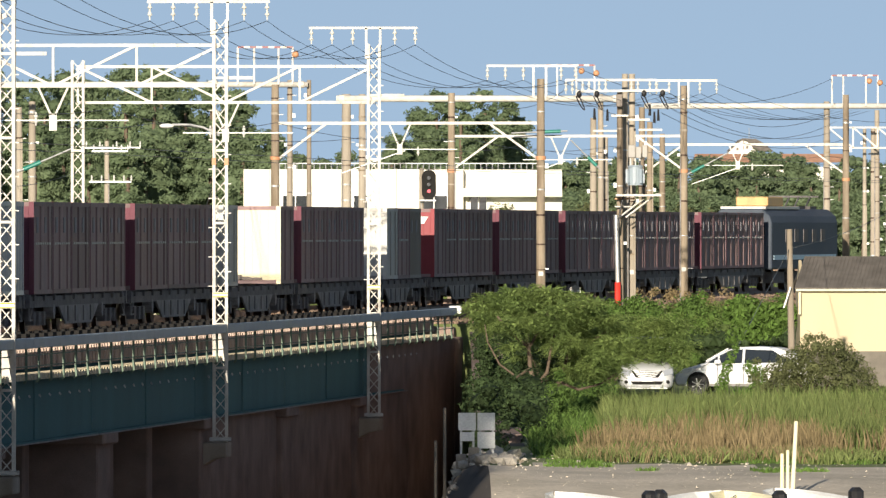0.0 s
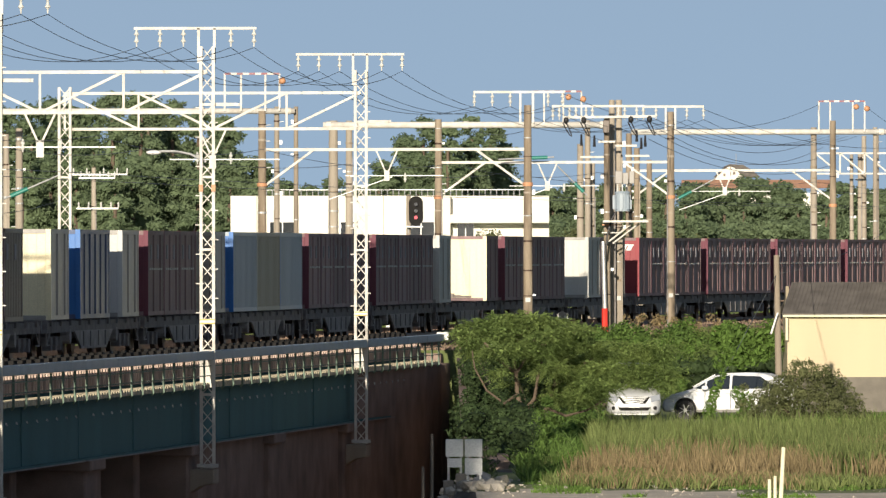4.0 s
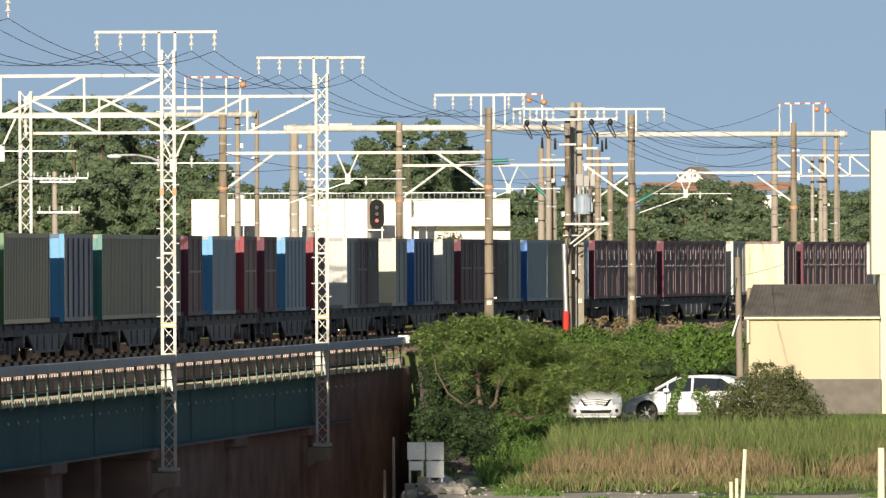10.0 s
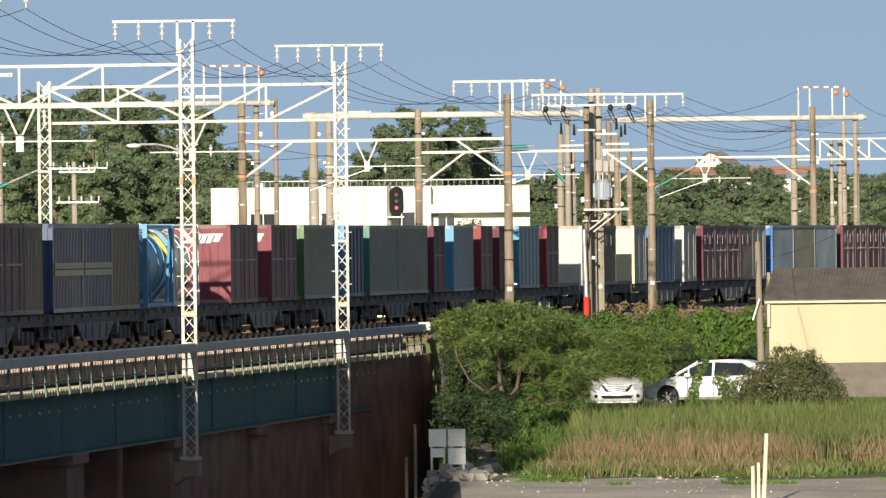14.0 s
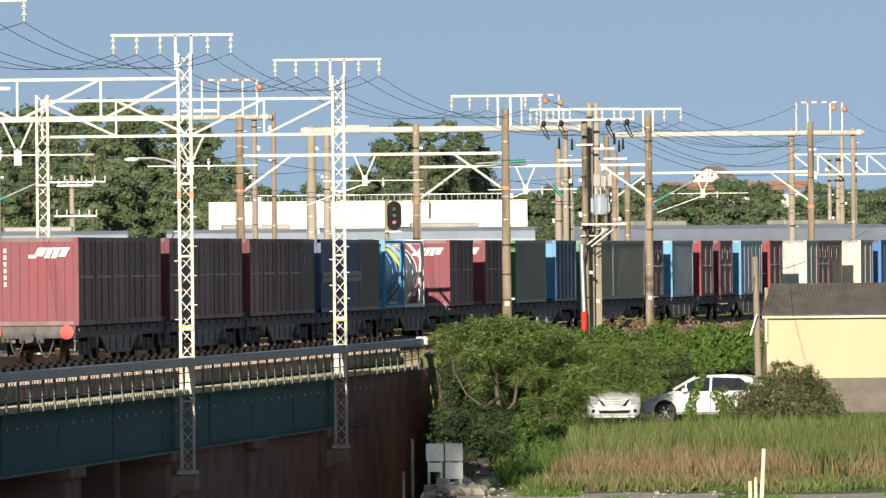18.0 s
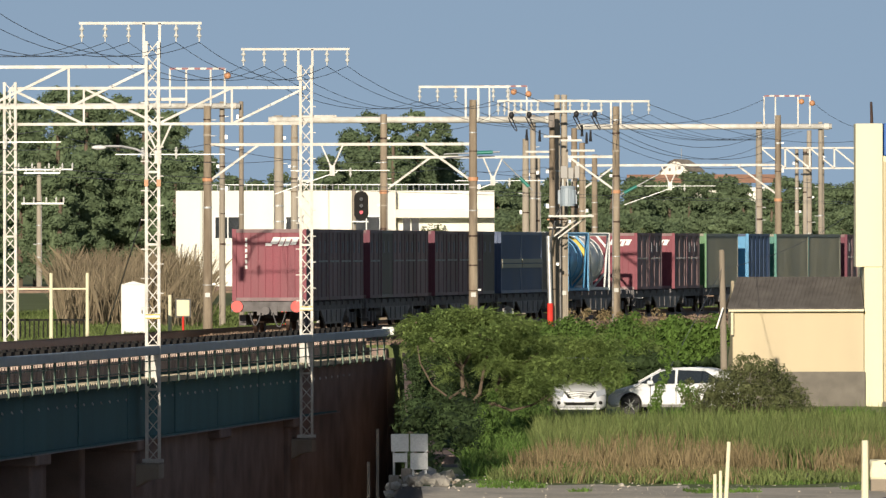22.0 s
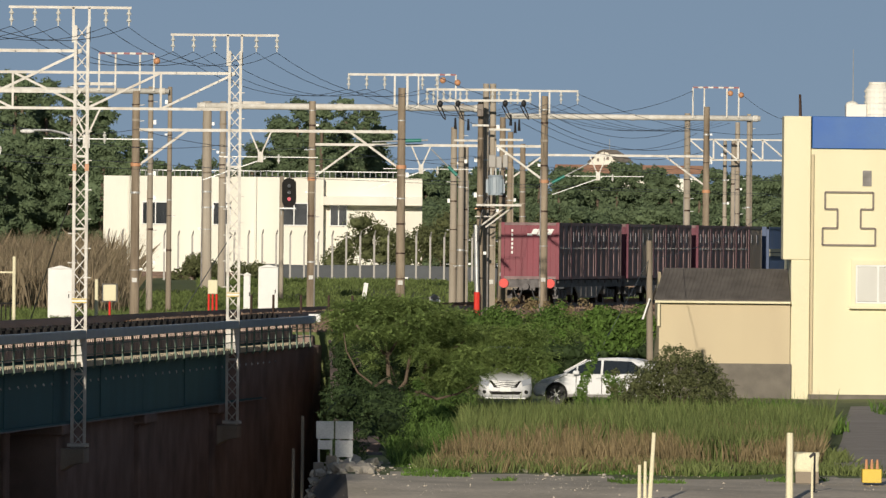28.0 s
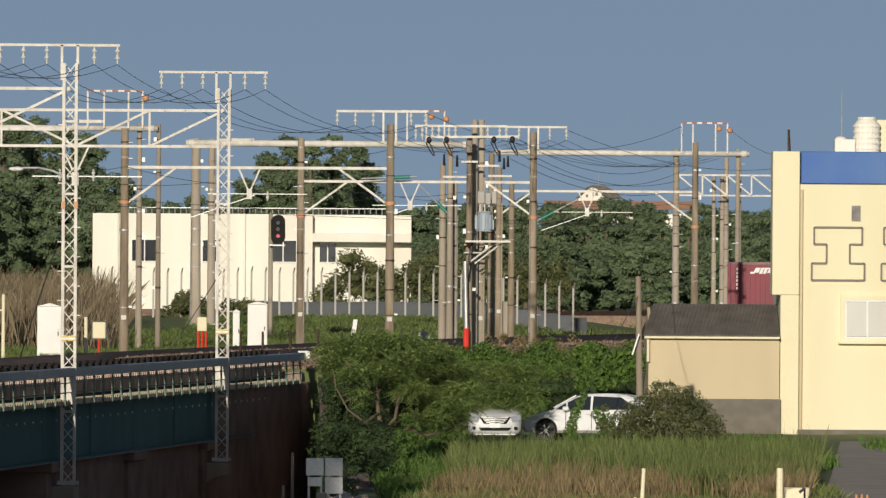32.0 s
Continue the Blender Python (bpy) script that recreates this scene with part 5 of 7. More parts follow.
def back_wood():
    rnd = random.Random(23)
    spec = []
    # bearing, rise of the top, distance, width
    for b in range(-120, 440, 38):
        spec.append((b + rnd.uniform(-10, 10), 128 + rnd.uniform(-22, 26) + max(0, b - 300) * 0.15, 640 + rnd.uniform(-25, 25), rnd.uniform(44, 60)))
    for b in range(-100, 480, 52):
        spec.append((b + rnd.uniform(-10, 10), 235 + rnd.uniform(-15, 20), 612 + rnd.uniform(-6, 8), rnd.uniform(42, 56)))
    for b, e in ((740, 190), (775, 160), (815, 172), (855, 158), (895, 172), (915, 205), (700, 235), (830, 225), (765, 228)):
        spec.append((b, e, 640 + rnd.uniform(-10, 15), rnd.uniform(36, 48)))
    for b in range(440, 720, 44):
        spec.append((b, 272 + rnd.uniform(-10, 12), 660, 40))
    for b in range(930, 1700, 34):
        spec.append((b + rnd.uniform(-8, 8), (276 if 1190 < b < 1470 else 284) + rnd.uniform(-12, 12), 700 + rnd.uniform(-20, 20), rnd.uniform(36, 48)))
    for b in range(1000, 1700, 44):
        spec.append((b + rnd.uniform(-8, 8), 345 + rnd.uniform(-14, 14), 655 + rnd.uniform(-8, 8), rnd.uniform(36, 46)))
    for i, (b, e, d, w) in enumerate(spec):
        t = thing("pine_tree", "dark green broad-crowned tree in the wood behind the line", "tree", group="wood behind the line")
        top = sight(b, e, d)
        k = w * d / 18300
        z0 = ground_z(top.x, d)
        g = B()
        rod(g, (top.x, d, z0 - 0.2), (top.x + rnd.uniform(-0.3, 0.3), d, top.z - k), 0.22, 0.09, 7)
        part("trunk", g, BARK, t)
        blobs = []
        H = top.z - z0
        for j in range(44):
            f = (j + rnd.random()) / 44
            zz = z0 + H * (0.1 + 0.84 * f)
            spread = k * (1.1 - 0.6 * max(0, f - 0.35) / 0.65)
            r = k * rnd.uniform(0.2, 0.46)
            blobs.append(((top.x + rnd.uniform(-1, 1) * spread * 0.8, d + rnd.uniform(-1, 1) * spread, zz), (r, r, r * 0.62)))
        blobs.append(((top.x, d, top.z - k * 0.3), (k * 0.5, k * 0.5, k * 0.3)))
        blobs.append(((top.x, d + k * 0.3, z0 + H * 0.5), (k * 0.85, k * 0.5, H * 0.4)))
        leaf_cloud("crown", blobs, 6000, 0.135, PALM, t, 100 + i, 0.5, core=0.85)


riverside_tree()
vine_bank()
round_bush()
shade_trees()
overhang()
low_mounds()
meadow()
back_wood()


# ---- the pole cluster with its transformers ----
def pole_cluster():
    d = 408.0
    for b, e, w, m, dd in ((1097, 163, 0.15, BROWN_POLE, 0), (1106, 131, 0.16, CONCRETE, 1.2), (1118, 131, 0.17, CONCRETE, 1.6), (1050, 209, 0.19, CONCRETE, 75), (1150, 216, 0.18, BROWN_POLE, 80), (1172, 237, 0.17, BROWN_POLE, 80), (1072, 240, 0.14, CONCRETE, 75)):
        pole(b, e, d + dd, w, m, tag=b in (1118, 1150), group="pole cluster", label="weathered concrete pole in a cluster of poles")
    # riser pipe
    t = thing("cable_riser", "grey steel cable riser with a red foot", "cable pipe")
    a, b, c = sight(1090, 381, d - 0.6), sight(1093, 500, d - 0.6), sight(1093, 540, d - 0.6)
    g = B()
    rod(g, a, b, 0.09, 0.09, 10)
    part("pipe", g, GALV, t)
    g = B()
    rod(g, b, (b.x, b.y, ground_z(b.x, b.y) - 0.1), 0.12, 0.12, 10)
    part("foot_sleeve", g, LAMP_RED, t, "red sleeve at the foot")
    # crossarms
    k = thing("crossarm_rack", "white crossarms with rows of insulators on the pole cluster", "crossarm")
    q0, q1 = sight(1000, 142, d - 0.3), sight(1163, 139, d - 0.3)
    crossarm(k, q0.x, q1.x, d - 0.3, q0.z, [q0.x + (q1.x - q0.x) * f for f in (0.01, 0.08, 0.19, 0.26, 0.37, 0.44, 0.72, 0.79, 0.92, 0.99)], w=0.09)
    q2, q3 = sight(1020, 162, d - 0.5), sight(1184, 160, d - 0.5)
    g = B()
    beam(g, q2, q3, 0.09, 0.09)
    part("lower_crossarm", g, WHITE_STEEL, k)
    for f in (0.03, 0.22, 0.73, 0.93):
        g = B()
        p = q2.lerp(q3, f)
        ball(g, (p.x, p.y - 0.1, p.z - 0.12), 0.11, 2, (1, 1, 1.3))
        prev = Vector((p.x, p.y - 0.1, p.z - 0.2))
        for i in range(1, 7):
            n_ = Vector((p.x + 0.22 * math.sin(i / 6 * math.pi * 1.2), p.y - 0.1, p.z - 0.2 - 0.55 * math.sin(i / 6 * math.pi)))
            rod(g, prev, n_, 0.025, seg=5)
            prev = n_
        part("cable_end", g, BLACK, k, "black cable termination")
    for b0, b1, e in ((1082, 1112, 205), (1112, 1150, 212), (1050, 1092, 232), (1130, 1172, 230)):
        g = B()
        beam(g, sight(b0, e, d - 0.2), sight(b1, e, d - 0.2), 0.08, 0.08)
        part("short_arm", g, WHITE_STEEL, k)
    for b, e in ((1052, 212), (1075, 214), (1150, 205), (1158, 218), (1165, 214)):
        g = B()
        p = sight(b, e, d - 0.3)
        rod(g, p, p + Vector((0, 0, 0.45)), 0.06, 0.035, 8)
        part("bushing", g, BLACK, k)
    # transformers
    t = thing("transformer", "grey pole-mounted transformer with bushings and cables", "transformer")
    p = sight(1124, 312, d - 0.5)
    g = B()
    rod(g, (p.x, p.y, p.z - 0.36), (p.x, p.y, p.z + 0.36), 0.3, 0.3, 18)
    part("tank", g, GREYBLUE, t)
    for k2 in range(8):
        a = k2 / 8 * 2 * math.pi
        g = B()
        box(g, (p.x + 0.33 * math.cos(a), p.y + 0.33 * math.sin(a), p.z), (0.09, 0.05, 0.55), a)
        part("cooling_fin", g, GREYBLUE, t)
    g = B()
    rod(g, (p.x, p.y, p.z + 0.36), (p.x, p.y, p.z + 0.43), 0.33, 0.28, 18)
    part("lid", g, GREYBLUE, t)
    for dx in (-0.18, 0, 0.18):
        g = B()
        rod(g, (p.x + dx, p.y, p.z + 0.42), (p.x + dx, p.y, p.z + 0.72), 0.045, 0.03, 8)
        part("bushing", g, PORCELAIN, t)
    t = thing("switch_box", "grey switch boxes strapped to the poles", "switch box")
    for b, e, w, h in ((1118, 268, 0.28, 0.5), (1130, 270, 0.22, 0.46), (1141, 268, 0.2, 0.5), (1096, 178, 0.24, 0.5)):
        g = B()
        q = sight(b, e, d - 0.45)
        box(g, q, (w, 0.3, h))
        part("case", g, GREYBOX if b != 1096 else BROWNBOX, t, bevel=0.02)
    for b, e in ((1112, 285), (1122, 285), (1132, 285), (1140, 285)):
        g = B()
        q = sight(b, e, d - 0.6)
        rod(g, q, q - Vector((0, 0, 0.5)), 0.025, seg=6)
        part("lead", g, BLACK, t)
    # platform
    t = thing("pole_platform", "white steel platform bracketed off the poles", "platform")
    a, b = sight(1090, 345, d - 0.9), sight(1170, 347, d - 0.9)
    g = B()
    box(g, (a + b) / 2, (b.x - a.x, 1.1, 0.08))
    part("platform", g, WHITE_STEEL, t)
    for x in (1100, 1112):
        g = B()
        beam(g, sight(x + 42, 350, d - 0.9), sight(x - 4, 385, d - 0.4), 0.09, 0.06)
        part("strut", g, WHITE_STEEL, t)
    for e in (352, 366):
        g = B()
        q0, q1 = sight(1088, e, d - 0.35), sight(1124, e, d - 0.35)
        beam(g, q0, q1, 0.12, 0.05)
        part("clamp_band", g, ORANGE if e == 352 else WHITE_STEEL, t)
    g = B()
    prev = sight(1112, 330, d - 0.8)
    for i, (bb, ee) in enumerate(((1104, 345), (1098, 370), (1095, 395), (1094, 410))):
        n_ = sight(bb, ee, d - 0.8)
        rod(g, prev, n_, 0.035, seg=6)
        prev = n_
    part("black_cable", g, BLACK, t)


def pole_racks():
    t = thing("crossarm_rack", "white crossarm with hanging insulators above a concrete pole", "crossarm")
    d = 395
    a, b = sight(861, 117, d), sight(1020, 117, d)
    crossarm(t, a.x, b.x, d - 0.2, a.z, [a.x + (b.x - a.x) * f for f in (0.01, 0.21, 0.41, 0.83, 0.99)], (sight(944, 0, d).x, sight(966, 0, d).x), sight(0, 172, d).z, 0.09)
    t = thing("crossarm_rack", "white crossarm with hanging insulators above a concrete pole", "crossarm")
    d = 437
    a, b = sight(1160, 143, d), sight(1269, 143, d)
    crossarm(t, a.x, b.x, d - 0.2, a.z, [a.x + (b.x - a.x) * f for f in (0.02, 0.22, 0.72, 0.99)], (sight(1201, 0, d).x, sight(1218, 0, d).x), sight(0, 190, d).z, 0.09)
    t = thing("truss_beam", "white truss beam on tall poles", "catenary portal", group="portals")
    d = 560
    zt, zb = sight(0, 226, d).z, sight(0, 262, d).z
    x0, x1 = sight(1466, 0, d).x, sight(1640, 0, d).x
    for z in (zt, zb):
        g = B()
        beam(g, (x0, d, z), (x1, d, z), 0.09, 0.09)
        part("chord", g, WHITE_STEEL, t)
    for k in range(4):
        g = B()
        xa, xb = x0 + (x1 - x0) * k / 4, x0 + (x1 - x0) * (k + 1) / 4
        beam(g, (xa, d, zt), (xb, d, zb), 0.08, 0.08)
        part("diagonal", g, WHITE_STEEL, t)
        g = B()
        beam(g, (xb, d, zt), (xb, d, zb), 0.09, 0.09)
        part("vertical", g, WHITE_STEEL, t)
    for b, e, w in ((1552, 195, 0.17), (1575, 192, 0.14), (1545, 225, 0.16), (1530, 228, 0.13)):
        pole(b, e, d + 1.5, w, CONCRETE, tag=False)
    # old poles at the far left
    pole(34, 190, 430, 0.16, CONCRETE, label="weathered concrete pole at the edge of the wood")
    pole(57, 180, 436, 0.19, CONCRETE, tag=False)
    q, top = pole(189, 250, 585, 0.17, CONCRETE, tag=False, label="old distribution pole with crossarms and wires")
    for e, w in ((262, 1.9), (268, 1.2), (322, 1.4)):
        g = B()
        z = sight(0, e, 585).z
        beam(g, (top.x - w * 0.7, 584.7, z), (top.x + w, 584.7, z), 0.1, 0.1)
        part("crossarm", g, GALV, q)
        for f in (-0.6, -0.2, 0.3, 0.7, 1.0):
            insulator(q, (top.x + f * w, 584.7, z + 0.32), 0.3, 0.07)
    t = thing("lamp_arm", "street lamp on a long curved arm", "street lamp")
    d = 300.4
    g = B()
    prev = sight(388, 240, d)
    for b, e in ((360, 226), (335, 221), (305, 221)):
        n_ = sight(b, e, d)
        rod(g, prev, n_, 0.035, seg=8)
        prev = n_
    part("arm", g, GALV, t)
    g = B()
    ball(g, sight(295, 223, d), 0.16, 2, (1.4, 0.7, 0.45))
    part("lamp_head", g, WHITE, t, smooth=True)
    w = thing("timber_pole", "leaning grey timber pole with a stay beside the shed", "pole")
    d = 332
    a, b = sight(1397, 406, d), sight(1402, 605, d)
    b.z = ground_z(b.x, d) - 0.1
    g = B()
    rod(g, b, a, 0.12, 0.09, 12)
    part("shaft", g, WOOD_GREY, w)
    g = B()
    beam(g, sight(1399, 508, d - 0.3), sight(1387, 545, d - 0.3), 0.1, 0.05)
    part("bracket", g, WHITE, w)
    sag("stay_wire", [sight(1397, 440, d), sight(1250, 720, 318)], 0.012, 0, 4, "thin stay wire from the timber pole")
    sag("service_wire", [sight(1397, 440, d), sight(1620, 345, 420)], 0.009, 0.3, 8, "service wire running to the timber pole")


def signal_post():
    d = 470
    t = thing("railway_signal", "black oval colour-light signal on a concrete post", "railway signal")
    b = sight(746, 361, d)
    g = B()
    rod(g, (b.x, d, ground_z(b.x, d) - 0.1), (b.x, d, sight(0, 298, d).z), 0.11, 0.1, 12)
    part("post", g, CONCRETE, t)
    p = sight(759, 327, d - 0.25)
    g = B()
    pts = []
    for a in np.linspace(0, 2 * math.pi, 25)[:-1]:
        x, z = 0.33 * math.cos(a), 0.33 * math.sin(a)
        pts.append((p.x + x, p.y, p.z + z + (0.34 if z > 0 else -0.34)))
    prism(g, pts, (0, 0.12, 0))
    part("head", g, SOOT, t, bevel=0.01)
    for k, z in enumerate((0.3, 0.0, -0.3)):
        g = B()
        rod(g, (p.x, p.y - 0.02, p.z + z), (p.x, p.y - 0.12, p.z + z), 0.1, 0.1, 14)
        hood = part("hood", g, SOOT, t)
        g = B()
        rod(g, (p.x, p.y - 0.125, p.z + z), (p.x, p.y - 0.13, p.z + z), 0.085, 0.085, 14)
        part("lens", g, glow("red_lens", (0.5, 0.05, 0.08), 0.2) if k == 2 else GLASS_DARK, hood, "lit red lens" if k == 2 else "unlit lens")
    g = B()
    box(g, (p.x - 0.05, d - 0.15, p.z - 0.72), (0.75, 0.7, 0.06))
    beam(g, (p.x - 0.35, d - 0.15, p.z - 0.74), (b.x, d, p.z - 1.3), 0.05, 0.05)
    part("service_step", g, GALV, t)


def trackside():
    def cabinet(b0, e0, b1, e1, d, label):
        t = thing("relay_cabinet", label, "cabinet", group="relay cabinets")
        p, q = sight(b0, e0, d), sight(b1, e1, d)
        z0 = ground_z((p.x + q.x) / 2, d)
        w = q.x - p.x
        c = (p.x + q.x) / 2
        g = B()
        box(g, (c, d + 0.3, (p.z + z0 + 0.18) / 2), (w, 0.6, p.z - z0 - 0.18))
        body = part("body", g, WHITE, t, bevel=0.015)
        g = B()
        box(g, (c, d - 0.012, (p.z + z0 + 0.2) / 2), (w - 0.08, 0.024, p.z - z0 - 0.36))
        door = part("door", g, WHITE, t)
        g = B()
        box(g, (c + w * 0.36, d - 0.04, (p.z + z0) / 2), (0.04, 0.05, 0.16))
        part("handle", g, BLACK, door)
        g = B()
        prism(g, [(c - w / 2 - 0.05, d - 0.06, p.z), (c + w / 2 + 0.05, d - 0.06, p.z), (c, d - 0.06, p.z + 0.13)], (0, 0.72, 0))
        part("cap", g, WHITE, t)
        g = B()
        box(g, (c, d + 0.3, z0 + 0.04), (w + 0.1, 0.7, 0.28))
        part("plinth", g, CONCRETE, t)

    cabinet(334, 466, 377, 560, 396, "white metal relay cabinet beside the track")
    cabinet(706, 460, 741, 531, 440, "white metal relay cabinet beside the track")
    cabinet(680, 474, 692, 531, 440, "narrow white relay cabinet beside the track")
    for b0, b1, e0, e1, d, legs in ((432, 455, 493, 522, 400, 1), (617, 634, 483, 508, 425, 3)):
        t = thing("marker_box", "white box on a red post beside the track", "marker")
        p, q = sight(b0, e0, d), sight(b1, e1, d)
        g = B()
        box(g, ((p.x + q.x) / 2, d, (p.z + q.z) / 2), (q.x - p.x, 0.2, p.z - q.z))
        part("box", g, CREAM_WALL, t, bevel=0.03)
        g = B()
        if legs == 1:
            box(g, ((p.x + q.x) / 2, d + 0.06, (p.z + q.z) / 2), (q.x - p.x + 0.1, 0.18, p.z - q.z + 0.08))
            part("casing", g, BLACK, t)
            g = B()
        z0 = ground_z(p.x, d) - 0.1
        for k in range(legs):
            x = (p.x + q.x) / 2 + (k - (legs - 1) / 2) * 0.16
            h = B()
            rod(h, (x, d, z0), (x, d, q.z), 0.045, 0.045, 8)
            part("leg", h, LAMP_RED, t)
        g.free()
    t = thing("white_post", "plain pale post beside the track", "post")
    p = sight(420, 484, 402)
    g = B()
    rod(g, (p.x, 402, ground_z(p.x, 402) - 0.1), p, 0.07, 0.07, 10)
    part("post", g, CREAM_WALL, t)
    # railing at the left
    t = thing("railing", "dark metal railing with pale posts behind the far track", "railing")
    d = 372
    for b in (150, 210, 274):
        p = sight(b, 445, d)
        g = B()
        rod(g, (p.x, d, -0.9), p, 0.07, 0.06, 10)
        part("post", g, CREAM_WALL, t)
    g = B()
    beam(g, sight(-80, 473, d), sight(272, 473, d), 0.06, 0.06)
    part("top_rail", g, CREAM_WALL, t)
    for k in range(42):
        p = sight(-60 + k * 8, 530, d + 2)
        g = B()
        box(g, (p.x, d + 2, p.z - 0.5), (0.05, 0.05, 1.0))
        part("baluster", g, SOOT, t)
    for e in (528, 562):
        g = B()
        beam(g, sight(-80, e, d + 2), sight(282, e, d + 2), 0.07, 0.07)
        part("handrail", g, SOOT, t)
    # slab fence in front of the hall
    f = thing("slab_fence", "dark slab fence with tall pale concrete posts", "fence")
    d = 532
    x = sight(440, 0, d).x
    k = 0
    pm = B()
    box(pm, (0, 0, 1.15), (0.10, 0.11, 2.5))
    beam(pm, (0, 0, 2.36), (0.06, -0.22, 2.62), 0.06, 0.06)
    pmesh = mesh_of("post", pm, GREYBOX)
    sm = B()
    box(sm, (0.36, 0, 0.42), (0.7, 0.06, 0.9))
    smesh = mesh_of("slab", sm, SLAB)
    while x < sight(1290, 0, d).x:
        z = ground_z(x, d)
        o = new("post", pmesh)
        o.location, o.parent = (x, d, z - 0.05), f
        if x > sight(690, 0, d).x:
            o = new("slab", smesh)
            o.location, o.parent = (x, d, z - 0.05), f
        x += 0.72
    h = thing("transformer_house", "pale concrete equipment box behind the fence", "equipment box")
    p, q = sight(1128, 452, 500), sight(1172, 492, 500)
    for x0, x1 in ((p.x, (p.x + q.x) / 2 - 0.02), ((p.x + q.x) / 2 + 0.02, q.x)):
        g = B()
        box(g, ((x0 + x1) / 2, 500, (p.z + q.z) / 2 - 0.25), (x1 - x0, 1.2, p.z - q.z + 0.5))
        part("box", g, CONCRETE, h, bevel=0.02)
    rnd = random.Random(77)

    def shrub(spots, label, seed, n):
        v = thing("shrub", label, "bush", group="shrubs before the hall")
        leaf_cloud("foliage", spots, n, 0.09, LEAF_DARK, v, seed, core=0.6)
        c, r = spots[0]
        limbs(v, (c[0], c[1], ground_z(c[0], c[1]) - 0.1), [c for c, r in spots[:3]], 0.06, seed)

    for k, b in enumerate((578, 620, 690)):
        spots = []
        for i in range(6):
            p = sight(b + rnd.uniform(-20, 20), 466 + rnd.uniform(-20, 14), 526)
            spots.append(((p.x, 526 + rnd.uniform(-1, 1), p.z), (0.45, 0.5, 0.4)))
        shrub(spots, "low dark green shrub before the white hall", 78 + k, 1500)
    for k, (b, e) in enumerate(((850, 400), (885, 372), (922, 384), (960, 392), (1000, 378), (1042, 370), (1085, 380), (1128, 372), (1170, 380), (1212, 374), (1255, 380))):
        spots = []
        for i in range(12):
            f = rnd.random()
            p = sight(b + rnd.uniform(-24, 24) * (1.1 - 0.6 * f), e + 62 * (1 - f) + rnd.uniform(-6, 6), 570)
            r = rnd.uniform(0.5, 0.8)
            spots.append(((p.x, 570 + rnd.uniform(-0.8, 0.8), p.z), (r, r, r * 0.75)))
        shrub(spots, "broad dark green shrub between the fence and the hall", 90 + k, 1600)
    w = thing("whistle_board", "small white board leaning in the grass", "sign")
    p = sight(895, 500, 440)
    g = B()
    box(g, (p.x, 440, p.z), (0.18, 0.05, 0.7), 0, 0, 0.15)
    rod(g, (p.x, 440.05, ground_z(p.x, 440) - 0.05), (p.x, 440.05, p.z), 0.03, seg=6)
    part("board", g, WHITE, w)
    w = thing("junction_box", "small white trackside junction box", "junction box")
    p = sight(1018, 514, 405)
    g = B()
    box(g, (p.x, 405, p.z - 0.05), (0.4, 0.4, 0.28))
    prism(g, [(p.x - 0.24, 404.76, p.z + 0.08), (p.x + 0.24, 404.76, p.z + 0.08), (p.x, 404.76, p.z + 0.22)], (0, 0.48, 0))
    part("box", g, GREYBOX, w)
    for dx in (-0.14, 0.14):
        g = B()
        box(g, (p.x + dx, 404.78, p.z - 0.04), (0.15, 0.05, 0.12))
        part("plate", g, WHITE, w)


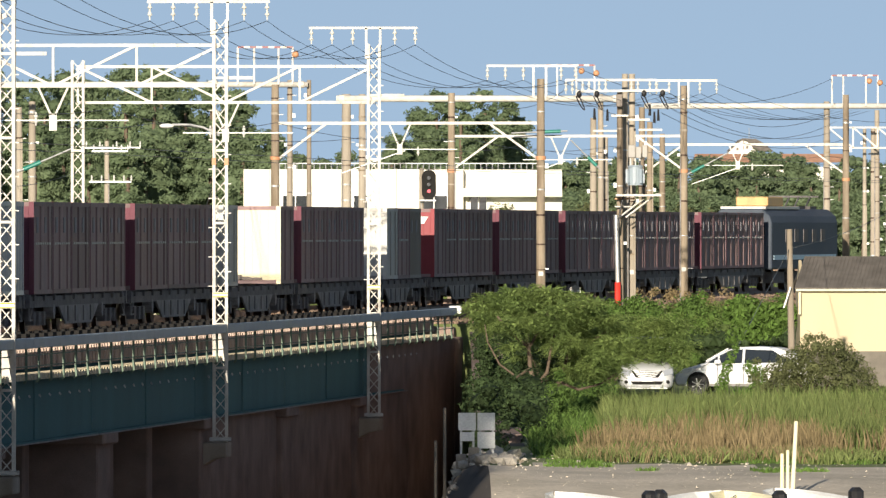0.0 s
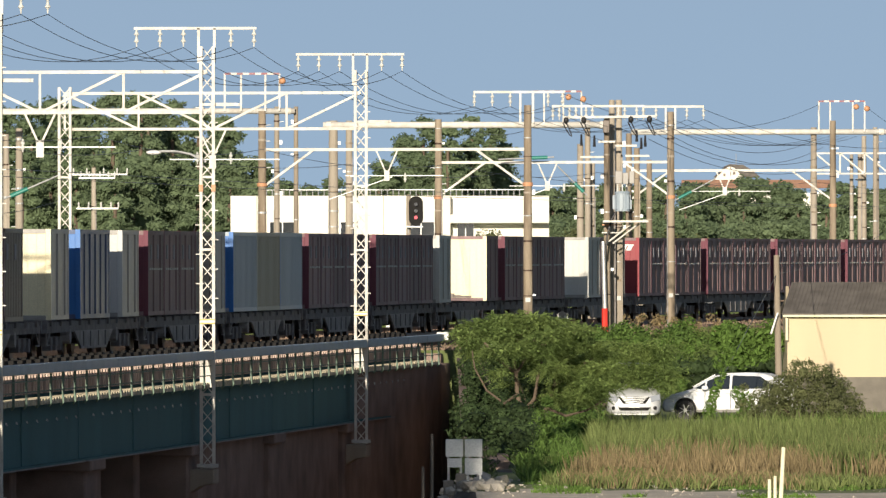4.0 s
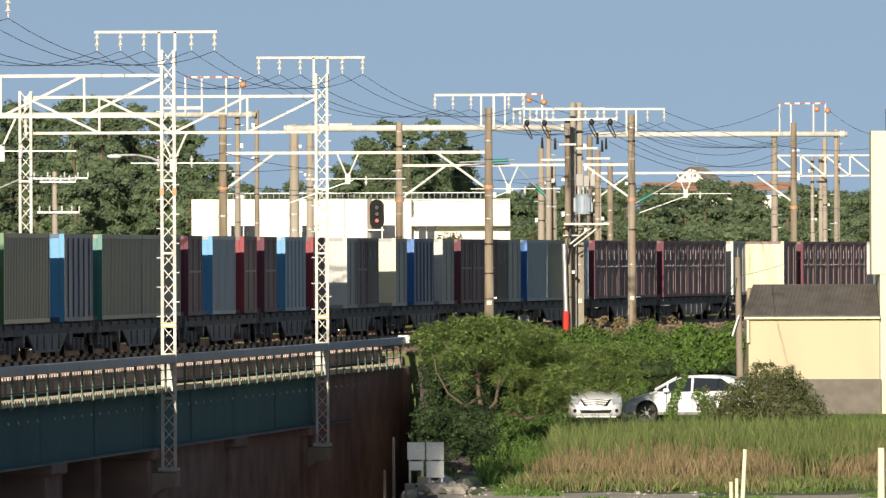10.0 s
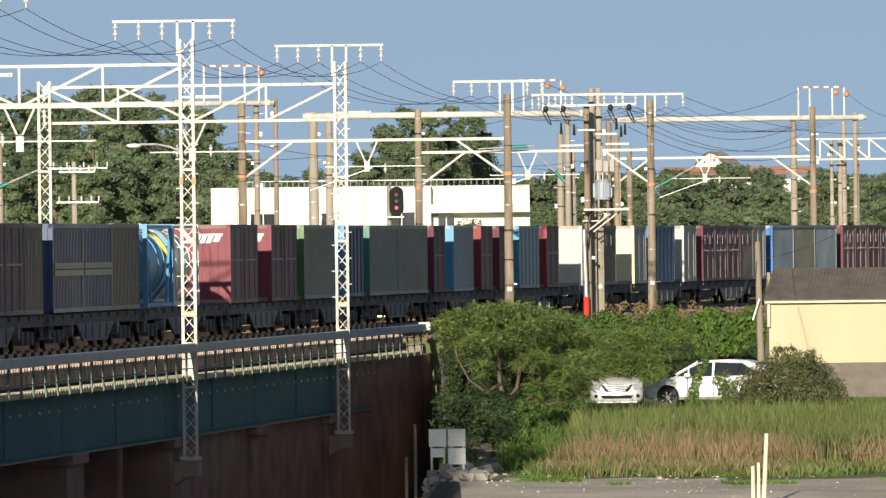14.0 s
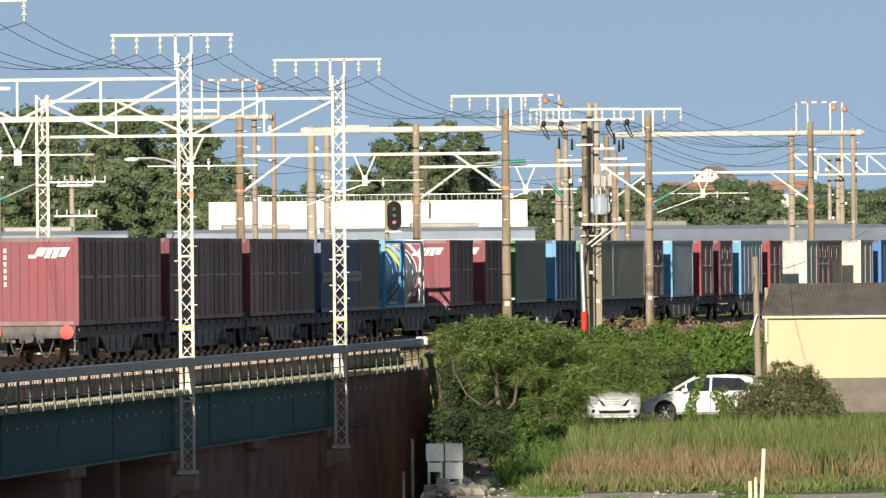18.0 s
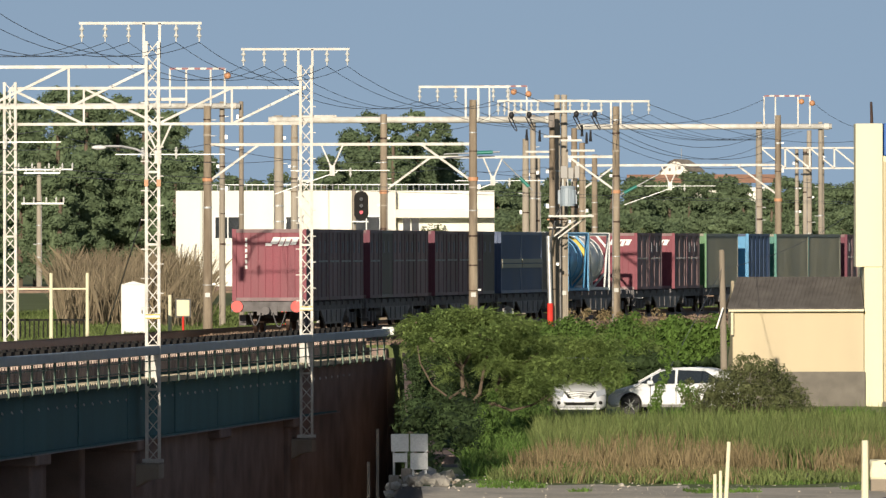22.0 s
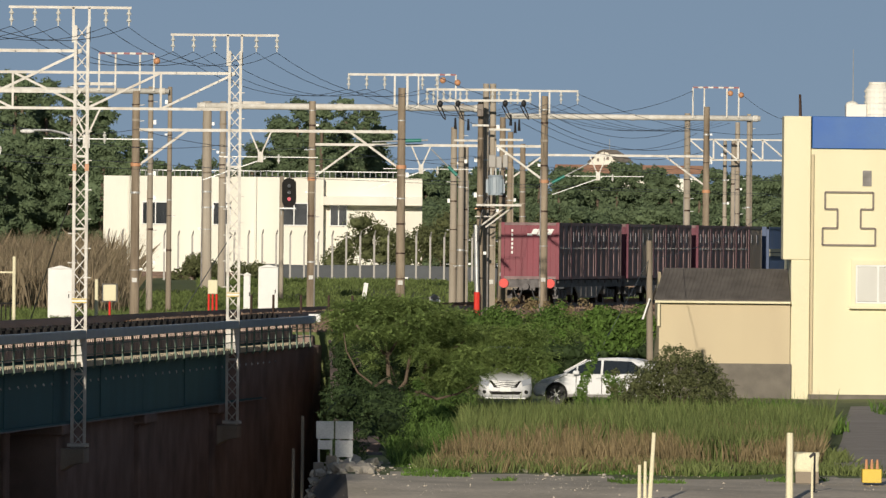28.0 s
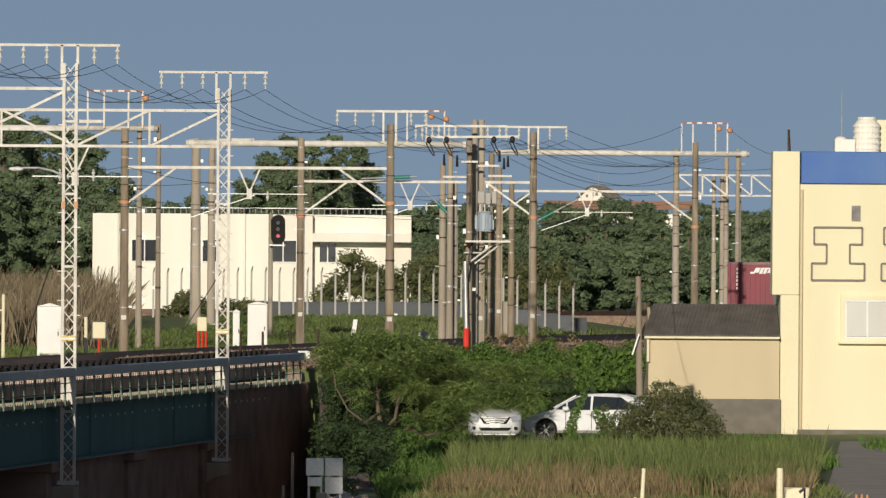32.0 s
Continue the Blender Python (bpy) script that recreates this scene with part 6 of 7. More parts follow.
def trackside_small():
    stakes = (694, 733, 782, 831, 873)
    for b in stakes:
        t = thing("stake", "short rusty stake beside the far track", "stake", group="rusty stakes")
        d = 392
        p = sight(b, 508, d)
        g = B()
        rod(g, (p.x, d, ground_z(p.x, d) - 0.1), p, 0.05, 0.045, 8)
        part("post", g, RAIL, t)
    f = thing("picket_fence", "low white picket fence at the end of the bridge", "fence")
    d = 366.2
    for k in range(13):
        p = sight(850 + k * 6.2, 561, d)
        g = B()
        box(g, (p.x, d, p.z - 0.25), (0.07, 0.05, 0.56))
        part("picket", g, WHITE, f)
    for e in (565, 576):
        g = B()
        beam(g, sight(846, e, d + 0.05), sight(930, e, d + 0.05), 0.05, 0.05)
        part("rail", g, WHITE, f)
    for b in (850, 924):
        p = sight(b, 562, d + 0.1)
        g = B()
        box(g, (p.x, d + 0.12, (p.z + ground_z(p.x, d + 0.12)) / 2 - 0.1), (0.08, 0.08, p.z - ground_z(p.x, d + 0.12) + 0.2))
        part("fence_post", g, WHITE, f)
    # loose ballast stones along the two tracks
    rnd = np.random.default_rng(41)
    n = 30000
    y = 366 + 120 * rnd.random(n) ** 1.3
    off = rnd.uniform(-6.2, 4.8, n)
    P = []
    for a, o in zip(y, off):
        q = beside(a, o, 0)
        near = min(abs(o), abs(o + 4.0))
        z = -0.2 if near < 1.35 else (-0.2 - 0.32 * (near - 1.35) / 0.6 if near < 1.95 else max(-0.52, ground_z(q.x, a)))
        P.append((q.x, a, z))
    P = np.array(P)
    s = rnd.uniform(0.05, 0.12, (n, 1))
    a = rnd.uniform(0, 6.28, n)
    quads = [P + np.stack([np.cos(a + k * 2.094), np.sin(a + k * 2.094), 0 * a - 0.3], 1) * s for k in range(3)]
    tip = P + rnd.normal(0, 0.3, (n, 3)) * s + np.array([0, 0, 1.0]) * s
    V = np.stack(quads + [tip], 1).reshape(-1, 3)
    F = []
    for k in range(n):
        i = k * 4
        F += [(i, i + 1, i + 3), (i + 1, i + 2, i + 3), (i + 2, i, i + 3)]
    me = bpy.data.meshes.new("ballast_stones")
    me.from_pydata(V.tolist(), [], F)
    me.materials.append(BALLAST)
    tagged(new("ballast_stones", me), "loose rusty brown ballast stones along the tracks", "ballast", kind="stuff")


    # rubble on the shore
    n = 2600
    y = 238 - 34 * rnd.random(n) ** 1.8
    x = rnd.uniform(0.9, 14.5, n)
    P = np.array([(a, b, ground_z(a, b)) for a, b in zip(x, y)])
    s = 0.01 + 0.032 * rnd.random((n, 1)) ** 4
    a = rnd.uniform(0, 6.28, n)
    ring = [P + np.stack([np.cos(a + k * 1.571), np.sin(a + k * 1.571), 0 * a - 0.3], 1) * s for k in range(4)]
    tip = P + rnd.normal(0, 0.3, (n, 3)) * s + np.array([0, 0, 0.45]) * s
    V = np.stack(ring + [tip], 1).reshape(-1, 3)
    F = []
    for k in range(n):
        i = k * 5
        F += [(i, i + 1, i + 4), (i + 1, i + 2, i + 4), (i + 2, i + 3, i + 4), (i + 3, i, i + 4)]
    me = bpy.data.meshes.new("shore_rubble")
    me.from_pydata(V.tolist(), [], F)
    me.materials.append(SAND)
    tagged(new("shore_rubble", me), "scattered pale stones on the shore gravel", "rubble", kind="stuff")


trackside_small()


# ---- cars ----
def tumble(g, m, height, lean, axis):
    """Leans the upper sides of a car body inwards above the waist line; m: the car's pose, axis: its side-to-side direction (centre, half width)."""
    inv = m.inverted()
    for v in g.verts:
        q = inv @ v.co
        if q.z > height:
            c, half = axis
            f = (q.y - c) / half
            q.y = c + half * f * (1 - lean * (q.z - height))
            v.co = m @ q


def hull(stations, m, power=5.0, seg=28):
    """A rounded car body: along its length, sections (y, half width, floor, top) with softly squared corners."""
    g = B()
    rows = []
    for y, w, z0, z1 in stations:
        row = []
        for k in range(seg):
            a = 2 * math.pi * k / seg
            ca, sa = math.cos(a), math.sin(a)
            x = w * math.copysign(abs(ca) ** (2 / power), ca)
            z = (z0 + z1) / 2 + (z1 - z0) / 2 * math.copysign(abs(sa) ** (2 / power), sa)
            row.append(g.verts.new(m @ Vector((x * (1 - 0.10 * max(0, z - 1.0)), y, z))))
        rows.append(row)
    for a, b in zip(rows[:-1], rows[1:]):
        for k in range(seg):
            g.faces.new((a[k], a[(k + 1) % seg], b[(k + 1) % seg], b[k]))
    g.faces.new(rows[0])
    g.faces.new(rows[-1][::-1])
    bmesh.ops.recalc_face_normals(g, faces=g.faces[:])
    return g


def van():
    d = 327.0
    t = thing("van", "silver-white minivan parked nose-on beside the bushes", "car")
    c = sight(1145, 0, d).x
    z0 = -2.42
    m = Matrix.Translation((c, d, z0))
    at = lambda *p: m @ Vector(p)
    g = hull([(-0.02, 0.60, 0.32, 0.72), (0.05, 0.74, 0.24, 0.84), (0.2, 0.82, 0.2, 0.93), (0.5, 0.85, 0.18, 1.0), (0.95, 0.86, 0.18, 1.1), (1.3, 0.86, 0.18, 1.45), (1.75, 0.86, 0.18, 1.78), (2.4, 0.86, 0.18, 1.86), (4.3, 0.86, 0.18, 1.83), (4.65, 0.8, 0.25, 1.2)], m)
    part("body", g, CAR_SILVER, t, smooth=True)
    g = B()
    prism(g, [at(-0.72, 1.0, 1.17), at(0.72, 1.0, 1.17), at(0.62, 1.62, 1.72), at(-0.62, 1.62, 1.72)], (0, -0.06, 0.05))
    part("windscreen", g, GLASS_DARK, t)
    g = B()
    prism(g, [at(-0.5, -0.035, 0.80), at(0.5, -0.035, 0.80), at(0.36, -0.035, 0.58), at(-0.36, -0.035, 0.58)], (0, 0.05, 0))
    part("grille_mesh", g, SOOT, t)
    g = B()
    for k in range(4):
        w = 0.86 - k * 0.1
        for sx in (-1, 1):
            beam(g, at(0, -0.06, 0.76 - k * 0.055), at(sx * w / 2, -0.03, 0.79 - k * 0.055), 0.03, 0.03)
    part("grille", g, GALV, t, "chrome grille bars")
    g = B()
    prism(g, [at(-0.52, -0.03, 0.46), at(0.52, -0.03, 0.46), at(0.44, -0.03, 0.36), at(-0.44, -0.03, 0.36)], (0, 0.06, 0))
    part("lower_intake", g, SOOT, t)
    g = B()
    box(g, at(0, -0.0, 0.25), (1.3, 0.1, 0.07))
    part("bumper_lip", g, GALV, t, bevel=0.02)
    lamp = glassy("lamp_glass", (0.30, 0.32, 0.35), 0.2)
    for sx in (-1, 1):
        g = B()
        prism(g, [at(sx * 0.50, 0.0, 0.80), at(sx * 0.80, 0.12, 0.88), at(sx * 0.82, 0.12, 0.70), at(sx * 0.54, 0.0, 0.62)], (0, -0.06, 0))
        part("headlight", g, lamp, t, "clear headlight")
        g = B()
        rod(g, at(sx * 0.66, -0.02, 0.44), at(sx * 0.66, 0.1, 0.44), 0.06, 0.06, 12)
        part("fog_lamp", g, SOOT, t)
        g = B()
        box(g, at(sx * 0.98, 1.2, 1.12), (0.2, 0.14, 0.2))
        part("wing_mirror", g, CAR_SILVER, t, bevel=0.03)
        for y in (0.85, 3.7):
            h = B()
            rod(h, at(sx * 0.66, y, 0.32), at(sx * 0.868, y, 0.32), 0.32, 0.32, 20)
            part("wheel", h, BLACK, t)
    g = B()
    box(g, at(0, -0.045, 0.53), (0.33, 0.02, 0.15))
    part("plate", g, WHITE, t, "blank pale plate")


def hatchback():
    d = 331.0
    t = thing("hatchback", "white hatchback parked side-on behind the shrub", "car")
    x0 = sight(1193, 0, d).x
    z0, w = -2.42, 1.7
    m = Matrix.Translation((x0, d, z0)) @ Euler((0, 0, radians(-14))).to_matrix().to_4x4()
    turn = m.to_3x3()
    axis = (w / 2, w / 2)
    prof = [(0.06, 0.25), (0.0, 0.45), (0.06, 0.64), (0.3, 0.80), (0.65, 0.90), (1.0, 1.0), (1.4, 1.24), (1.75, 1.42), (2.1, 1.50), (2.7, 1.52), (3.3, 1.48), (3.8, 1.34), (4.1, 1.12), (4.28, 0.95), (4.3, 0.3)]
    g = B()
    prism(g, [m @ Vector((x, 0, z)) for x, z in prof], turn @ Vector((0, w, 0)))
    tumble(g, m, 0.95, 0.42, axis)
    part("body", g, CAR_WHITE, t, bevel=0.07)

    def flat(name, pts, material, y, thick=0.016, label=""):
        g = B()
        prism(g, [m @ Vector((x, y, z)) for x, z in pts], turn @ Vector((0, thick, 0)))
        tumble(g, m, 0.95, 0.42, axis)
        part(name, g, material, t, label)

    for y in (-0.014, w - 0.002):
        flat("quarter_window", ((1.08, 1.0), (1.42, 1.21), (1.42, 1.0)), GLASS_DARK, y)
        flat("front_window", ((1.48, 1.0), (1.48, 1.235), (1.80, 1.39), (2.22, 1.43), (2.22, 1.0)), GLASS_DARK, y)
        flat("rear_window", ((2.30, 1.0), (2.30, 1.43), (3.2, 1.40), (3.68, 1.10), (3.6, 1.02)), GLASS_DARK, y)
        for x in (1.42, 2.26, 3.2):
            flat("door_seam", ((x, 0.36), (x + 0.018, 0.36), (x + 0.018, 0.96), (x, 0.96)), SOOT, y + 0.006, 0.006)
        flat("sill_strip", ((1.15, 0.25), (3.05, 0.25), (3.05, 0.33), (1.15, 0.33)), GREY_STEEL, y)
        for x in (2.08, 2.98):
            flat("door_handle", ((x, 0.86), (x + 0.16, 0.86), (x + 0.16, 0.90), (x, 0.90)), CAR_WHITE, y - 0.01, 0.03)
    g = B()
    prism(g, [m @ Vector(p) for p in ((1.02, 0.16, 1.03), (1.02, w - 0.16, 1.03), (1.72, w - 0.3, 1.43), (1.72, 0.3, 1.43))], turn @ Vector((-0.03, 0, 0.04)))
    part("windscreen", g, GLASS_DARK, t)
    for x in (0.78, 3.45):
        for y, out in ((0.0, -1), (w, 1)):
            h = B()
            rod(h, m @ Vector((x, y - out * 0.1, 0.35)), m @ Vector((x, y + out * 0.006, 0.35)), 0.37, 0.37, 24)
            part("wheel_arch", h, SOOT, t)
            h = B()
            rod(h, m @ Vector((x, y - out * 0.16, 0.31)), m @ Vector((x, y + out * 0.02, 0.31)), 0.31, 0.31, 24)
            wl = part("wheel", h, BLACK, t)
            h = B()
            for k in range(7):
                a = k / 7 * 2 * math.pi
                beam(h, m @ Vector((x, y + out * 0.03, 0.31)), m @ Vector((x + 0.2 * math.cos(a), y + out * 0.03, 0.31 + 0.2 * math.sin(a))), 0.05, 0.02)
            rod(h, m @ Vector((x, y + out * 0.02, 0.31)), m @ Vector((x, y + out * 0.035, 0.31)), 0.06, 0.06, 10)
            part("rim", h, GALV, wl)
    g = B()
    prism(g, [m @ Vector((x, -0.012, z)) for x, z in ((0.1, 0.64), (0.3, 0.78), (0.62, 0.84), (0.5, 0.70))], turn @ Vector((0, 0.25, 0)))
    part("headlight", g, glassy("lamp_glass", (0.5, 0.52, 0.55), 0.1), t)
    g = B()
    box(g, m @ Vector((1.45, -0.12, 1.03)), (0.2, 0.16, 0.13))
    part("wing_mirror", g, CAR_WHITE, t, bevel=0.03)


# ---- the shore ----
def shore():
    d = 234.0
    for b0, b1, rows, legs in ((811, 842, ((731, 762), (765, 781)), (816, 838)), (845, 876, ((731, 762), (765, 794)), (850, 872))):
        t = thing("notice_board", "pale blank notice boards on concrete-footed posts", "notice board", group="notice boards")
        for e0, e1 in rows:
            p, q = sight(b0 + (3 if e1 == 781 else 0), e0, d), sight(b1 - (3 if e1 == 781 else 0), e1, d)
            g = B()
            box(g, ((p.x + q.x) / 2, d, (p.z + q.z) / 2), (q.x - p.x, 0.03, p.z - q.z))
            part("panel", g, WHITE, t, bevel=0.005)
        for b in legs:
            p = sight(b, 760, d)
            g = B()
            box(g, (p.x, d + 0.05, (p.z + ground_z(p.x, d)) / 2), (0.05, 0.05, p.z - ground_z(p.x, d)))
            part("leg", g, GALV, t)
            if b0 < 830:
                g = B()
                box(g, (p.x, d + 0.05, ground_z(p.x, d) + 0.15), (0.24, 0.24, 0.34))
                part("foot_block", g, CONCRETE, t, bevel=0.02)
    for b, e0, d, r, m in ((787, 722, 228, 0.04, WOOD_GREY), (771, 780, 226, 0.04, WOOD_GREY), (922, 814, 232, 0.06, WOOD_GREY), (1384, 803, 214, 0.045, CREAM_WALL), (1394, 797, 214, 0.04, CREAM_WALL), (1409, 746, 214, 0.05, CREAM_WALL), (1650, 744, 216, 0.085, CREAM_WALL), (1690, 800, 213, 0.03, CREAM_WALL)):
        t = thing("stake", "upright pale stake in the shore gravel" if m is CREAM_WALL else "thin weathered stake near the bridge", "stake")
        p = sight(b, e0, d)
        g = B()
        rod(g, (p.x - 0.10 * (b == 1409), d, ground_z(p.x, d) - 0.3), p, r, r * 0.8, 8)
        part("shaft", g, m, t)
    t = thing("sack", "bulging cream bulk sack beside the stakes", "sack")
    p = sight(1680, 796, 226)
    g = B()
    box(g, (p.x, 226, p.z), (0.52, 0.5, 0.44))
    bmesh.ops.subdivide_edges(g, edges=g.edges[:], cuts=4, use_grid_fill=True)
    for v in g.verts:
        o = v.co - Vector((p.x, 226, p.z))
        v.co += o.normalized() * 0.05 * noise.noise(v.co * 4) - o * 0.1 * max(0, o.length - 0.28) / 0.1 * 0.6
    part("bag", g, CREAM_WALL, t, smooth=True)
    g = B()
    box(g, (p.x, 226, (p.z - 0.2 + ground_z(p.x, 226)) / 2), (0.5, 0.5, p.z - 0.2 - ground_z(p.x, 226)))
    part("pallet", g, WOOD_GREY, t)
    t = thing("goose_neck_tap", "thin black bent standpipe before the sack", "standpipe")
    g = B()
    a = sight(1694, 815, 219)
    rod(g, (a.x, 219, ground_z(a.x, 219)), sight(1694, 779, 219), 0.025, seg=6)
    rod(g, sight(1694, 779, 219), sight(1685, 787, 219), 0.03, seg=6)
    part("pipe", g, BLACK, t)
    rnd = random.Random(31)
    for k in range(240):
        b = rnd.uniform(700, 1500) if k < 110 else rnd.uniform(700, 930)
        d = rnd.uniform(229, 243)
        x = (b - 784) * d / 18300
        t = BODIES.setdefault(("stone", k % 6), None)
        if t is None:
            g = B()
            ball(g, (0, 0, 0), 0.1, 1, (rnd.uniform(0.9, 1.7), rnd.uniform(0.8, 1.3), rnd.uniform(0.45, 0.8)))
            for v in g.verts:
                v.co += v.co * rnd.uniform(-0.25, 0.25)
            t = BODIES[("stone", k % 6)] = mesh_of("stone", g, STONE)
        o = tagged(new("stone", t), "pale rough stone on the gravel shore", "stone", "shore stones")
        o.location = (x, d, ground_z(x, d) + 0.02)
        s_ = rnd.uniform(0.18, 0.75) ** 1.2
        o.scale = (s_, s_, s_)
        o.rotation_euler = (0, 0, rnd.uniform(0, 6))
    for k in range(34):
        d = rnd.uniform(230, 240)
        x = (rnd.uniform(800, 915) - 784) * d / 18300
        o = tagged(new("stone", BODIES[("stone", k % 6)]), "large pale boulder at the foot of the notice boards", "stone", "shore boulders")
        s_ = rnd.uniform(0.9, 2.2)
        o.location = (x, d, ground_z(x, d) + 0.03 * s_)
        o.scale = (s_, s_, s_)
        o.rotation_euler = (rnd.uniform(-0.3, 0.3), rnd.uniform(-0.3, 0.3), rnd.uniform(0, 6))
    # lane
    g = B()
    vs = []
    for y, xl in ((236, 12.1), (250, 12.9), (275, 14.4), (300, 15.8), (331, 17.6)):
        vs.append((g.verts.new((xl, y, ground_z(xl, y) + 0.05)), g.verts.new((xl + 4.5, y, ground_z(xl + 4, y) + 0.05))))
    for a, b in zip(vs[:-1], vs[1:]):
        g.faces.new((a[0], a[1], b[1], b[0]))
    r = bmesh.ops.extrude_face_region(g, geom=g.faces[:])
    bmesh.ops.translate(g, vec=(0, 0, -0.3), verts=[v for v in r["geom"] if isinstance(v, bmesh.types.BMVert)])
    bmesh.ops.recalc_face_normals(g, faces=g.faces[:])
    solo("lane", g, ASPHALT, "worn grey asphalt lane beside the cream building", "lane", "structure")
    t = thing("crate", "yellow plastic crate with orange bottles on the lane", "crate")
    p = sight(1795, 845, 226)
    g = B()
    box(g, (p.x, 226, ground_z(p.x, 226) + 0.2), (0.42, 0.4, 0.3))
    part("crate_body", g, YELLOW, t, bevel=0.01)
    for k in range(3):
        g = B()
        rod(g, (p.x - 0.12 + 0.12 * k, 225.9, ground_z(p.x, 226) + 0.33), (p.x - 0.12 + 0.12 * k, 225.9, ground_z(p.x, 226) + 0.56), 0.04, 0.025, 8)
        part("bottle", g, ORANGE, t)


def boat(b, e, d, length, turn, cover):
    t = thing("small_boat", "small white open boat with an outboard engine", "boat", group="moored boats")
    p = sight(b, e, d)
    m = Matrix.Translation((p.x, d, -3.45)) @ Euler((0, 0, radians(turn))).to_matrix().to_4x4()
    h = p.z + 3.45
    g = B()
    n = 9
    rows = []
    for k in range(n):
        f = k / (n - 1)
        hw = 0.75 * (1 - f ** 3) ** 0.5 + 0.02
        z1 = h * (0.78 + 0.22 * f)
        rows.append([g.verts.new(m @ Vector((x, (f - 0.5) * length, z))) for x, z in ((-hw, z1), (-hw * 0.85, 0.25), (0, -0.1), (hw * 0.85, 0.25), (hw, z1), (hw * 0.86, z1 - 0.05), (0, 0.3), (-hw * 0.86, z1 - 0.05))])
    for a, c in zip(rows[:-1], rows[1:]):
        for i in range(8):
            g.faces.new((a[i], a[(i + 1) % 8], c[(i + 1) % 8], c[i]))
    g.faces.new(rows[0][::-1])
    g.faces.new(rows[-1])
    bmesh.ops.recalc_face_normals(g, faces=g.faces[:])
    part("hull", g, cover, t)
    g = B()
    box(g, m @ Vector((0, -length / 2 - 0.1, h * 0.95)), (0.26, 0.34, 0.34), radians(turn))
    part("outboard_cowl", g, BLACK, t, "black outboard cowl", 0.08)
    g = B()
    box(g, m @ Vector((0, -length / 2 - 0.1, h * 0.45)), (0.14, 0.2, h * 0.9), radians(turn))
    part("outboard_leg", g, GREY_STEEL, t)
    g = B()
    box(g, m @ Vector((0, length * 0.1, h * 0.6)), (1.2, 0.25, 0.05), radians(turn))
    part("thwart", g, WOOD_GREY, t)


pole_cluster()
pole_racks()
signal_post()
trackside()
van()
hatchback()
shore()
boat(1062, 874, 203, 4.2, 25, WHITE)
boat(1225, 872, 204, 4.2, -18, WHITE)
boat(1330, 873, 203, 4.4, 12, CREAM_WALL)
boat(1440, 868, 204, 4.2, 20, WHITE)


# ---- overhead wires ----
def wires():
    hangs = (-2.05, -1.37, -0.69, 0.69, 1.36)
    tops = []
    for y in MAST_Y:
        p = beside(y, 3.23, 0)
        tops.append([Vector((p.x + h, p.y, 8.9)) for h in hangs])
    d = 395
    tops.append([sight(861 + 159 * f, 117, d) + Vector((0, -0.2, -0.55)) for f in (0.01, 0.21, 0.41, 0.83, 0.99)])
    d = 437
    tops.append([sight(1160 + 109 * f, 143, d) + Vector((0, -0.2, -0.55)) for f in (0.02, 0.22, 0.5, 0.72, 0.99)])
    tops.append([Vector((sight(1475 + 16 * k, 0, 520).x, 520, sight(0, 196, 520).z)) for k in range(5)])
    for k in range(5):
        for a, b in zip(tops[:-1], tops[1:]):
            sag("feeder_wire", [a[k], b[k]], 0.0095, 0.75, 12, "dark feeder wire hung between crossarms")
    # messenger and contact wires over both tracks
    for off in (0.0, -4.0):
        for z, r, drop in ((6.35, 0.009, 0.35), (5.25, 0.009, 0.02)):
            ys = [219, 259, 300.6, 339.8, 395, 437, 497, 560]
            pts = [beside(y, off, z) for y in ys]
            for a, b in zip(pts[:-1], pts[1:]):
                sag("contact_wire", [a, b], r, drop, 10, "thin overhead line wire above the track")
    for (b0, e0, d0), (b1, e1, d1), dr in (((999, 160, 408), (861, 185, 395), 0.4), ((1184, 165, 408), (1470, 200, 520), 1.0), ((1160, 175, 408), (1480, 215, 520), 1.2), ((1184, 180, 408), (1470, 235, 520), 0.8), ((1170, 200, 408), (1500, 245, 520), 0.9), ((1020, 170, 408), (1097, 205, 408), 0.1), 
                                             ((1269, 148, 437), (1690, 205, 560), 0.9), ((1553, 140, 522), (1690, 190, 560), 0.6), ((1020, 120, 395), (1472, 140, 522), 1.3), ((30, 330, 430), (150, 300, 349), 0.1), ((175, 310, 585), (147, 255, 560), 0.1)):
        sag("cross_wire", [sight(b0, e0, d0), sight(b1, e1, d1)], 0.011, dr, 12, "dark service wire between the poles")
    for (b0, e0, d0), (b1, e1, d1) in (((378, 325, 349), (300, 470, 372)), ((659, 402, 400), (562, 528, 405))):
        foot = sight(b1, e1, d1)
        foot.z = ground_z(foot.x, d1)
        sag("stay_wire", [sight(b0, e0, d0), foot], 0.022, 0.0, 2, "pale steel stay wire running to the ground", "stays")
    # steady arms with green sleeves
    for b0, e0, b1, e1, d in ((1004, 232, 905, 236, 437), (1062, 300, 1010, 248, 437), (30, 305, 130, 262, 349), (1215, 310, 1290, 270, 497)):
        t = thing("steady_arm", "slanting steady arm with a green insulating sleeve", "steady arm", group="steady arms")
        a, b = sight(b0, e0, d), sight(b1, e1, d)
        g = B()
        rod(g, a, b, 0.03, seg=8)
        part("tube", g, GALV, t)
        g = B()
        rod(g, a.lerp(b, 0.12), a.lerp(b, 0.42), 0.075, 0.075, 10)
        part("sleeve", g, GREEN_INS, t, "green insulating sleeve")


wires()


# ---- freight train ----
PITCH, LOAD, UNIT = 19.87, 17.95, 3.59
BOX_W, BOX_H, DECK = 2.56, 2.48, 1.06


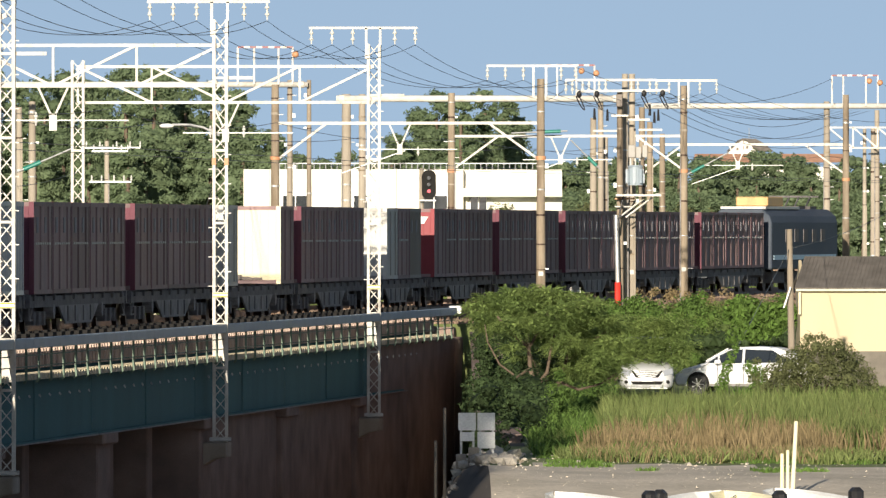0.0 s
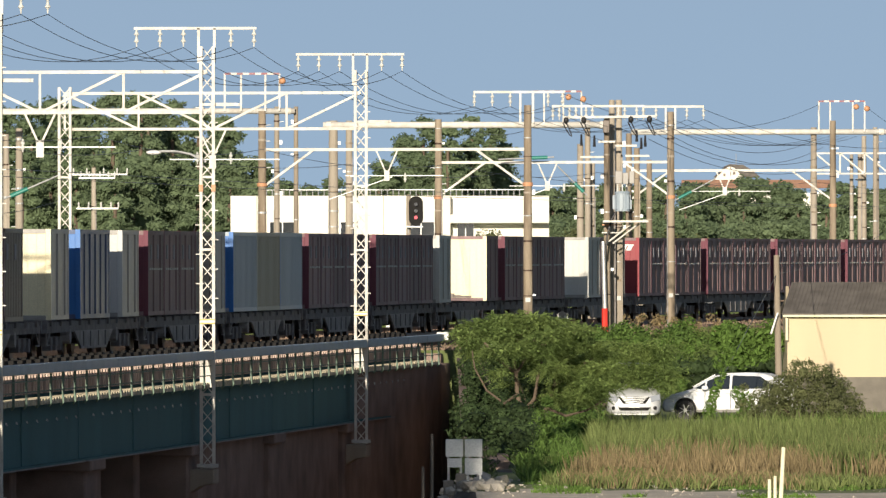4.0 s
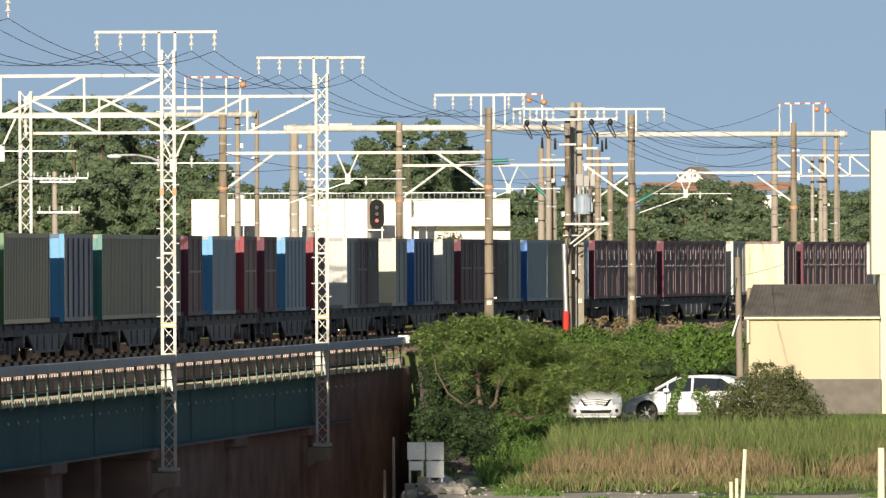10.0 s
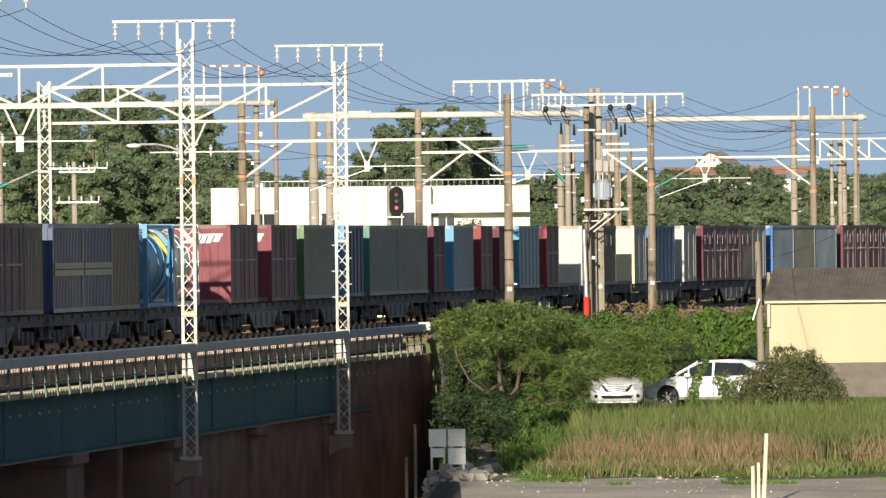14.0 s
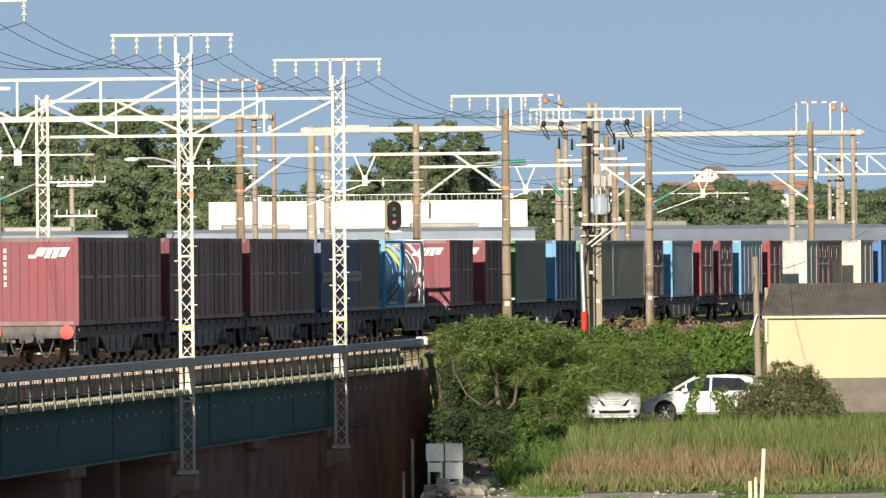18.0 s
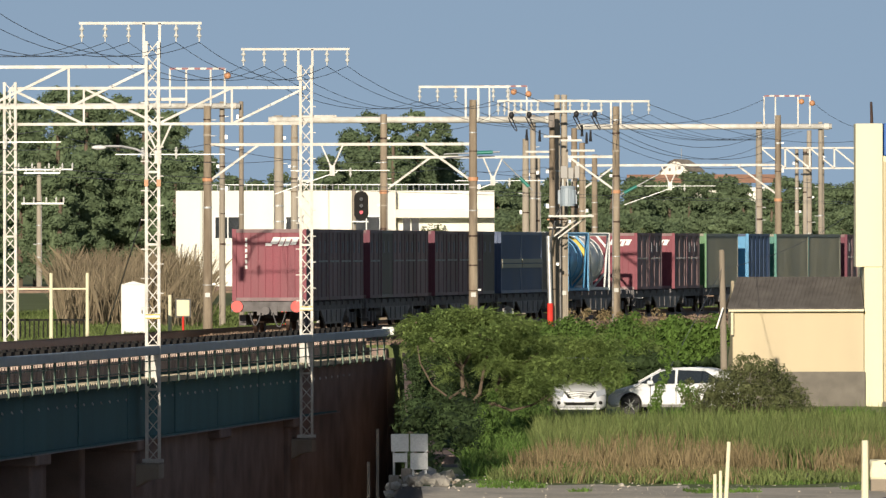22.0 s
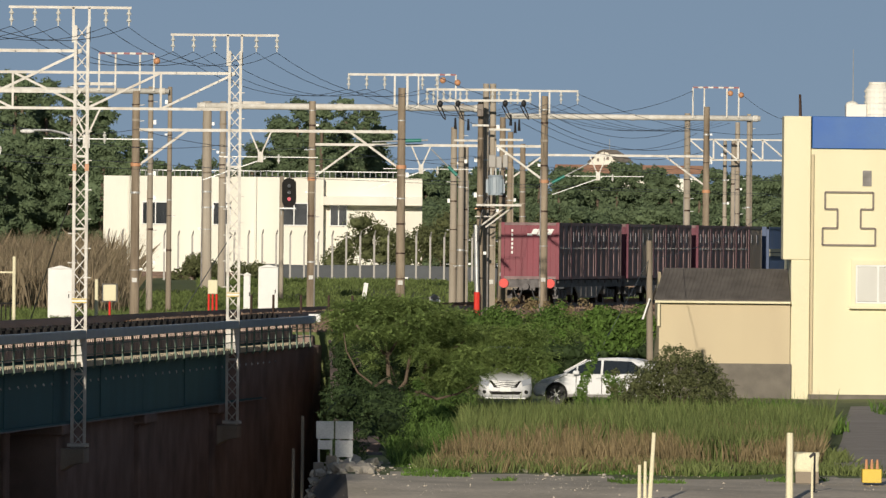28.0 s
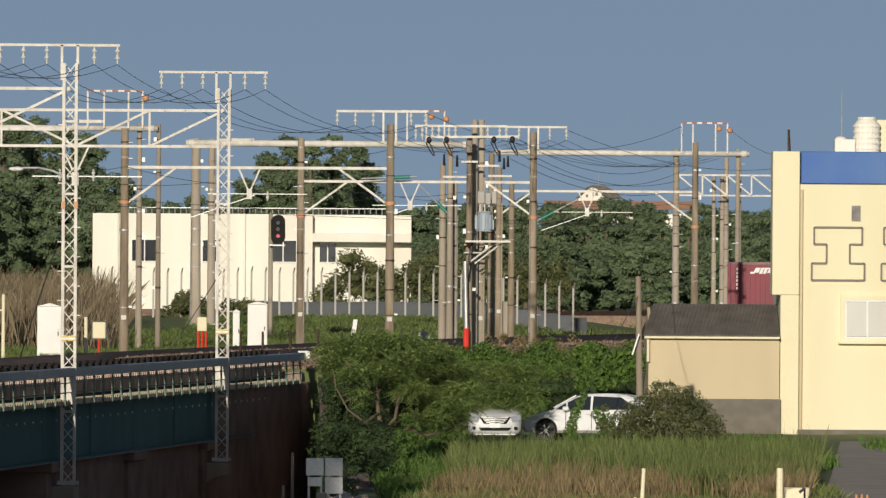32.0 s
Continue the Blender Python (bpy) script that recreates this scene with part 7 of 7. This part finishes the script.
def container_mesh(length, side, style):
    key = ("side", length, side.name, style)
    if key not in BODIES:
        g = B()
        n = int(length / (0.88 if style == "rib" else 0.3))
        dep, hw = (0.04, 0.27) if style == "rib" else (0.03, 0.07)
        x0 = BOX_W / 2 - dep - 0.01
        out = []
        for k in range(n):
            yy = -length / 2 + 0.28 + (length - 0.56) * k / max(1, n - 1)
            out += [(x0, yy - hw - 0.03), (x0 + dep, yy - hw), (x0 + dep, yy + hw), (x0, yy + hw + 0.03)]
        right = [(x0, -length / 2 + 0.04)] + out + [(x0, length / 2 - 0.04)]
        left = [(-x, y) for x, y in reversed(right)]
        prism(g, [(x, y, 0.04) for x, y in right + left], (0, 0, BOX_H - 0.08))
        BODIES[key] = mesh_of("body", g, side)
    return BODIES[key]


def shared(key, make, material, bevel=0.0):
    if key not in BODIES:
        g = B()
        make(g)
        BODIES[key] = mesh_of(key[0], g, material, bevel)
    return BODIES[key]


def child(name, me, parent, at=(0, 0, 0), label=""):
    o = new(name, me)
    o.location = at
    o.parent = parent
    return tagged(o, label) if label else o


def frame_rails(g, length):
    for sx in (-1, 1):
        for z in (0.06, BOX_H - 0.06):
            box(g, (sx * (BOX_W / 2 - 0.05), 0, z), (0.12, length, 0.12))
        for sy in (-1, 1):
            box(g, (sx * (BOX_W / 2 - 0.06), sy * (length / 2 - 0.06), BOX_H / 2), (0.13, 0.13, BOX_H))
    for sy in (-1, 1):
        for z in (0.06, BOX_H - 0.06):
            box(g, (0, sy * (length / 2 - 0.05), z), (BOX_W, 0.11, 0.12))


def container(length, side, face, style="rib", marks="", label=""):
    t = thing("container", label, "container", group="containers on the freight train")
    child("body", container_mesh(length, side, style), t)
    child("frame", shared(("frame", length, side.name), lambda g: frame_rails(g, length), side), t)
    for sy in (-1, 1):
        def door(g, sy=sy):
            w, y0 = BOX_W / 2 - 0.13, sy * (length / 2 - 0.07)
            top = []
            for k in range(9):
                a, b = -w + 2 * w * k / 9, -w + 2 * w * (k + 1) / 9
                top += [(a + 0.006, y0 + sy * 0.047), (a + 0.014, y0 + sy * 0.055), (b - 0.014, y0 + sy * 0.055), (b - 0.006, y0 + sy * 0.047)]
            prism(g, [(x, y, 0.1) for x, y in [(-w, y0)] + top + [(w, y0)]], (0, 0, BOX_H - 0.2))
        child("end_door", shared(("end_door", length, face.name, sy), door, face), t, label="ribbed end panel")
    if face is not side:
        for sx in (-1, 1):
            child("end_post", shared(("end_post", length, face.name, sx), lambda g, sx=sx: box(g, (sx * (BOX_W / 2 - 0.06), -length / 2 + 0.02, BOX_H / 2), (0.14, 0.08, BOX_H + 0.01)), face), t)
    if "logo" in marks:
        def logo(g):
            y = -length / 2 - 0.022
            for x, w, z in ((0.02, 0.26, 0.06), (0.30, 0.16, 0.0), (0.50, 0.16, 0.0), (0.72, 0.20, 0.04)):
                vs = [(x, y, 1.9 + z), (x + w, y, 1.9 + z), (x + w + 0.13, y, 2.2), (x + 0.13, y, 2.2)]
                prism(g, vs, (0, 0.012, 0))
            box(g, (-0.02, y, 1.95), (0.22, 0.014, 0.1))
            box(g, (0.75, y, 2.17), (0.6, 0.014, 0.06))
        child("logo", shared(("logo", length), logo, WHITE), t, label="white slanted emblem bars")
        def digits(g):
            y = -length / 2 - 0.022
            for k in range(6):
                box(g, (-0.8, y, 2.12 - k * 0.19), (0.075, 0.014, 0.125))
        child("number_bars", shared(("number_bars", length), digits, WHITE), t)
    if "stripe" in marks:
        def stripe(g):
            for k in range(7):
                box(g, (BOX_W / 2 - 0.002, -length / 2 + 0.3 + (k + 0.5) * (length - 0.6) / 7, 1.36), (0.02, (length - 0.6) / 7 * 0.7, 0.06))
        child("side_stripe", shared(("side_stripe", length), stripe, GREYBOX), t)
    if "panels" in marks:
        for k in range(2):
            child("side_label", shared(("side_label", length, k), lambda g, k=k: box(g, (BOX_W / 2 - 0.002, -length / 2 + length * (0.2 + 0.42 * k), 1.86), (0.03, 0.3, 0.42)), DULL), t, label="faded grey label panel")
    if "band" in marks:
        def band(g):
            for z in (1.30, 1.10):
                box(g, (BOX_W / 2 + 0.03, 0, z), (0.05, length - 0.2, 0.16))
        child("side_band", shared(("side_band", length), band, BEIGE), t, label="two beige bands")
    if "head" in marks:
        hm = {"head_white": WHITE, "": PALEBLUE}.get(marks, WHITE)
        def head(g):
            box(g, (0, -length / 2 - 0.02, BOX_H * 0.78), (BOX_W - 0.16, 0.03, BOX_H * 0.4))
        child("end_label", shared(("end_label", length, hm.name), head, hm), t, label="pale upper half of the end panel")
    if "rust" in marks:
        def rusty(g):
            for x, w, h in ((-0.2, 0.5, 0.16), (0.15, 0.3, 0.1), (0.5, 0.4, 0.07)):
                box(g, (x, -length / 2 - 0.03, 0.13 + h / 2), (w, 0.014, h))
        child("rust_patch", shared(("rust_patch", length), rusty, BROWNBOX), t, label="rust bleeding at the foot of the panel")
    return t


def tank_container(length, tank_mat, frame_mat, label, cap=None):
    t = thing("tank_container", label, "tank container", group="containers on the freight train")
    h, w = BOX_H, BOX_W
    r, c = 1.08, BOX_H / 2 + 0.03
    rows = []
    g = B()
    prof = [(-length / 2 + 0.22, 0.02), (-length / 2 + 0.25, 0.4), (-length / 2 + 0.33, 0.72), (-length / 2 + 0.46, 0.94), (-length / 2 + 0.62, r)]
    prof += [(-y, q) for y, q in reversed(prof)]
    for y, q in prof:
        rows.append([g.verts.new((q * math.cos(a), y, c + q * math.sin(a))) for a in np.linspace(0, 2 * math.pi, 33)[:-1]])
    for a, b in zip(rows[:-1], rows[1:]):
        for k in range(32):
            g.faces.new((a[k], a[(k + 1) % 32], b[(k + 1) % 32], b[k]))
    g.faces.new(rows[0])
    g.faces.new(rows[-1][::-1])
    bmesh.ops.recalc_face_normals(g, faces=g.faces[:])
    part("tank", g, tank_mat, t, smooth=True)
    for y in (-length / 2 + 0.66, length / 2 - 0.66, -length / 6, length / 6):
        g = B()
        rod(g, (0, y - 0.04, c), (0, y + 0.04, c), r + 0.025, r + 0.025, 32)
        part("tank_band", g, frame_mat, t)
    if cap:
        g = B()
        outer = [((r + 0.03) * math.cos(a), -length / 2 + 0.40, c + (r + 0.03) * math.sin(a)) for a in np.linspace(0.15, math.pi - 0.15, 17)]
        inner = [(0.80 * math.cos(a), -length / 2 + 0.36, c + 0.80 * math.sin(a)) for a in np.linspace(math.pi - 0.15, 0.15, 17)]
        prism(g, outer + inner, (0, 0.16, 0))
        part("shield", g, cap, t, "yellow curved shield over the tank end")
    for sy in (-1, 1):
        g = B()
        y = sy * (length / 2 - 0.08)
        for sx in (-1, 1):
            box(g, (sx * (w / 2 - 0.07), y, h / 2), (0.14, 0.14, h))
            beam(g, (sx * (w / 2 - 0.1), y, h * 0.36), (sx * 0.55, y, 0.12), 0.09, 0.09)
            beam(g, (sx * (w / 2 - 0.1), y, h * 0.72), (sx * 0.7, y, h - 0.12), 0.09, 0.09)
        for z in (0.07, h - 0.07):
            box(g, (0, y, z), (w - 0.28, 0.14, 0.14))
        part("end_frame", g, frame_mat, t)
    g = B()
    for sx in (-1, 1):
        for z in (0.08, h - 0.08):
            box(g, (sx * (w / 2 - 0.08), 0, z), (0.1, length - 0.3, 0.1))
        for sy in (-1, 1):
            beam(g, (sx * (w / 2 - 0.08), sy * (length / 2 - 0.2), h - 0.15), (sx * (w / 2 - 0.08), sy * (length / 2 - 1.2), 0.12), 0.08, 0.08)
    part("side_frame", g, frame_mat, t)
    g = B()
    box(g, (0, 0, h + 0.0), (0.5, length - 0.8, 0.05))
    part("catwalk", g, GALV, t)
    g = B()
    box(g, (0, 0, 0.13), (1.2, length - 1.4, 0.2))
    part("saddle", g, frame_mat, t)
    g = B()
    rod(g, (0, -length / 2 + 0.21, c + 0.28), (0, -length / 2 + 0.15, c + 0.28), 0.22, 0.22, 20)
    part("emblem", g, CREAM, t, "round pale emblem")
    return t


def wagon():
    t = thing("flat_wagon", "long sooty container flat wagon on two bogies", "freight wagon", group="flat wagons")
    L = PITCH - 1.0
    g = B()
    for sx in (-1, 1):
        box(g, (sx * 1.12, 0, DECK - 0.16), (0.16, L, 0.3))
        for k in range(10):
            box(g, (sx * 1.2, -L / 2 + 0.9 + k * (L - 1.8) / 9, DECK - 0.05), (0.12, 0.2, 0.16))
    box(g, (0, 0, DECK - 0.14), (1.6, L, 0.2))
    part("underframe", g, DARK_STEEL, t)
    g = B()
    for sx in (-1, 1):
        prism(g, [(sx * 1.16, -3.9, DECK - 0.28), (sx * 1.16, 3.9, DECK - 0.28), (sx * 1.16, 2.5, 0.27), (sx * 1.16, -2.5, 0.27)], (0.06 * sx, 0, 0))
    part("side_trough", g, GREY_STEEL, t, "dusty grey trapezoid side plate")
    for sy in (-1, 1):
        bo = part("bogie", (lambda m: ([box(m, (sx * 0.98, sy * 6.9, 0.5), (0.18, 2.5, 0.26)) for sx in (-1, 1)], [box(m, (sx * 1.02, sy * 6.9 + q, 0.44), (0.24, 0.34, 0.36)) for sx in (-1, 1) for q in (-0.95, 0, 0.95)], box(m, (0, sy * 6.9, 0.56), (1.9, 0.5, 0.3)), m)[3])(B()), DARK_STEEL, t)
        for q in (-0.95, 0.95):
            w = B()
            for sx in (-1, 1):
                rod(w, (sx * 0.50, sy * 6.9 + q, 0.42), (sx * 0.64, sy * 6.9 + q, 0.42), 0.42, 0.42, 20)
            rod(w, (-0.5, sy * 6.9 + q, 0.42), (0.5, sy * 6.9 + q, 0.42), 0.08, 0.08, 8)
            part("wheelset", w, RAIL, bo)
        g = B()
        rod(g, (0, sy * (L / 2), 0.78), (0, sy * (PITCH / 2 - 0.02), 0.78), 0.12, 0.14, 10)
        box(g, (0, sy * (L / 2 - 0.05), 0.8), (0.7, 0.24, 0.36))
        part("coupler", g, DARK_STEEL, t)
        g = B()
        box(g, (0, sy * (L / 2 - 0.06), DECK - 0.14), (2.5, 0.2, 0.34))
        part("end_beam", g, DARK_STEEL, t)
    for sx in (-1, 1):
        for y in (-2.2, -0.8, 0.8, 2.2):
            g = B()
            box(g, (sx * 1.235, y, 0.55), (0.03, 0.07, 0.42))
            part("plate_rib", g, DARK_STEEL, t)
    for sy in (-1, 1):
        g = B()
        beam(g, (1.2, sy * 8.6, DECK - 0.3), (1.2, sy * 9.2, 0.4), 0.035, 0.035)
        beam(g, (1.2, sy * 9.25, DECK - 0.1), (1.2, sy * 9.25, 0.4), 0.035, 0.035)
        beam(g, (1.2, sy * 8.75, 0.42), (1.2, sy * 9.25, 0.42), 0.05, 0.035)
        part("shunter_step", g, GREY_STEEL, t)
        g = B()
        rod(g, (0.95, sy * 4.7, 0.62), (1.22, sy * 4.7, 0.62), 0.2, 0.2, 14)
        part("brake_wheel", g, GREY_STEEL, t)
    return t


# the load of each wagon from the tail forward: kind and first slot (in fifths of the wagon)
P_ = "purple"
LOADS = [[("jrf", 0)] + [(P_, k) for k in range(1, 5)], [(P_, 0), ("plain", 1), (P_, 2), (P_, 3), (P_, 4)], [(P_, k) for k in range(4)] + [("plain", 4)],
         [("bluelong", 0), ("bluelong2", 1.68), ("brown", 3.36)], [("tankblue", 0), ("tankwhite", 1.7)],
         [("jrf", 0), (P_, 1), ("jrf", 3), (P_, 4)], [("olive", 0), ("navy", 3.32)], [("olive31", 0), ("olive31", 2.52)],
         [(P_, 0), ("grey20", 1.7), ("redend", 4)], [("patch", 0), ("grey20b", 1.65), ("redend", 3.95)],
         [("whitegrey", 1.3), (P_, 2.2), ("plain", 3.1)], [("creamgrey", 0), ("blue", 1.6), ("whitegrey", 4)],
         [("patch", 0), (P_, 1), (P_, 2), ("plain", 3), ("greyone", 4)], [("greyblue20", 0), ("greyolive20", 1.68), ("greyblue20", 3.36)],
         [("patch", 0)] + [(P_, k) for k in (1, 2, 3, 4)], [("patch", 0)] + [(P_, k) for k in (1, 2, 3, 4)],
         [("whitegrey", 0), ("cream", 4)], [("patch", 0)] + [(P_, k) for k in (1, 2, 3, 4)], [("whitegrey", 1.4), (P_, 2.4), ("plain", 3.4)],
         [("redwhite", 0)] + [(P_, k) for k in (1, 2, 3, 4)]] + [[("patch", 0)] + [(P_, k) for k in (1, 2, 3, 4)] for _ in range(4)]
S1, S20, S31 = UNIT - 0.09, 5.98, 8.96
KINDS = {
    "purple": (S1, MAROON_OLD, PLUM, "rib", "stripe panels", "sooty maroon ribbed container on a flat wagon"),
    "patch": (S1, MAROON_OLD, PLUM, "rib", "stripe panels", "sooty maroon ribbed container with a red end"),
    "plain": (S1, BROWNBOX, PLUM, "flat", "panels", "plain brown-grey container with faded label panels"),
    "jrf": (S1, MAROON_OLD, PINK, "rib", "logo stripe", "maroon container with a red end and white emblem"),
    "redend": (S1, MAROON_OLD, RED, "rib", "stripe", "maroon container with a bright red end"),
    "redwhite": (S1, MAROON_OLD, RED, "rib", "logo", "maroon container with a red end and white emblem"),
    "bluelong": (S20, NAVY, NAVY, "flat", "band", "navy blue container with two beige bands"),
    "bluelong2": (S20, NAVY, NAVY, "flat", "band", "navy blue container with two beige bands"),
    "brown": (S20, BROWNBOX, BROWNBOX, "flat", "", "weathered brown container on a flat wagon"),
    "olive": (S31, OLIVE, GREEN_BOX, "flat", "", "long olive container with a green end"),
    "olive31": (S31, OLIVE, TEAL, "flat", "", "long olive corrugated container"),
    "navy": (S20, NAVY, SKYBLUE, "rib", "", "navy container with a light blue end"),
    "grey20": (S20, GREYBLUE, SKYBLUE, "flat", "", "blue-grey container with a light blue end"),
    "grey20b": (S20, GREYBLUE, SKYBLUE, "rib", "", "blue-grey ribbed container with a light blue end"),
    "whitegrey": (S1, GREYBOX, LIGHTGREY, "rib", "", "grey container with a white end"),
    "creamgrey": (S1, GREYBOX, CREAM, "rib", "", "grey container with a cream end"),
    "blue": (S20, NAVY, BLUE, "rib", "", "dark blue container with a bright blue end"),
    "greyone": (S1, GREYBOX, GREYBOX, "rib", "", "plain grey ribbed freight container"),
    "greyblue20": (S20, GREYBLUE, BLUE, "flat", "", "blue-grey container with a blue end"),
    "greyolive20": (S20, OLIVE, OLIVE, "flat", "", "dull grey-olive corrugated container"),
    "cream": (S1, MAROON_OLD, CREAM, "rib", "rust", "container with a cream end rusting at the foot"),
}
MOVING = []   # thing, metres ahead of the train's tail, height
first = None
protos = {}
for w, load in enumerate(LOADS):
    if first is None:
        first = wg = wagon()
    else:
        wg = copy_thing(first, Matrix.Identity(4))
    mid = w * PITCH + LOAD / 2
    MOVING.append((wg, mid, 0.0))
    for kind, slot in load:
        if kind in protos:
            c = copy_thing(protos[kind], Matrix.Identity(4))
        elif kind == "tankblue":
            c = tank_container(S20, SKYBLUE, SKYBLUE, "bright blue tank container in an open frame")
        elif kind == "tankwhite":
            c = tank_container(S20, WHITE, WHITE, "pale grey tank container with a yellow end shield", YELLOW)
        else:
            L, side, face, style, marks, label = KINDS[kind]
            c = container(L, side, face, style, marks, label)
        protos.setdefault(kind, c)
        L = KINDS[kind][0] if kind in KINDS else S20
        MOVING.append((c, w * PITCH + slot * UNIT + L / 2, DECK + 0.05))

# tail discs on the last wagon
tail = MOVING[0][0]
for x in (-1.03, 1.03):
    d_ = B()
    rod(d_, (x, -(PITCH - 1) / 2 - 0.1, DECK - 0.14), (x, -(PITCH - 1) / 2 - 0.18, DECK - 0.14), 0.21, 0.2, 24)
    part("tail_disc", d_, LAMP_RED, tail, "round red tail disc", smooth=False)
for x0, x1, z in ((-0.6, -0.2, 0.45), (0.2, 0.65, 0.5)):
    d_ = B()
    for k in range(5):
        a = (x0 + (x1 - x0) * k / 5, -(PITCH - 1) / 2 - 0.12, DECK - 0.35 - math.sin(k / 5 * math.pi) * z)
        b = (x0 + (x1 - x0) * (k + 1) / 5, -(PITCH - 1) / 2 - 0.12, DECK - 0.35 - math.sin((k + 1) / 5 * math.pi) * z)
        rod(d_, a, b, 0.03, seg=6)
    part("brake_hose", d_, BLACK, tail)


def locomotive():
    t = thing("electric_locomotive", "blue-grey electric locomotive at the head of the train", "locomotive")
    L = 18.6
    g = B()
    prism(g, [(-1.4, -L / 2, 1.0), (1.4, -L / 2, 1.0), (1.4, -L / 2, 3.15), (1.3, -L / 2, 3.45), (0.95, -L / 2, 3.78), (-0.95, -L / 2, 3.78), (-1.3, -L / 2, 3.45), (-1.4, -L / 2, 3.15)], (0, L, 0))
    part("body", g, SLATE, t, bevel=0.05)
    g = B()
    box(g, (1.41, 0, 1.55), (0.03, L - 1, 0.22))
    part("side_stripe", g, PALEBLUE, t)
    for sx in (-1, 1):
        g = B()
        for k in range(5):
            box(g, (sx * 1.41, -5 + k * 2.5, 2.55), (0.04, 1.1, 0.6))
        part("louvre_row", g, DARK_STEEL, t)
    g = B()
    for sx in (-0.6, 0.6):
        box(g, (sx, -L / 2 - 0.01, 2.75), (0.95, 0.05, 0.7))
    part("cab_window", g, GLASS_DARK, t)
    for y in (-6, 0, 6):
        g = B()
        box(g, (0, y, 0.62), (2.3, 3.2, 0.5))
        part("bogie", g, DARK_STEEL, t)
        for q in (-1.1, 1.1):
            w = B()
            for sx in (-1, 1):
                rod(w, (sx * 0.5, y + q, 0.52), (sx * 0.66, y + q, 0.52), 0.52, 0.52, 20)
            rod(w, (-0.55, y + q, 0.52), (0.55, y + q, 0.52), 0.09, 0.09, 8)
            part("wheelset", w, RAIL, t)
    g = B()
    box(g, (0.2, -5.6, 4.12), (1.5, 4.2, 0.44))
    part("roof_housing", g, BUFF, t, "orange-buff roof equipment cover", 0.05)
    g = B()
    box(g, (0, -4.2, 3.83), (2.1, 9.4, 0.12))
    part("roof_board", g, LIGHTGREY, t)
    for y in (3.0, 6.2):
        g = B()
        box(g, (0, y, 3.84), (1.5, 1.8, 0.16))
        beam(g, (-0.5, y - 0.8, 3.85), (-0.5, y + 0.6, 4.35), 0.06, 0.06)
        beam(g, (0.5, y - 0.8, 3.85), (0.5, y + 0.6, 4.35), 0.06, 0.06)
        beam(g, (-0.9, y + 0.6, 4.38), (0.9, y + 0.6, 4.38), 0.08, 0.08)
        part("pantograph", g, DARK_STEEL, t)
    return t


MOVING.append((locomotive(), 24 * PITCH + 0.3 + 8.8, 0.0))


# ---- passenger train on the far track ----
def coach(i):
    t = thing("passenger_coach", "silver passenger coach with a blue window band", "train coach", group="passenger train")
    L = 19.5
    g = B()
    prof = [(-1.4, 0.95), (1.4, 0.95), (1.42, 3.0), (1.25, 3.4), (0.8, 3.6), (-0.8, 3.6), (-1.25, 3.4), (-1.42, 3.0)]
    prism(g, [(x, -L / 2, z) for x, z in prof], (0, L, 0))
    part("body", g, SILVER, t)
    for sx in (-1, 1):
        g = B()
        box(g, (sx * 1.425, 0, 2.35), (0.02, L - 0.4, 0.75))
        part("window_band", g, GLASS_DARK, t)
        g = B()
        box(g, (sx * 1.43, 0, 1.75), (0.02, L - 0.4, 0.14))
        part("stripe", g, SKYBLUE, t)
    for y in (-5, 5):
        g = B()
        box(g, (0, y, 3.72), (1.7, 3.6, 0.26))
        part("roof_unit", g, GREYBOX, t, bevel=0.05)
    for y in (-6.8, 6.8):
        g = B()
        box(g, (0, y, 0.6), (2.2, 3.0, 0.6))
        for q in (-1.05, 1.05):
            for sx in (-1, 1):
                rod(g, (sx * 0.5, y + q, 0.43), (sx * 0.64, y + q, 0.43), 0.43, 0.43, 18)
        part("bogie", g, DARK_STEEL, t)
    g = B()
    box(g, (0, 0, 0.75), (2.4, 6.0, 0.5))
    part("equipment_box", g, GREY_STEEL, t)
    return t


COACHES = []
for k in range(6):
    COACHES.append(coach(k) if k == 0 else copy_thing(COACHES[0], Matrix.Identity(4)))


def on_branch(u):
    """The pose u metres along the branch line: out of a curve at the right, then straight across behind the reeds."""
    if u >= 0:
        return pose(-5 - u, 548, 0.95, 0, 0, 90)
    a = min(-u / 40, math.pi / 2)
    rest = max(0, -u - 40 * math.pi / 2)
    return pose(-5 + 40 * math.sin(a) + rest * 0.1, 588 - 40 * math.cos(a) + rest, 0.95, 0, 0, 90 + math.degrees(a))


# ---- movement ----
SPEED, TAIL_0 = 16.302, -50.1
COACH_SPEED = 25.4


def motions():
    times = [k * 1.0 for k in range(33)]
    for ob, ahead, z in MOVING:
        walk(ob, [(t, on_line(TAIL_0 + SPEED * t + ahead, 0, z)) for t in times])
    for k, ob in enumerate(COACHES):
        walk(ob, [(t * 0.5, on_branch(1 + COACH_SPEED * (t * 0.5 - 16) - 10.7 - k * 21.5)) for t in range(65)])


motions()
